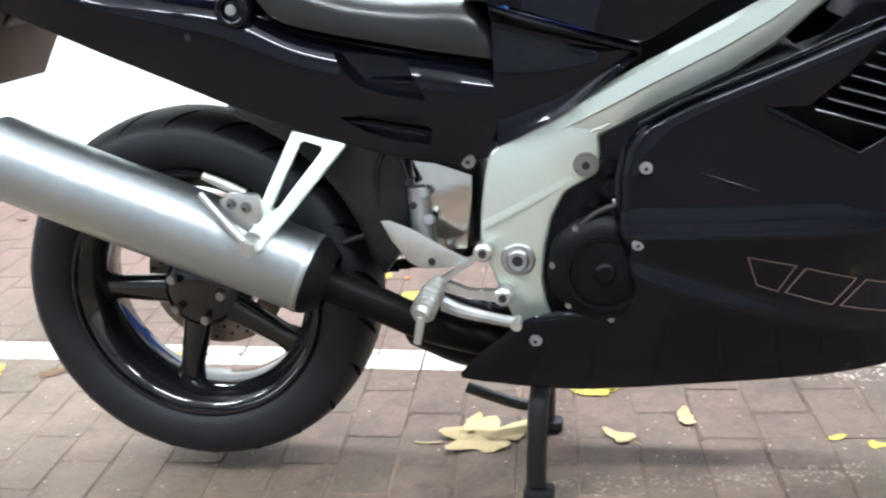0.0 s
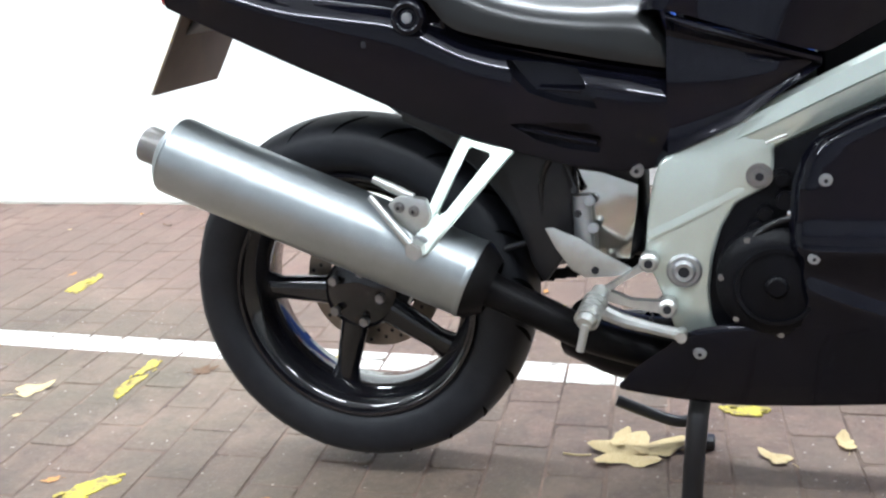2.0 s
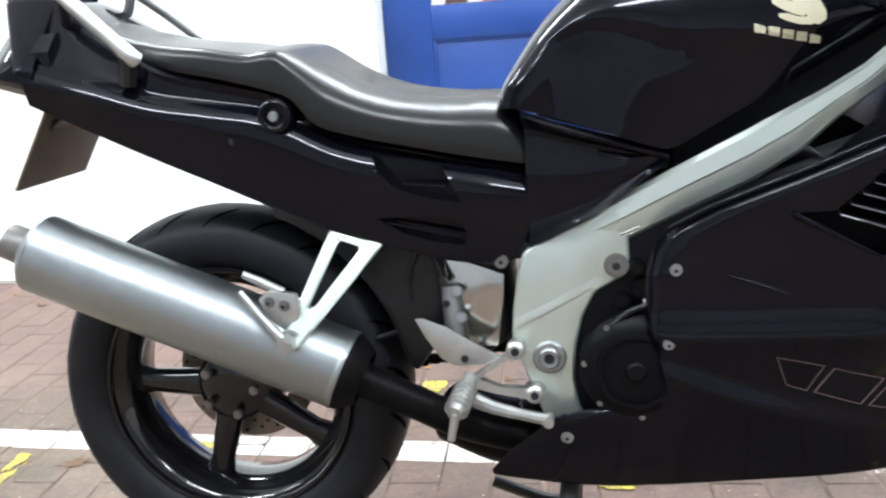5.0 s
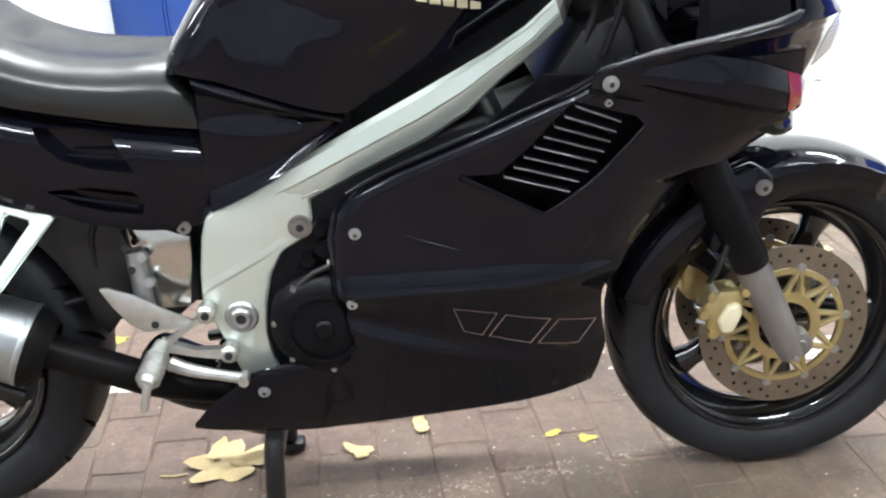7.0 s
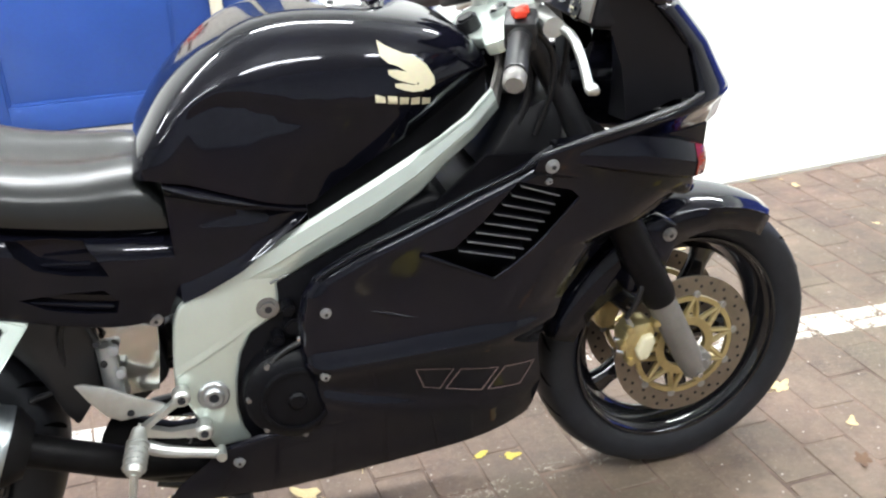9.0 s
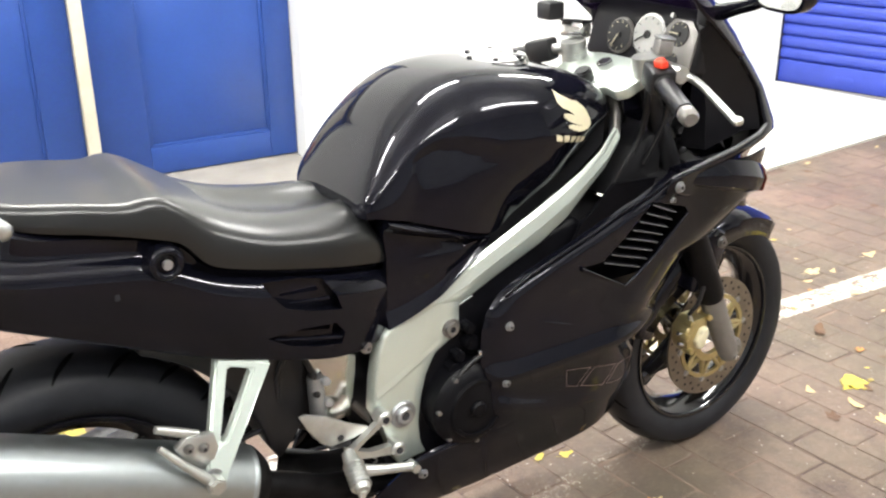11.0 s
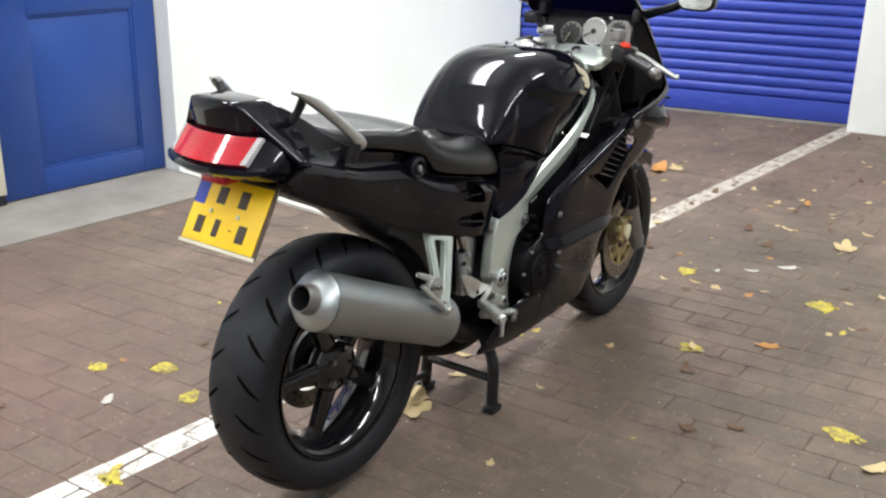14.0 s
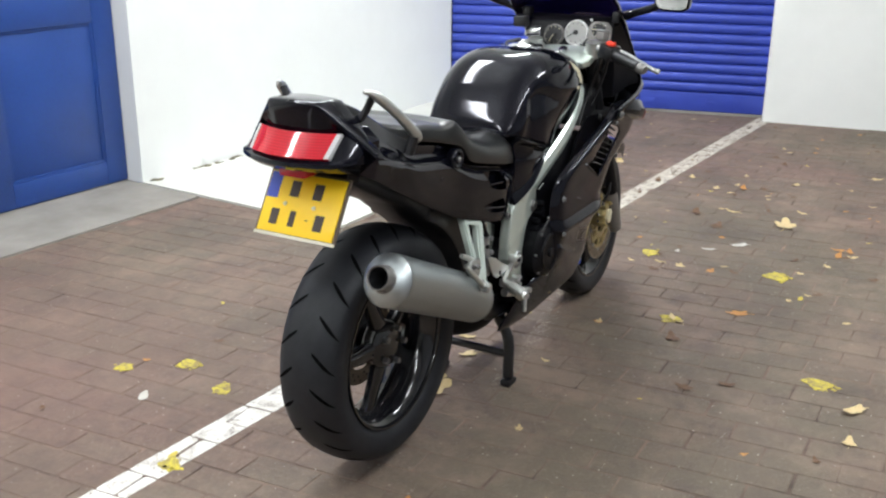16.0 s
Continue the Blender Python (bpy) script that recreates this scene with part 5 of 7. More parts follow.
for k in range(6):
    a = 2 * math.pi * k / 6
    bpart("cap_screw", disc_bm((0.88 + 0.052 * math.cos(a), 0.052 * math.sin(a), 1.018), (0, 0, 1), 0.005, 0.004, 10), M_SATIN, "", None, cap)
bpart("cap_lock", box_bm(0.862, 0.898, -0.012, 0.012, 1.020, 1.026, 0.004), M_ALU, "", 30, cap)


def on_tank(x, z, side, lift=0.0015):
    row = [p for p in tank_row(x, 200) if p[1] * side >= 0]
    best = min(row, key=lambda p: abs(p[2] - z) + (0.2 if abs(p[1]) < 0.06 else 0))
    return (x, best[1] + side * lift, best[2])


def tank_badge(name, pts, mat, label, side, lift=0.0015):
    """A flat badge that follows the tank's flank, from strips between an upper and a lower edge."""
    bm = bmesh.new()
    rows = []
    for x, z0, z1 in pts:
        rows.append([bm.verts.new(on_tank(x, z0 + (z1 - z0) * k / 6, side, lift)) for k in range(7)])
    for p, q in zip(rows, rows[1:]):
        for k in range(6):
            bm.faces.new((p[k], p[k + 1], q[k + 1], q[k]))
    return bpart(name, bm, mat, label, 60)


for side in (-1, 1):
    tank_badge("wing_badge", [(0.901, 0.958, 0.977), (0.912, 0.945, 0.969), (0.925, 0.940, 0.962), (0.938, 0.931, 0.956), (0.951, 0.916, 0.951), (0.962, 0.900, 0.943), (0.972, 0.899, 0.934), (0.982, 0.906, 0.915)], M_BADGE, "plain cream wing shaped emblem", side)
    tank_badge("wing_feather", [(0.910, 0.931, 0.937), (0.922, 0.922, 0.936), (0.938, 0.914, 0.930), (0.953, 0.910, 0.920)], M_BADGE, "", side, 0.0022)
    tank_badge("wing_feather", [(0.918, 0.911, 0.916), (0.930, 0.905, 0.915), (0.945, 0.901, 0.911), (0.963, 0.898, 0.908)], M_BADGE, "", side, 0.0029)
    for k in range(5):
        x0 = 0.886 + 0.0186 * k
        tank_badge("badge_bar", [(x0, 0.894 - 0.0046 * k, 0.906 - 0.0046 * k), (x0 + 0.0150, 0.890 - 0.0046 * k, 0.902 - 0.0046 * k)], M_BADGE, "", side)

# ---------------------------------------------------------------- side fairings
FAIR_REAR = [(0.204, 0.630), (0.214, 0.545), (0.224, 0.485), (0.236, 0.484), (0.270, 0.512), (0.310, 0.560), (0.335, 0.585), (0.350, 0.625), (0.356, 0.695), (0.385, 0.733), (0.430, 0.738), (0.500, 0.731), (0.560, 0.734), (0.600, 0.745), (0.632, 0.768), (0.660, 0.822), (0.711, 0.955), (0.766, 1.090), (0.800, 1.150)]
FAIR_FRONT = [(0.204, 0.74), (0.210, 0.86), (0.222, 0.99), (0.236, 1.125), (0.250, 1.142), (0.300, 1.155), (0.324, 1.158), (0.380, 1.150), (0.431, 1.148), (0.470, 1.165), (0.514, 1.196), (0.611, 1.288), (0.657, 1.352), (0.697, 1.406), (0.740, 1.415), (0.800, 1.415)]
FAIR_Y = [(0.204, 0.136), (0.226, 0.146), (0.250, 0.155), (0.290, 0.166), (0.340, 0.180), (0.400, 0.192), (0.450, 0.209), (0.474, 0.221), (0.481, 0.2205), (0.502, 0.209), (0.540, 0.206), (0.600, 0.206), (0.660, 0.212), (0.720, 0.222), (0.800, 0.238)]
VENT = [(1.090, 0.754), (1.178, 0.726), (1.192, 0.710), (1.165, 0.678), (1.125, 0.635), (1.085, 0.604), (1.051, 0.584), (0.930, 0.652), (0.986, 0.652), (1.030, 0.690), (1.062, 0.726)]


def inside(poly, x, z):
    hit = False
    for (x0, z0), (x1, z1) in zip(poly, poly[1:] + poly[:1]):
        if (z0 > z) != (z1 > z) and x < x0 + (z - z0) / (z1 - z0) * (x1 - x0):
            hit = not hit
    return hit


def fair_y(x, z):
    """Half width of the fairing's skin."""
    y = ease_table(FAIR_Y, z)
    xr, xf = lerp_table(FAIR_REAR, z), ease_table(FAIR_FRONT, z)
    y -= 0.030 * math.exp(-(x - xr) / 0.016) if z > 0.36 else 0.012 * math.exp(-(x - xr) / 0.03)
    y -= 0.050 * max(0.0, 1 - (xf - x) / 0.16) ** 2 if z < 0.62 else 0.030 * max(0.0, 1 - (xf - x) / 0.14) ** 2
    # ledge that runs down and forward below the rear bolt
    u = x - 0.739
    zc = 0.453 - 0.45 * u + 0.32 * u * u
    s = max(0.0, min(1.0, (zc - z) / 0.030))
    y += 0.017 * s * s * (3 - 2 * s) * math.exp(-max(0.0, zc - z - 0.030) / 0.055) * max(0.0, min(1, (1.10 - x) / 0.30)) * max(0.0, min(1, u / 0.02))
    return y


def skin(side, z_list, cols=64):
    bm = bmesh.new()
    rows = []
    for z in z_list:
        xr, xf = lerp_table(FAIR_REAR, z), ease_table(FAIR_FRONT, z)
        rows.append([bm.verts.new((xr + (xf - xr) * (k / cols) ** 1.05, side * fair_y(xr + (xf - xr) * (k / cols) ** 1.05, z), z)) for k in range(cols + 1)])
    for a, b2 in zip(rows, rows[1:]):
        for k in range(cols):
            bm.faces.new((a[k], a[k + 1], b2[k + 1], b2[k]))
    return bm


def cut_out(ob, pts, y0, y1):
    """Cuts an opening of that outline right through a thin skin."""
    cutter = new("cutter", mesh_of("cutter", prism_bm(pts, y0, y1), M_GAP))
    cutter.matrix_world = bike.matrix_world
    bpy.context.view_layer.update()
    m = ob.modifiers.new("cut", "BOOLEAN")
    m.operation, m.object, m.solver = "DIFFERENCE", cutter, "EXACT"
    dg = bpy.context.evaluated_depsgraph_get()
    me = bpy.data.meshes.new_from_object(ob.evaluated_get(dg))
    ob.modifiers.clear()
    ob.data = me
    me.shade_smooth()
    me.set_sharp_from_angle(angle=radians(55))
    bpy.data.objects.remove(cutter)


z_rows = [0.204 + 0.0045 * k for k in range(11)] + [0.254 + 0.0065 * k for k in range(40)] + [0.514 + 0.0095 * k for k in range(31)]
for side in (-1, 1):
    f = bpart("side_fairing", skin(side, z_rows), M_BLACK, "glossy black side fairing with louvred vent", 70)
    solid(f, 0.005, -1)
    cut_out(f, VENT, side * 0.30, side * 0.12)
    # lip round the vent, dark duct and slats
    lip = tube_bm([(q.x, side * (fair_y(q.x, q.z) + 0.0005), q.z) for q in smooth_line([(a, 0, c) for a, c in VENT[2:7]], 5)], 0.0032, 8)
    bpart("vent_lip", lip, M_BLACK, "polished lip of the vent", 60, f)
    lip2 = tube_bm([(q.x, side * (fair_y(q.x, q.z) + 0.0005), q.z) for q in smooth_line([(1.051, 0, 0.584), (0.99, 0, 0.618), (0.932, 0, 0.651)], 5)], [0.002 + 0.0003 * k for k in range(11)], 8)
    bpart("vent_lip", lip2, M_BLACK, "", 60, f)
    duct = prism_bm([(0.90, 0.575), (1.24, 0.575), (1.28, 0.76), (1.06, 0.775), (0.98, 0.71)], side * 0.146, side * 0.154)
    bpart("vent_duct", duct, M_ENGINE, "dark duct behind the vent", None, f)
    for k in range(8):
        x0, za = 0.994 + 0.0142 * k, 0.6455 + 0.0143 * k
        x1, zb = 1.088 + 0.0142 * k - 0.0006 * k * k, 0.6145 + 0.0147 * k
        loops, rim = [], []
        for s in (0.0, 0.25, 0.5, 0.75, 1.0):
            x, z = x0 + (x1 - x0) * s, za + (zb - za) * s
            yo = fair_y(x, z) - 0.003
            loops.append([(x, side * yo, z + 0.0016), (x, side * yo, z - 0.0016), (x, side * (yo - 0.035), z + 0.010), (x, side * (yo - 0.035), z + 0.0135)])
            rim.append((x, side * (yo + 0.001), z))
        lv = bpart("louvre", loft_bm(loops), M_ENGINE, "", 30, f)
        # bar along the slat's front, coloured as its highlight
        bpart("louvre_edge", tube_bm(rim, 0.0014, 6), M_GLINT, "louvre edge with pale highlight in its colour", 60, f)
    for x, z, r in ((0.776, 0.574, 0.0062), (0.763, 0.467, 0.0058), (0.609, 0.305, 0.0068)):
        bolt(x, side * (fair_y(x, z) + 0.001), z, r, side, f, M_STEEL)
    # raised edge line along the upper border
    edge = tube_bm([(x, side * (fair_y(x + 0.004, z) + 0.012), z + 0.001) for x, z in ((0.768, 0.632), (0.822, 0.660), (0.90, 0.690), (0.955, 0.711), (1.02, 0.7385), (1.090, 0.766), (1.145, 0.797))], 0.0035, 8)
    bpart("fairing_edge", edge, M_BLACK, "", 60, f)
    rib = tube_bm([(0.843, side * (fair_y(0.843, 0.566) - 0.001), 0.566), (0.885, side * (fair_y(0.885, 0.551)), 0.551), (0.928, side * (fair_y(0.928, 0.536) - 0.001), 0.536)], [0.001, 0.003, 0.001], 8)
    bpart("fairing_rib", rib, M_BLACK, "", 60, f)
    # outlined emblem drawn as plain slanted shapes
    for sh in ([(0.911, 0.444), (0.978, 0.428), (0.955, 0.386), (0.926, 0.396)], [(0.990, 0.424), (1.062, 0.402), (1.030, 0.362), (0.964, 0.384)], [(1.074, 0.398), (1.140, 0.378), (1.108, 0.342), (1.040, 0.360)]):
        n = len(sh)
        cx, cz = sum(p[0] for p in sh) / n, sum(p[1] for p in sh) / n
        line = [(sh[k][0] + (sh[(k + 1) % n][0] - sh[k][0]) * s / 6, sh[k][1] + (sh[(k + 1) % n][1] - sh[k][1]) * s / 6) for k in range(n) for s in range(6)]
        bm = bmesh.new()
        rings = []
        for fac in (1.0, 0.945):
            rings.append([bm.verts.new((cx + (x - cx) * fac, side * (fair_y(cx + (x - cx) * fac, cz + (z - cz) * fac) + 0.0014), cz + (z - cz) * fac)) for x, z in line])
        m = len(line)
        for k in range(m):
            bm.faces.new((rings[0][k], rings[0][(k + 1) % m], rings[1][(k + 1) % m], rings[1][k]))
        bpart("emblem_outline", bm, M_COPPER, "plain slanted copper outline", None, f)
# pockets sunk into the tail's side panels
for side in (-1, 1):
    for pts, yi, fin in (([(0.335, 0.750), (0.400, 0.741), (0.440, 0.731), (0.456, 0.705), (0.468, 0.674), (0.410, 0.686), (0.368, 0.702), (0.346, 0.728)], 0.133, ((0.378, 0.706), (0.445, 0.700))), ([(0.335, 0.655), (0.395, 0.657), (0.455, 0.652), (0.474, 0.628), (0.468, 0.608), (0.420, 0.616), (0.375, 0.630)], 0.130, ((0.350, 0.647), (0.465, 0.622)))):
        cut_out(tail, pts, side * 0.20, side * yi)
        (xa, za), (xb, zb) = fin
        bpart("scoop_fin", tube_bm([(xa, side * (yi + 0.018), za), (xb, side * (yi + 0.022), zb)], [0.0022, 0.0038], 8), M_BLACK, "", 40, tail)
# belly pan joins both sides below
belly = loft_bm([[(x, y, 0.222 + 0.012 * abs(y) / 0.1 + (0.014 if x < 0.6 else 0)) for x in (0.54, 0.66, 0.86, 0.98, 1.05)] for y in (-0.112, -0.09, 0, 0.09, 0.112)], False, False)
solid(bpart("belly_pan", belly, M_BLACK, "black belly pan under the engine", 50), 0.005)
bpart("belly_liner", prism_bm([(0.64, 0.255), (1.10, 0.265), (1.14, 0.33), (1.135, 0.44), (1.18, 0.52), (1.25, 0.60), (1.10, 0.72), (0.80, 0.62), (0.76, 0.50), (0.76, 0.40)], -0.118, 0.118, 0.01), M_SATIN, "dark radiator and inner panels", 40)

# ---------------------------------------------------------------- upper cowl and screen
COWL = [  # z, rear x, half width, front x
    (0.672, 1.385, 0.190, 1.455), (0.700, 1.320, 0.208, 1.468), (0.735, 1.215, 0.222, 1.485), (0.766, 1.110, 0.236, 1.508), (0.796, 1.118, 0.246, 1.520), (0.812, 1.185, 0.250, 1.522), (0.826, 1.270, 0.246, 1.520), (0.838, 1.350, 0.232, 1.518),
    (0.850, 1.396, 0.214, 1.504), (0.870, 1.394, 0.208, 1.492), (0.920, 1.384, 0.196, 1.463), (0.965, 1.350, 0.192, 1.428), (0.990, 1.328, 0.190, 1.408)]
SCREEN = [(0.990, 1.328, 0.190, 1.408), (1.03, 1.276, 0.195, 1.388), (1.08, 1.215, 0.198, 1.345), (1.13, 1.165, 0.192, 1.295), (1.17, 1.138, 0.178, 1.252), (1.188, 1.138, 0.160, 1.228), (1.194, 1.150, 0.136, 1.218)]


def arc_row(z, xr, w, xf, n=44, ex=2.15):
    out = []
    for j in range(n + 1):
        a = math.pi * j / n
        c, s = math.cos(a), math.sin(a)
        out.append((xr + (xf - xr) * abs(s) ** (2 / ex), -w * math.copysign(abs(c) ** (2 / ex), c), z))
    return out


def dense(table, m=3):
    out = []
    for (a, b2) in zip(table, table[1:]):
        for k in range(m):
            s = k / m
            out.append(tuple(a[i] + (b2[i] - a[i]) * s for i in range(4)))
    return out + [table[-1]]


cowl = bpart("upper_cowl", loft_bm([arc_row(*r) for r in dense(COWL)], False, False), M_BLACK, "glossy black upper cowl with pointed nose", 38)
solid(cowl, 0.005, -1)
scr = bpart("windscreen", loft_bm([[(x, y, z) for x, y, z in arc_row(*r)] for r in dense(SCREEN)], False, False), M_SCREEN, "dark smoked windscreen", 60)
solid(scr, 0.004, -1)
for side in (-1, 1):
    # pale bar that draws the highlight on the black ridge
    ridge = tube_bm([(1.125, side * 0.236, 0.796), (1.20, side * 0.248, 0.818), (1.28, side * 0.244, 0.830), (1.36, side * 0.229, 0.842), (1.402, side * 0.212, 0.852)], [0.0025, 0.0040, 0.0046, 0.0040, 0.0025], 10)
    bpart("cowl_ridge", ridge, M_GLINT, "cowl edge with pale highlight in its colour", 60, cowl)
    pod = loft_bm([[(x, side * (yc + dy), zc + dz) for dy, dz in ((-0.02, 0.5 * h), (wd * 0.5, 0.55 * h), (wd, 0.1 * h), (wd * 0.8, -0.35 * h), (0.0, -0.55 * h), (-0.03, -0.4 * h))] for x, yc, wd, zc, h in ((1.150, 0.222, 0.012, 0.790, 0.030), (1.200, 0.226, 0.020, 0.786, 0.045), (1.270, 0.228, 0.028, 0.775, 0.060), (1.340, 0.222, 0.032, 0.757, 0.065), (1.385, 0.212, 0.030, 0.742, 0.058), (1.402, 0.204, 0.022, 0.735, 0.046))])
    pd = bpart("indicator_pod", pod, M_BLACK, "black wing shaped indicator pod", 40, cowl)
    li = loft_bm([[(x, side * (yc + dy), zc + dz) for dy, dz in ((-0.03, 0.5 * h), (wd * 0.5, 0.55 * h), (wd, 0.1 * h), (wd * 0.8, -0.35 * h), (0.0, -0.55 * h), (-0.03, -0.4 * h))] for x, yc, wd, zc, h in ((1.384, 0.2125, 0.031, 0.7425, 0.058), (1.404, 0.205, 0.024, 0.738, 0.052), (1.420, 0.196, 0.010, 0.735, 0.036))])
    bpart("indicator_lens", li, M_ORANGE, "orange indicator lens", 40, cowl)
    bolt(1.138, side * 0.243, 0.778, 0.0078, side, cowl, M_STEEL)
    bolt(1.138, side * 0.226, 0.749, 0.0048, side, cowl, M_STEEL)
    inner = loft_bm([[(x, side * y, z) for x, y, z in row] for row in (
        [(1.392, 0.206, 0.842), (1.388, 0.198, 0.880), (1.380, 0.192, 0.920), (1.346, 0.188, 0.965), (1.325, 0.186, 0.990), (1.282, 0.184, 1.030), (1.250, 0.181, 1.060)],
        [(1.370, 0.180, 0.835), (1.365, 0.178, 0.870), (1.350, 0.175, 0.910), (1.320, 0.172, 0.955), (1.300, 0.172, 0.985), (1.270, 0.172, 1.020), (1.245, 0.172, 1.050)],
        [(1.300, 0.150, 0.800), (1.296, 0.150, 0.850), (1.290, 0.152, 0.890), (1.272, 0.154, 0.940), (1.262, 0.155, 0.970), (1.255, 0.156, 1.010), (1.250, 0.156, 1.045)],
        [(1.300, 0.080, 0.790), (1.300, 0.090, 0.840), (1.298, 0.100, 0.880), (1.290, 0.110, 0.930), (1.285, 0.120, 0.960), (1.280, 0.130, 1.000), (1.280, 0.135, 1.035)])], False, False)
    bpart("inner_panel", inner, M_GREYPLASTIC, "dull dark grey inner cowl panel", 60, cowl)
    my = 0.360
    stalk = tube_bm(smooth_line([(1.262, side * 0.170, 1.075), (1.262, side * (0.215 + 0.3 * (my - 0.335)), 1.092), (1.245, side * (my - 0.075), 1.112), (1.236, side * (my - 0.047), 1.128)], 4), [0.017, 0.016, 0.016, 0.015, 0.014, 0.013, 0.013, 0.013, 0.013, 0.013, 0.013, 0.012, 0.012], 10)
    mirror = bpart("mirror", stalk, M_BLACK, "black mirror on a short stalk", 60)
    bpart("mirror_rubber", box_bm(1.240, 1.285, min(side * 0.150, side * 0.178), max(side * 0.150, side * 0.178), 1.055, 1.095, 0.008), M_SATIN, "", 40, mirror)
    loops = []
    for x, sc in ((1.214, 0.94), (1.216, 1.0), (1.237, 0.98), (1.262, 0.78), (1.275, 0.45)):
        loops.append([(x, side * my + sc * 0.061 * math.copysign(abs(math.cos(t)) ** 0.55, math.cos(t)), 1.150 + sc * 0.043 * math.copysign(abs(math.sin(t)) ** 0.62, math.sin(t))) for t in [2 * math.pi * k / 32 for k in range(32)]])
    shell = loft_bm(loops)
    bmesh.ops.rotate(shell, cent=(1.235, side * my, 1.150), matrix=Matrix.Rotation(radians(8 * side if side < 0 else 2), 3, "Z"), verts=shell.verts)
    bpart("mirror_shell", shell, M_BLACK, "", 50, mirror)
    gl = bmesh.new()
    gl.faces.new([gl.verts.new((1.2125, side * my + 0.055 * math.copysign(abs(math.cos(t)) ** 0.55, math.cos(t)), 1.150 + 0.037 * math.copysign(abs(math.sin(t)) ** 0.62, math.sin(t)))) for t in [2 * math.pi * k / 32 for k in range(32)]])
    bmesh.ops.extrude_face_region(gl, geom=gl.faces[:])
    bmesh.ops.rotate(gl, cent=(1.235, side * my, 1.150), matrix=Matrix.Rotation(radians(8 * side if side < 0 else 2), 3, "Z"), verts=gl.verts)
    bpart("mirror_glass", gl, M_MIRROR, "clear mirror glass", None, mirror)
head = loft_bm([arc_row(z, 1.42, w, xf + 0.006, 24, 2.4) for z, w, xf in ((0.742, 0.095, 1.503), (0.765, 0.112, 1.523), (0.795, 0.118, 1.532), (0.815, 0.105, 1.533))], False, False)
bpart("headlamp", head, M_CLEAR, "clear headlamp glass in the nose", 60)

# ---------------------------------------------------------------- instruments
dash = prism_bm([(1.235, 0.955), (1.262, 1.052), (1.300, 1.075), (1.345, 1.04), (1.345, 0.94)], -0.158, 0.158, 0.014, 3)
panel = bpart("instrument_panel", dash, M_GREYPLASTIC, "grey instrument panel behind the screen", 40)
n_dash = Vector((-0.963, 0, 0.268)).normalized()


def gauge(y, s, r, face, label):
    p = Vector((1.235, 0, 0.955)).lerp(Vector((1.262, 0, 1.052)), s)
    p.y = y
    d = bpart("gauge", disc_bm(p, n_dash, r * 1.15, 0.016, 32, 0.003), M_CHROME if r < 0.03 or face is M_DIAL else M_FORK, label, 30, panel)
    bpart("dial", disc_bm(p + n_dash * 0.0085, n_dash, r, 0.002, 32), face, "", None, panel)
    bpart("dial_boss", disc_bm(p + n_dash * 0.0105, n_dash, r * 0.22, 0.004, 16), M_SATIN, "", None, panel)
    needle = box_bm(-0.0012, 0.0012, -0.0012, r * 0.85, 0, 0.0015)
    bmesh.ops.transform(needle, matrix=Matrix.Translation(p + n_dash * 0.0125) @ n_dash.to_track_quat("Z", "Y").to_matrix().to_4x4() @ pose(0, 0, 0, 0, 0, 130 + 400 * y), verts=needle.verts)
    bpart("needle", needle, M_BADGE if face is not M_DIAL else M_GAP, "", None, panel)
    for k in range(9):
        a = radians(-40 + 32.5 * k)
        t = box_bm(-0.0008, 0.0008, r * 0.78, r * 0.93, 0, 0.0006)
        bmesh.ops.transform(t, matrix=Matrix.Translation(p + n_dash * 0.0096) @ n_dash.to_track_quat("Z", "Y").to_matrix().to_4x4() @ Matrix.Rotation(a, 4, "Z"), verts=t.verts)
        bpart("tick", t, M_GAP if face is M_DIAL else M_BADGE, "", None, panel)
    return d


side_plate = prism_bm([(-0.150, 0.010), (-0.150, 0.085), (-0.130, 0.104), (-0.082, 0.104), (-0.066, 0.085), (-0.066, 0.010)], 0.0, 0.006, 0.002)
bmesh.ops.transform(side_plate, matrix=Matrix(((0, n_dash.x, 0.268, 1.235), (1, 0, 0, 0), (0, n_dash.z, 0.963, 0.955), (0, 0, 0, 1))), verts=side_plate.verts)
bpart("gauge_plate", side_plate, M_FORK, "grey plate that holds two small dials", 40, panel)
gauge(0.055, 0.50, 0.032, M_SATIN, "black speed dial with pale ticks")
gauge(-0.025, 0.62, 0.038, M_DIAL, "pale faced rev counter")
gauge(-0.105, 0.75, 0.024, M_SATIN, "small oval temperature dial")
gauge(-0.100, 0.22, 0.017, M_SATIN, "small warning dial")
bpart("warning_lamp", disc_bm((1.262, -0.072, 1.060), (-0.9, 0, 0.4), 0.005, 0.006, 12), M_CLEAR, "", None, panel)

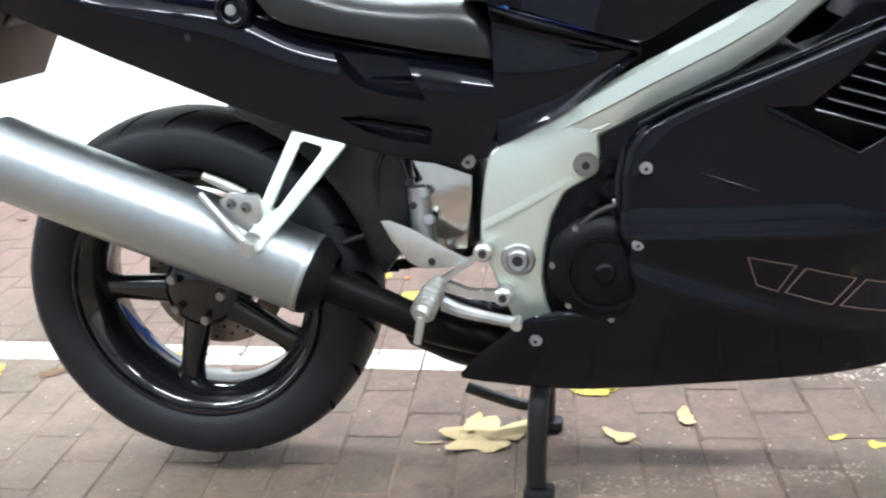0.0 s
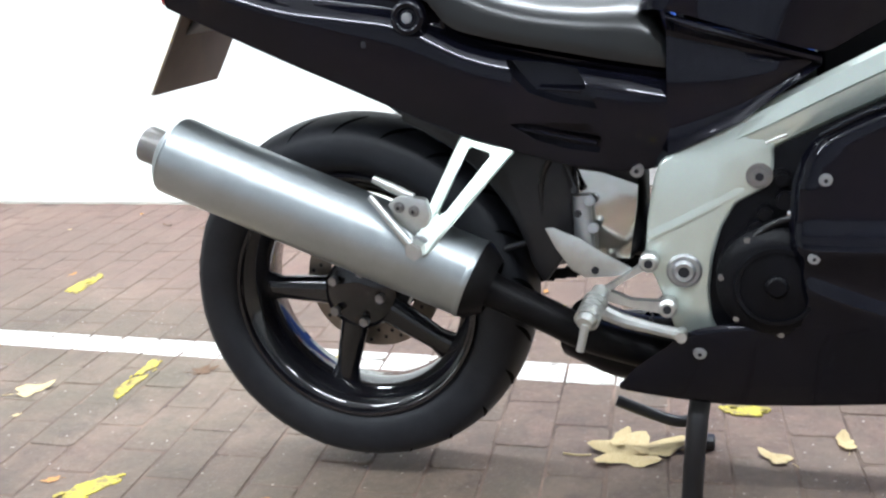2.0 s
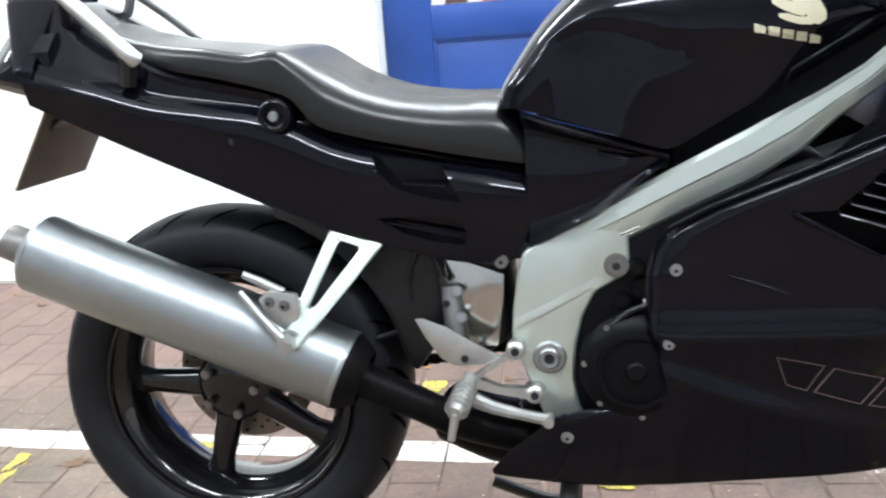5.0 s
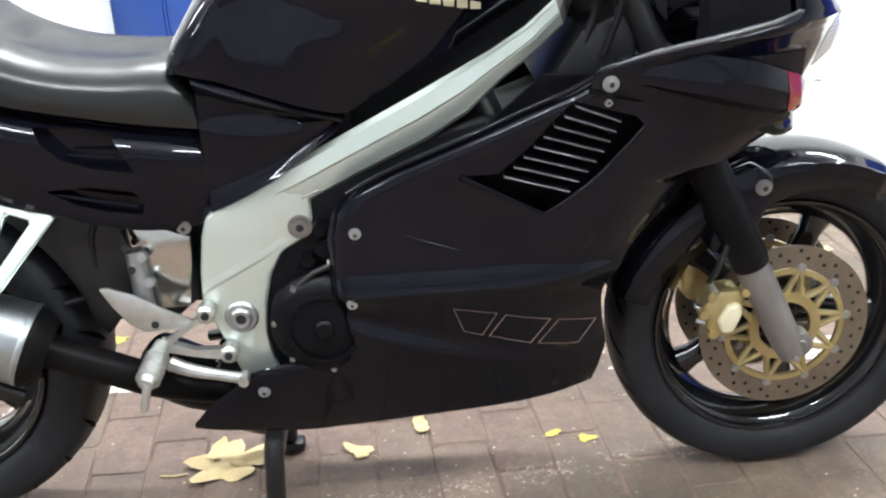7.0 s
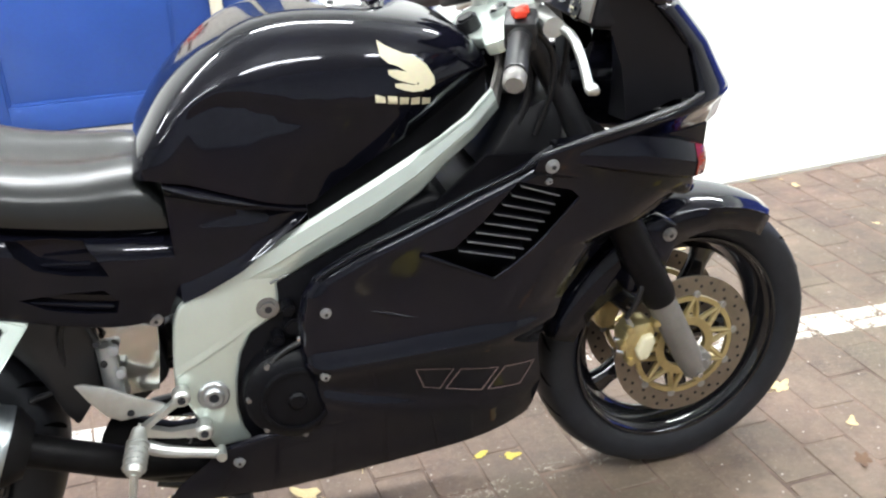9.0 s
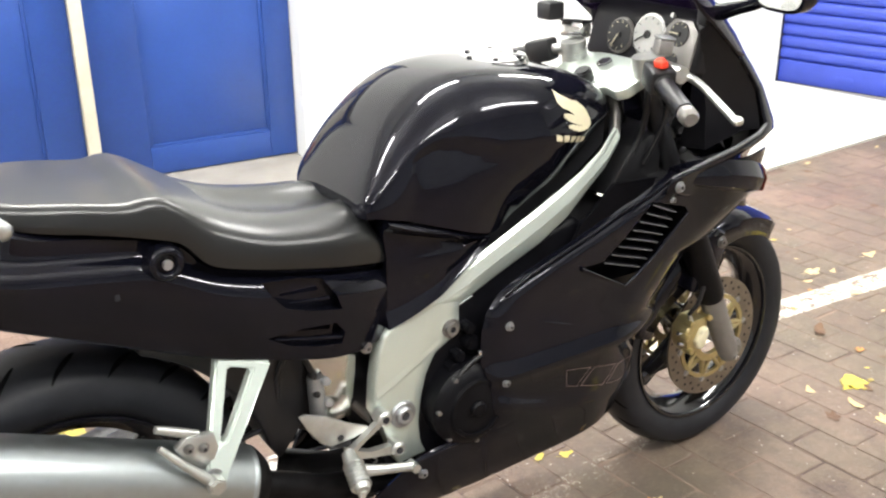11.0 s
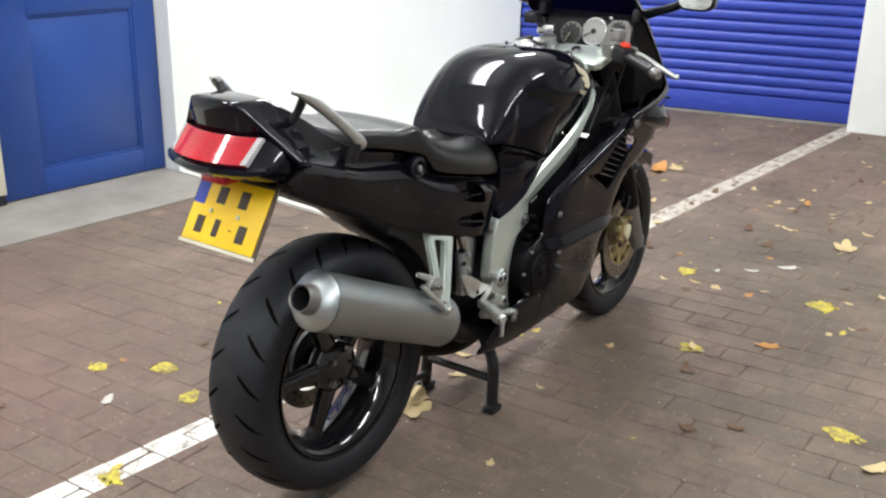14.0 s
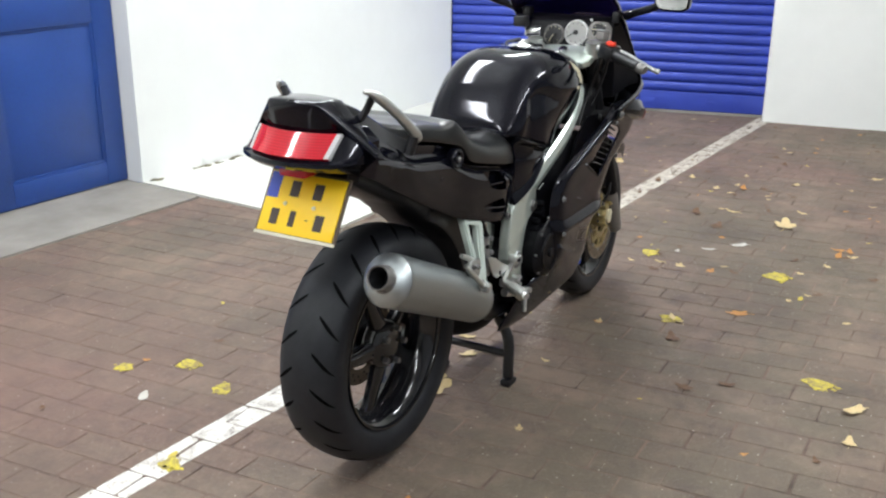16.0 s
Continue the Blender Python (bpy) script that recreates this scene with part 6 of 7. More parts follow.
# ---------------------------------------------------------------- forks, yokes and handlebars
F_DIR = Vector((-0.423, 0, 0.906))
for side in (-1, 1):
    y = side * 0.090
    a0 = Vector((1.467, y, 0.272))
    leg = tube_bm([a0, a0 + F_DIR * 0.03, a0 + F_DIR * 0.05, a0 + F_DIR * 0.20], [0.021, 0.025, 0.026, 0.027], 20)
    fk = bpart("fork_leg", leg, M_FORK, "grey cast fork leg", 50)
    bpart("stanchion_cover", tube_bm([a0 + F_DIR * 0.185, a0 + F_DIR * 0.20, a0 + F_DIR * 0.40], [0.029, 0.032, 0.031], 20), M_ENGINE, "", 50, fk)
    bpart("stanchion", tube_bm([a0 + F_DIR * 0.40, a0 + F_DIR * 0.76], 0.021, 18), M_SATIN, "", 50, fk)
    bpart("fork_cap", disc_bm(a0 + F_DIR * 0.775, F_DIR, 0.019, 0.03, 6, 0.003), M_ALU, "", 30, fk)
    bpart("axle_clamp", lathe_bm([(0.0, -0.108), (0.010, -0.108), (0.012, -0.104), (0.021, -0.102), (0.024, -0.096), (0.024, -0.074), (0.0, -0.074)], (FA[0], 0, FA[2]), "y", 24) if side < 0 else lathe_bm([(0.0, 0.108), (0.021, 0.102), (0.024, 0.074), (0.0, 0.074)], (FA[0], 0, FA[2]), "y", 24), M_FORK, "", 40, fk)
    bpart("pinch_bolt", disc_bm((1.465, side * 0.108, 0.276), (0, side, 0), 0.006, 0.018, 10, 0.001), M_CHROME, "", 30, fk)
    # caliper behind the leg
    cx, cz = 1.344, 0.355
    cal = prism_bm([(cx - 0.028, cz + 0.018), (cx - 0.004, cz + 0.042), (cx + 0.028, cz + 0.044), (cx + 0.040, cz + 0.026), (cx + 0.030, cz - 0.010), (cx + 0.014, cz - 0.038), (cx - 0.008, cz - 0.042), (cx - 0.024, cz - 0.022)], side * 0.044, side * 0.096, 0.008, 2)
    cp = bpart("brake_caliper", cal, M_GOLD, "gold finished brake caliper", 40)
    bpart("caliper_cover", prism_bm([(cx - 0.008, cz - 0.006), (cx + 0.006, cz + 0.020), (cx + 0.026, cz + 0.024), (cx + 0.030, cz + 0.006), (cx + 0.016, cz - 0.026), (cx - 0.002, cz - 0.026)], side * 0.094, side * 0.110, 0.005, 3), M_BADGE, "", 40, cp)
    for x, z in ((cx - 0.018, cz + 0.036), (cx + 0.036, cz + 0.040), (cx - 0.030, cz + 0.006), (cx - 0.014, cz - 0.030)):
        bpart("caliper_bolt", disc_bm((x, side * 0.092, z), (0, side, 0), 0.008, 0.024, 10, 0.002), M_GOLD, "", 30, cp)
    bpart("bleed_nipple", tube_bm([(cx - 0.010, side * 0.088, cz + 0.038), (cx - 0.022, side * 0.092, cz + 0.062)], [0.006, 0.004], 8), M_STEEL, "", 40, cp)
    bpart("pad_pin", tube_bm([(cx - 0.040, side * 0.080, cz + 0.014), (cx - 0.016, side * 0.086, cz + 0.004)], 0.005, 8), M_CHROME, "", 40, cp)
    bpart("pad_pin", tube_bm([(cx - 0.036, side * 0.080, cz - 0.012), (cx - 0.012, side * 0.086, cz - 0.020)], 0.005, 8), M_CHROME, "", 40, cp)
    bpart("caliper_hose", tube_bm(smooth_line([(cx - 0.022, side * 0.092, cz + 0.060), (cx - 0.010, side * 0.108, cz + 0.10), (cx + 0.01, side * 0.102, cz + 0.17), (1.34, side * 0.09, 0.60)], 5), 0.005, 8), M_SATIN, "", 60, cp)
bpart("front_axle", tube_bm([(FA[0], -0.106, FA[2]), (FA[0], 0.106, FA[2])], 0.011, 14), M_ALU, "steel front axle")
yoke = prism_bm([(1.072, -0.092), (1.088, -0.108), (1.140, -0.114), (1.168, -0.095), (1.178, -0.045), (1.178, 0.045), (1.168, 0.095), (1.140, 0.114), (1.088, 0.108), (1.072, 0.092), (1.080, 0.055), (1.066, 0.030), (1.066, -0.030), (1.080, -0.055)], -0.011, 0.011, 0.004, 2)
bmesh.ops.transform(yoke, matrix=pose(0, 0, 0.952, 90, 0, 0), verts=yoke.verts)
bmesh.ops.rotate(yoke, cent=(1.12, 0, 0.952), matrix=Matrix.Rotation(radians(-24), 3, "Y"), verts=yoke.verts)
top_yoke = bpart("top_yoke", yoke, M_FRAME, "silver cast top yoke", 40)
bpart("steering_nut", disc_bm((1.129, 0, 0.972), (-0.41, 0, 0.91), 0.017, 0.018, 6, 0.003), M_CHROME, "", 30, top_yoke)
bpart("ignition_lock", disc_bm((1.076, 0, 0.956), (-0.41, 0, 0.91), 0.018, 0.03, 20, 0.004), M_SATIN, "black ignition lock", 30, top_yoke)
for side in (-1, 1):
    c0, c1 = Vector((1.128, side * 0.118, 0.990)), Vector((1.0556, side * 0.2853, 0.9452))
    d = (c1 - c0).normalized()
    bpart("bar_clamp", tube_bm([(1.142, side * 0.104, 0.955), (1.134, side * 0.104, 1.004)], 0.026, 18), M_ALU, "", 40)
    hb = bpart("handlebar", tube_bm([c0, c1], 0.011, 12), M_ALU, "clip on handlebar with rubber grip", 50)
    prof = [0.0165] + [0.0172, 0.0160] * 9 + [0.0190, 0.0185]
    g0 = c0.lerp(c1, 0.42)
    bpart("grip", tube_bm([c1.lerp(g0, k / (len(prof) - 1)) for k in range(len(prof))], prof, 16), M_SATIN, "ribbed black rubber grip", 40, hb)
    bpart("bar_end", tube_bm([c1 - d * 0.002, c1 + d * 0.006, c1 + d * 0.024, c1 + d * 0.030], [0.013, 0.0165, 0.0165, 0.012], 18), M_FORK, "dull alloy bar end weight", 40, hb)
    sw = box_bm(-0.024, 0.024, -0.028, 0.028, -0.022, 0.024, 0.007)
    bmesh.ops.transform(sw, matrix=Matrix.Translation(c0.lerp(c1, 0.30)) @ d.to_track_quat("Y", "Z").to_matrix().to_4x4(), verts=sw.verts)
    pod2 = bpart("switch_pod", sw, M_SATIN, "black switch housing", 40, hb)
    if side < 0:
        bpart("kill_switch", disc_bm(c0.lerp(c1, 0.30) + Vector((0.002, 0, 0.028)), (-0.3, 0, 1), 0.011, 0.012, 12, 0.002), M_SWITCH, "red engine stop switch", 30, hb)
        bpart("kill_rocker", box_bm(1.090, 1.108, -0.192, -0.170, 0.998, 1.010, 0.003), M_SWITCH, "", 30, hb)
    l0, l1 = c0.lerp(c1, 0.22) + Vector((0.040, 0, 0.0)), c1 + Vector((0.102, side * 0.030, -0.026))
    lev = tube_bm(smooth_line([l0, l0.lerp(l1, 0.25) + Vector((0.018, 0, 0.004)), l0.lerp(l1, 0.6) + Vector((0.012, 0, 0.0)), l1 + Vector((-0.006, 0, 0)), l1], 4), [0.011] * 3 + [0.0075] * 10 + [0.0065] * 2 + [0.009, 0.010], 10)
    bpart("hand_lever", lev, M_ALU, "alloy hand lever with ball end", 60, hb)
    bpart("master_cylinder", tube_bm([l0 + Vector((0.002, side * -0.035, 0.004)), l0 + Vector((-0.002, side * 0.03, -0.002))], 0.016, 14), M_ALU, "", 40, hb)
    res = l0 + Vector((0.006, side * -0.030, 0.044))
    k2 = 0.68 if side < 0 else 1.0
    rb = box_bm(-0.022 * k2, 0.022 * k2, -0.026 * k2, 0.026 * k2, -0.018, 0.012, 0.006)
    bmesh.ops.transform(rb, matrix=Matrix.Translation(res) @ pose(0, 0, 0, 0, 8, side * 22), verts=rb.verts)
    rs = bpart("fluid_reservoir", rb, M_FORK if side < 0 else M_CHROME, "square brake fluid reservoir", 40, hb)
    rl = box_bm(-0.023 * k2, 0.023 * k2, -0.027 * k2, 0.027 * k2, 0.011, 0.017, 0.003)
    bmesh.ops.transform(rl, matrix=Matrix.Translation(res) @ pose(0, 0, 0, 0, 8, side * 22), verts=rl.verts)
    bpart("reservoir_lid", rl, M_SATIN if side > 0 else M_STEEL, "", 40, hb)
    bpart("brake_line", tube_bm(smooth_line([l0 + Vector((0.01, 0, -0.01)), (1.190, side * 0.14, 0.95), (1.195, side * 0.10, 0.85), (1.23, side * 0.07, 0.75)], 5), 0.005, 8), M_SATIN, "", 60, hb)
bpart("throttle_cable", tube_bm(smooth_line([(1.10, -0.15, 0.985), (1.13, -0.12, 0.92), (1.14, -0.10, 0.86), (1.12, -0.09, 0.80)], 5), 0.007, 8), M_SATIN, "black throttle cable", 60)
bpart("throttle_cable", tube_bm(smooth_line([(1.12, -0.16, 0.985), (1.165, -0.14, 0.93), (1.17, -0.12, 0.86), (1.15, -0.10, 0.79)], 5), 0.005, 8), M_SATIN, "black throttle cable", 60)
bpart("clock", box_bm(1.085, 1.125, 0.120, 0.165, 1.045, 1.080, 0.006), M_SATIN, "small square black clock on the bar")
bpart("steering_head", tube_bm([(1.185, 0, 0.78), (1.12, 0, 0.945)], 0.045, 18), M_SATIN, "black steering head")
bpart("lower_yoke", box_bm(1.16, 1.30, -0.135, 0.135, 0.735, 0.765, 0.01), M_SATIN, "black lower yoke")
bpart("radiator_shroud", prism_bm([(1.12, 0.83), (1.20, 0.86), (1.20, 0.72), (1.06, 0.74)], -0.13, 0.13, 0.008), M_SATIN, "black panel behind the forks")

# front mudguard
rows = []
for k in range(25):
    a = radians(60 + (162 - 60) * k / 24)
    R0 = 0.311 + (0.004 * math.cos(4 * a))
    wdt = 0.070 * (1 - 0.22 * max(0, (radians(86) - a) / radians(26)) ** 2)
    drop = 0.020 + 0.034 * math.exp(-((math.degrees(a) - 122) / 26) ** 2)
    rows.append([(FA[0] + (R0 - dr) * math.cos(a), wy * wdt, FA[2] + (R0 - dr) * math.sin(a)) for wy, dr in ((-1.0, drop + 0.03), (-1.0, drop * 0.6), (-0.93, 0.012), (-0.75, 0.004), (-0.4, 0.0), (0, -0.002), (0.4, 0.0), (0.75, 0.004), (0.93, 0.012), (1.0, drop * 0.6), (1.0, drop + 0.03))])
mg = bpart("front_mudguard", loft_bm(rows, False, False), M_BLACK, "glossy black front mudguard", 50)
solid(mg, 0.004, 1)
for side in (-1, 1):
    bpart("mudguard_stay", prism_bm([(1.318, 0.470), (1.352, 0.452), (1.392, 0.500), (1.420, 0.560), (1.412, 0.590), (1.385, 0.606), (1.340, 0.590)], side * 0.066, side * 0.098, 0.008, 3), M_BLACK, "", 40, mg)
    bolt(1.398, side * 0.099, 0.570, 0.009, side, mg)

# the front end stands turned a little to the left
STEERED = {"front_wheel", "fork_leg", "brake_caliper", "front_axle", "front_mudguard", "top_yoke", "bar_clamp", "handlebar", "throttle_cable", "clock", "lower_yoke"}
head_c = Vector((1.15, 0, 0.87))
turn_left = Matrix.Translation(head_c) @ Matrix.Rotation(radians(2.0), 4, F_DIR) @ Matrix.Translation(-head_c)
for ob in bike.children:
    if ob.name.split(".")[0] in STEERED:
        ob.matrix_local = turn_left @ ob.matrix_local

# ---------------------------------------------------------------- centre stand
stand = bpart("centre_stand", tube_bm(smooth_line([(0.600, -0.055, 0.290), (0.606, -0.082, 0.21), (0.600, -0.114, 0.15), (0.592, -0.120, 0.03)], 4), [0.018] * 5 + [0.017] * 8, 12), M_SATIN, "black steel centre stand folded down", 50)
bpart("stand_leg", tube_bm(smooth_line([(0.600, 0.055, 0.290), (0.606, 0.082, 0.21), (0.600, 0.114, 0.15), (0.592, 0.120, 0.03)], 4), 0.017, 12), M_SATIN, "", 50, stand)
bpart("stand_bar", tube_bm([(0.595, -0.117, 0.105), (0.595, 0.117, 0.105)], 0.012, 10), M_SATIN, "", 50, stand)
for y in (-0.120, 0.120):
    bpart("stand_foot", box_bm(0.570, 0.622, y - 0.018, y + 0.018, 0.002, 0.024, 0.007), M_SATIN, "", 40, stand)
bpart("stand_tread", tube_bm(smooth_line([(0.592, 0.112, 0.062), (0.555, 0.118, 0.052), (0.50, 0.122, 0.066), (0.445, 0.124, 0.086)], 4), 0.011, 10), M_SATIN, "", 50, stand)
bpart("side_stand", tube_bm([(0.70, 0.16, 0.26), (0.46, 0.175, 0.235)], 0.011, 10), M_SATIN, "folded side stand")

# ---------------------------------------------------------------- fallen leaves and litter
LEAF_TONES = {
    "pale": leaf_material("dry_pale_leaf", (0.52, 0.38, 0.17), (0.68, 0.55, 0.30)),
    "yellow": leaf_material("yellow_leaf", (0.50, 0.38, 0.05), (0.66, 0.54, 0.10)),
    "orange": leaf_material("orange_leaf", (0.42, 0.17, 0.04), (0.58, 0.30, 0.08)),
    "brown": leaf_material("brown_leaf", (0.09, 0.045, 0.02), (0.17, 0.09, 0.04)),
    "white": surface("white_fleck", (0.58, 0.56, 0.50), 0.7, vary=0.05),
}
LEAF_WORDS = {"pale": "dry pale yellow maple leaf lying on paving", "yellow": "bright yellow fallen leaf lying on paving", "orange": "curled orange brown leaf lying on paving", "brown": "small dark brown leaf lying on paving", "white": "small white fleck lying on paving"}


def leaf_mesh(seed, lobes, curl):
    r2 = random.Random(seed)
    bm = bmesh.new()
    n = 30
    rings = []
    for ring in (0.33, 0.68, 1.0):
        lp = []
        for k in range(n):
            a = 2 * math.pi * k / n
            lobe = 0.62 + 0.38 * abs(math.cos(lobes * a / 2)) ** 1.3
            r = ring * 0.5 * lobe * (1 + 0.10 * math.sin(7 * a + seed) * (ring == 1.0)) * (1.25 if abs(math.atan2(math.sin(a), math.cos(a))) < 0.6 else 1.0)
            x, y = r * math.cos(a), r * 0.82 * math.sin(a)
            z = curl * (0.55 * (x * x) * 2 + 0.9 * max(0, y) ** 1.5 + 0.06 * math.sin(5 * a + seed) * ring) + 0.01
            lp.append(bm.verts.new((x, y, max(0.003, z))))
        rings.append(lp)
    c = bm.verts.new((0, 0, 0.004))
    for k in range(n):
        bm.faces.new((c, rings[0][k], rings[0][(k + 1) % n]))
        for a, b2 in ((0, 1), (1, 2)):
            bm.faces.new((rings[a][k], rings[b2][k], rings[b2][(k + 1) % n], rings[a][(k + 1) % n]))
    tube_bm([(-0.45, 0, 0.012), (-0.6, 0.03, 0.008), (-0.75, 0.10, 0.010)], 0.012, 5, bm)
    return bm


leaf_shapes = {}
for tone in LEAF_TONES:
    for s in range(3):
        leaf_shapes[tone, s] = mesh_of("leaf", leaf_mesh(s * 7 + 1, (5, 3, 2)[s], {"yellow": 0.10, "white": 0.15}.get(tone, 0.26) * (0.7 + 0.4 * s)), LEAF_TONES[tone], 60)


def leaf(x, y, size, tone, shape, turn, tip=0.0):
    o = new("scrap" if tone == "white" else "leaf", leaf_shapes[tone, shape])
    o.matrix_world = pose(x, y, 0.001, tip, 0, turn) @ Matrix.Diagonal((size, size, size, 1))
    tagged(o, LEAF_WORDS[tone], "paper scrap" if tone == "white" else "leaf", "" if tone == "white" else "fallen leaves")
    return o


# big curled leaf by the stand, and the others that lie round it
leaf(0.470, 0.095, 0.165, "pale", 0, 20)
leaf(0.520, 0.105, 0.070, "pale", 1, 200)
leaf(0.445, 0.135, 0.060, "pale", 2, 80)
for x, y, size, tone, shape, turn in (
        (-0.947, 0.179, 0.085, "pale", 1, 40), (-0.128, -0.197, 0.045, "orange", 1, 10), (0.727, 0.110, 0.060, "pale", 1, 150), (0.844, 0.184, 0.055, "pale", 2, 100),
        (-0.581, 0.345, 0.06, "brown", 0, 30),
        (2.747, -0.437, 0.135, "pale", 0, 10), (1.378, -0.385, 0.060, "pale", 2, 60), (1.561, -0.558, 0.075, "orange", 0, 120),
        (3.383, 0.759, 0.150, "orange", 2, 15), (3.47, 0.70, 0.11, "pale", 0, 40), (-0.071, 0.796, 0.050, "white", 2, 35),
        (0.996, -1.067, 0.075, "pale", 2, 150), (0.367, -0.264, 0.032, "pale", 0, 20), (0.816, -0.132, 0.030, "pale", 1, 80), (1.220, -0.149, 0.032, "pale", 0, 10),
        # the three white ones stand for dashes of worn white paint
        (2.340, -0.339, 0.075, "white", 2, 140), (2.215, -0.240, 0.050, "white", 2, 120), (2.123, -0.129, 0.030, "white", 1, 0), (0.789, -1.092, 0.050, "pale", 1, 10), (1.944, -0.205, 0.045, "pale", 0, 60),
        (1.216, -0.425, 0.065, "brown", 1, 30), (0.875, -0.586, 0.055, "brown", 0, 80), (0.964, -0.694, 0.045, "brown", 2, 110), (2.261, -0.729, 0.04, "pale", 0, 40),
        (3.360, 0.213, 0.05, "pale", 1, 20), (3.276, -0.093, 0.06, "orange", 2, 20), (3.908, -0.155, 0.05, "brown", 2, 20), (2.718, -0.019, 0.07, "brown", 2, 20), (2.986, -0.465, 0.05, "pale", 1, 70), (2.545, 0.526, 0.06, "pale", 0, 0), (2.834, 0.519, 0.05, "pale", 1, 0),
        (1.162, 0.108, 0.035, "yellow", 1, 0), (1.10, 0.13, 0.03, "yellow", 2, 30), (1.941, -0.199, 0.04, "pale", 1, 0), (2.560, -0.169, 0.07, "brown", 1, 0), (2.828, -0.171, 0.06, "pale", 2, 90), (3.213, 0.035, 0.05, "pale", 0, 0), (1.211, -0.151, 0.03, "orange", 1, 90)):
    leaf(x, y, size, tone, shape, turn)


# smaller litter drifted over the far end of the bay
drift = random.Random(41)
for k in range(46):
    tone = drift.choice(("brown", "brown", "brown", "pale", "pale", "orange"))
    leaf(drift.uniform(1.75, 4.1), -1.35 + 1.7 * drift.random() ** 0.8, drift.uniform(0.022, 0.058), tone, drift.randrange(3), drift.uniform(0, 360))


# remains of yellow paint on the pavers
def marking_material():
    m, t, p = nodes_of("yellow_marking")
    n = noise_node(t, 75, 7, 0.8, "World")
    wide = noise_node(t, 16, 4, 0.7, "World")
    r = ramp_node(t, calc(t, "ADD", calc(t, "MULTIPLY", n.outputs["Fac"], 0.6), calc(t, "MULTIPLY", wide.outputs["Fac"], 0.4)), [(0.43, (0.26, 0.20, 0.09)), (0.55, (0.64, 0.53, 0.06))])
    t.links.new(r.outputs["Color"], p.inputs["Base Color"])
    p.inputs["Roughness"].default_value = 0.8
    bump_to(t, p, n.outputs["Fac"], 0.4, 0.002)
    return m


M_MARK = marking_material()


def paint_mark(x, y, long, wide, turn, seed):
    r2 = random.Random(seed)
    bm = bmesh.new()
    for k in range(5):
        cx, cy = (0, 0) if k == 0 else (r2.uniform(-0.62, 0.62) * long, r2.uniform(-0.55, 0.55) * wide)
        big = 1.0 if k == 0 else r2.uniform(0.08, 0.22)
        rim = []
        for q in range(26):
            a = 2 * math.pi * q / 26
            f = big * (0.36 + 0.14 * r2.random() + 0.06 * math.sin(3 * a + seed))
            rim.append((cx + long * f * math.copysign(abs(math.cos(a)) ** 0.7, math.cos(a)), cy + wide * f * math.copysign(abs(math.sin(a)) ** 0.7, math.sin(a))))
        top = [bm.verts.new((px, py, 0.0030)) for px, py in rim]
        low = [bm.verts.new((px * 1.02, py * 1.02, 0.0012)) for px, py in rim]
        bm.faces.new(top)
        for q in range(26):
            bm.faces.new((low[q], low[(q + 1) % 26], top[(q + 1) % 26], top[q]))
    ob = part("paint_mark", bm, M_MARK, None, "faded yellow paint mark worn thin on paving", None, "paint mark", "yellow paint marks")
    ob.matrix_world = pose(x, y, 0, 0, 0, turn)
    return ob


for k, (x, y, long, wide, turn) in enumerate((
        (-0.495, -0.203, 0.125, 0.060, 62), (-0.716, 0.235, 0.15, 0.040, 95), (-0.735, 0.35, 0.10, 0.036, 95), (0.665, 0.301, 0.100, 0.050, 4), (0.169, 0.846, 0.075, 0.085, 20), (0.04, 1.003, 0.060, 0.065, 30), (0.096, 0.630, 0.085, 0.060, 40), (-0.306, 0.440, 0.075, 0.060, 60),
        (2.038, -0.036, 0.085, 0.075, 10), (2.028, -0.579, 0.110, 0.100, 75), (1.375, -0.358, 0.075, 0.080, 30), (1.121, -0.936, 0.105, 0.075, 70), (-1.37, 0.943, 0.20, 0.06, 95))):
    paint_mark(x, y, long, wide, turn, k + 3)
r3 = random.Random(21)
for k in range(520):
    x, y = r3.uniform(-2.6, 5.0), r3.uniform(-3.2, 1.9)
    if abs(y) < 0.25 and -0.4 < x < 1.9:
        continue
    if r3.random() > (1.0 if x > 1.6 and y < 1.4 else 0.28):
        continue
    tone = r3.choice(["pale", "pale", "brown", "brown", "yellow", "orange"])
    leaf(x, y, r3.uniform(0.012, 0.036) if tone != "brown" else r3.uniform(0.018, 0.042), tone, r3.randrange(3), r3.uniform(0, 360))

# ---------------------------------------------------------------- paving, brick by brick
paving = tagged(new("paving"), "red-brown clay pavers with a worn white line", "paving", kind="structure")
BW, BL, GAP, BH = 0.109, 0.200, 0.0030, 0.05
LAY, LEAN = SKEW + radians(4.5), -0.06      # the bond runs askew to the painted line
rnd = random.Random(11)


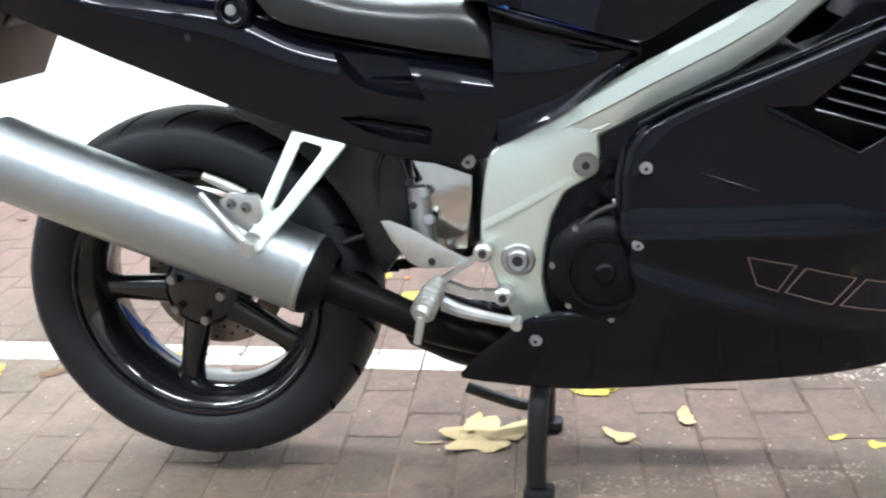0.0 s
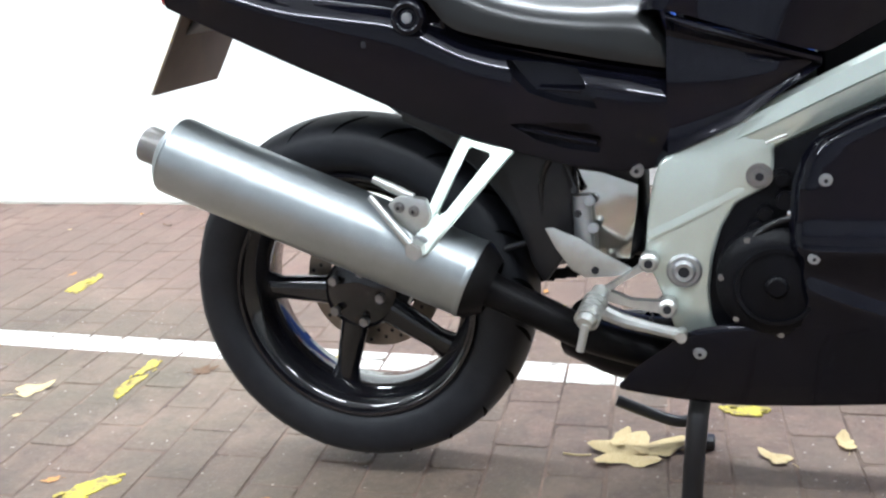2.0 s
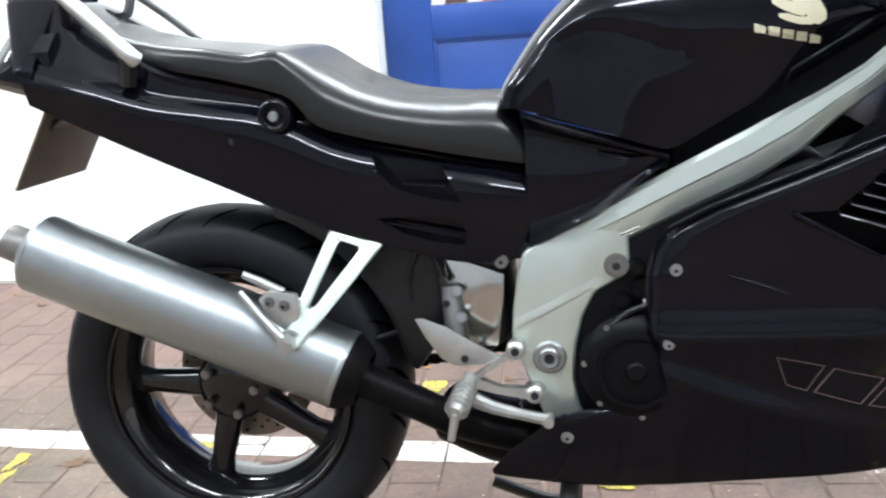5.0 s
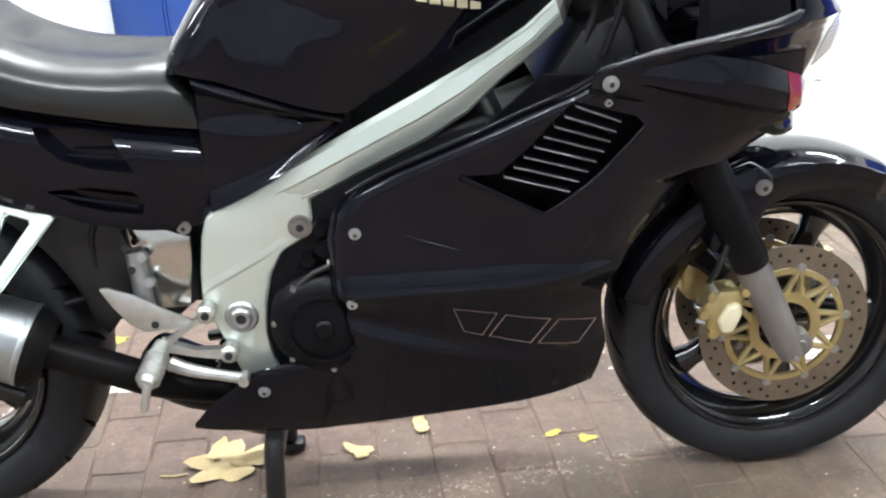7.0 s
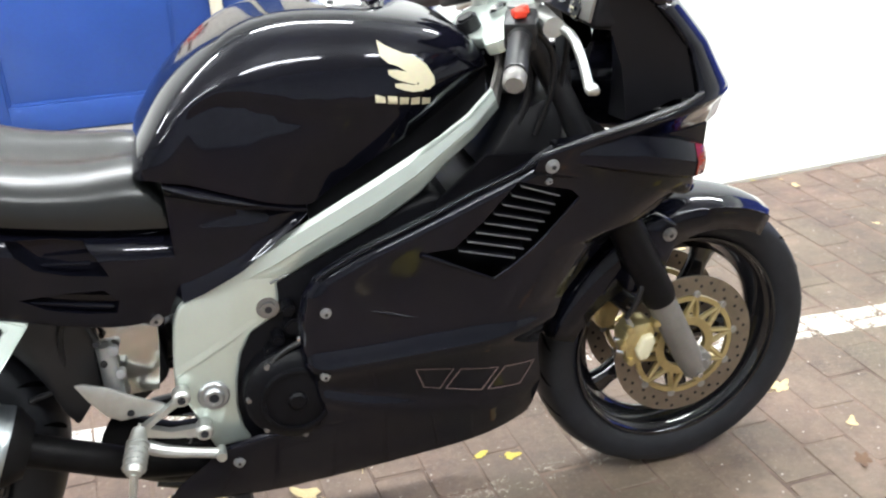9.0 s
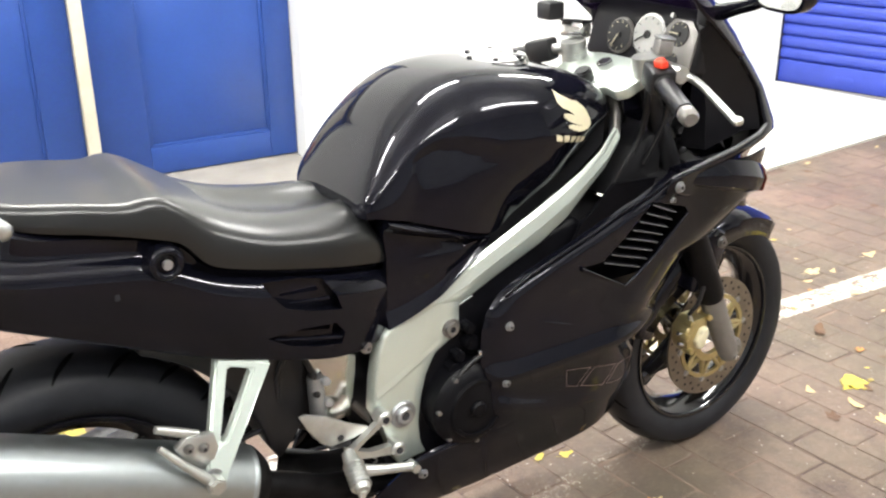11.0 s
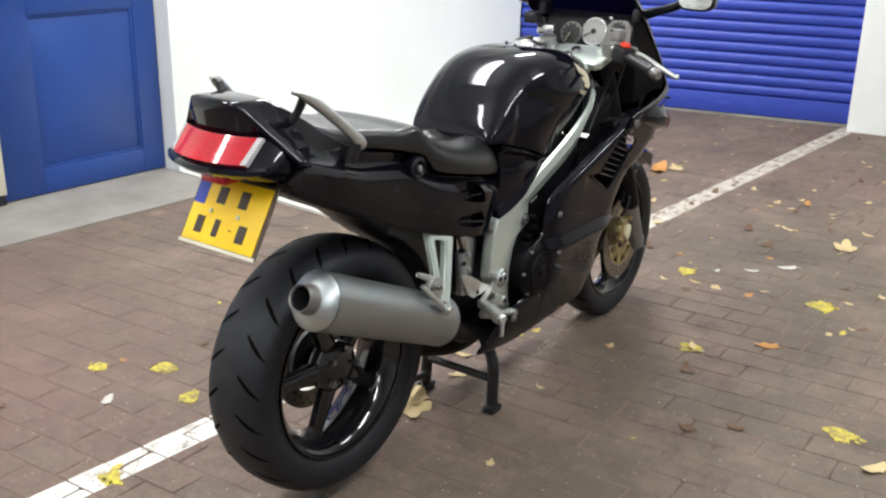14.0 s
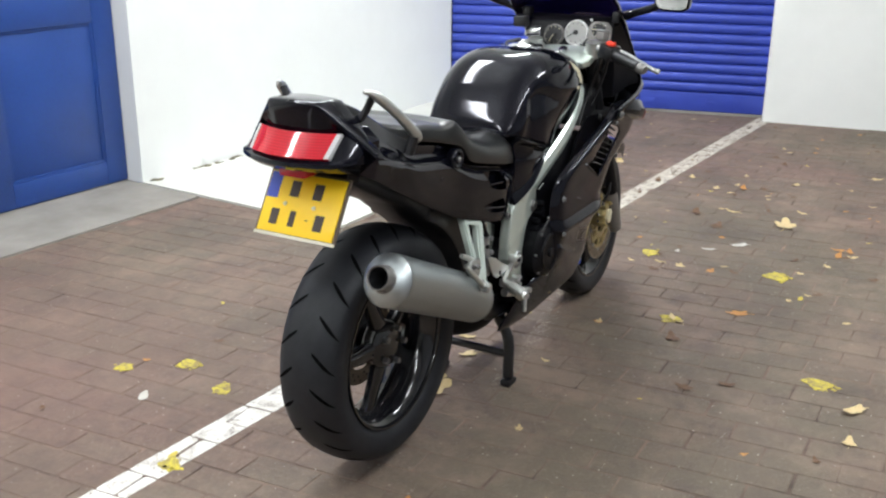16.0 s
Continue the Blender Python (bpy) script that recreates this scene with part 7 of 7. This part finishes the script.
def brick_shape(w, l, h, wear, c=0.0018):
    """A paver with rubbed corners: rings of eight points at its foot, its shoulder and its face."""
    a, b2 = w / 2, l / 2
    q = [wear.uniform(0.003, 0.009) for _ in range(4)]
    line = [(-a + q[0], -b2), (a - q[1], -b2), (a, -b2 + q[1]), (a, b2 - q[2]), (a - q[2], b2), (-a + q[3], b2), (-a, b2 - q[3]), (-a, -b2 + q[0])]
    line = [(x + wear.uniform(-0.0018, 0.0010) * (1 if x > 0 else -1), y + wear.uniform(-0.0022, 0.0010) * (1 if y > 0 else -1)) for x, y in line]
    rim = wear.uniform(0.6, 1.5) * c
    line = [(x + LEAN * y, y) for x, y in line]
    vs = [(x, y, -h) for x, y in line] + [(x, y, -rim) for x, y in line]
    vs += [(x - math.copysign(c * wear.uniform(0.6, 1.8), x), y - math.copysign(c * wear.uniform(0.6, 1.8), y), wear.uniform(-0.0004, 0.0004)) for x, y in line]
    fs = [(r + k, r + (k + 1) % 8, r + 8 + (k + 1) % 8, r + 8 + k) for r in (0, 8) for k in range(8)]
    return vs, fs + [tuple(range(16, 24))]


brick_forms = [brick_shape(BW - GAP, BL - GAP, BH, rnd) for _ in range(14)]
brick_meshes = []
for vs, fs in brick_forms:
    me = bpy.data.meshes.new("brick")
    me.from_pydata(vs, [], fs)
    me.materials.append(M_BRICK)
    brick_meshes.append(me)


def covered(u, v):
    """Under an apron, the threshold or a wall."""
    if u > 1.56 and v > 1.34 + 0.11 * (u - 1.56) and u < 5.0:
        return True
    if u < -0.5 and v > 1.95:
        return True
    return v > 2.25


all_v, all_f = [], []
near = 0
for i in range(-86, 58):
    for j in range(-28, 16):
        q = -0.026 + BL * (j + 0.5) + (0.0 if i % 2 else BL / 2) + rnd.uniform(-0.003, 0.003)
        p = BW * (i + 0.5) + LEAN * q + rnd.uniform(-0.0015, 0.0015)
        x, y = p * math.cos(LAY) - q * math.sin(LAY), p * math.sin(LAY) + q * math.cos(LAY)
        u, v = x * math.cos(SKEW) + y * math.sin(SKEW), -x * math.sin(SKEW) + y * math.cos(SKEW)
        if covered(u, v) or v < -5.1 or u < -8.95 or u > 6.0:
            continue
        z = rnd.uniform(-0.0004, 0.0012)
        turn = math.degrees(LAY) + rnd.uniform(-0.6, 0.6)
        m = pose(x, y, z, rnd.uniform(-0.10, 0.10), rnd.uniform(-0.16, 0.16), turn)
        if -1.15 < u < 1.95 and -0.75 < v < 0.62 and near < 300:
            near += 1
            o = new("brick", brick_meshes[rnd.randrange(14)])
            o.parent = paving
            o.matrix_local = m
        else:
            base = len(all_v)
            vs, fs = brick_forms[rnd.randrange(14)]
            all_v.extend((m @ Vector(q))[:] for q in vs)
            all_f.extend(tuple(base + k for k in f) for f in fs)
me = bpy.data.meshes.new("brick_field")
me.from_pydata(all_v, [], all_f)
me.materials.append(M_BRICK)
o = new("brick_field", me)
o.parent = paving
tagged(o, kind="stuff")
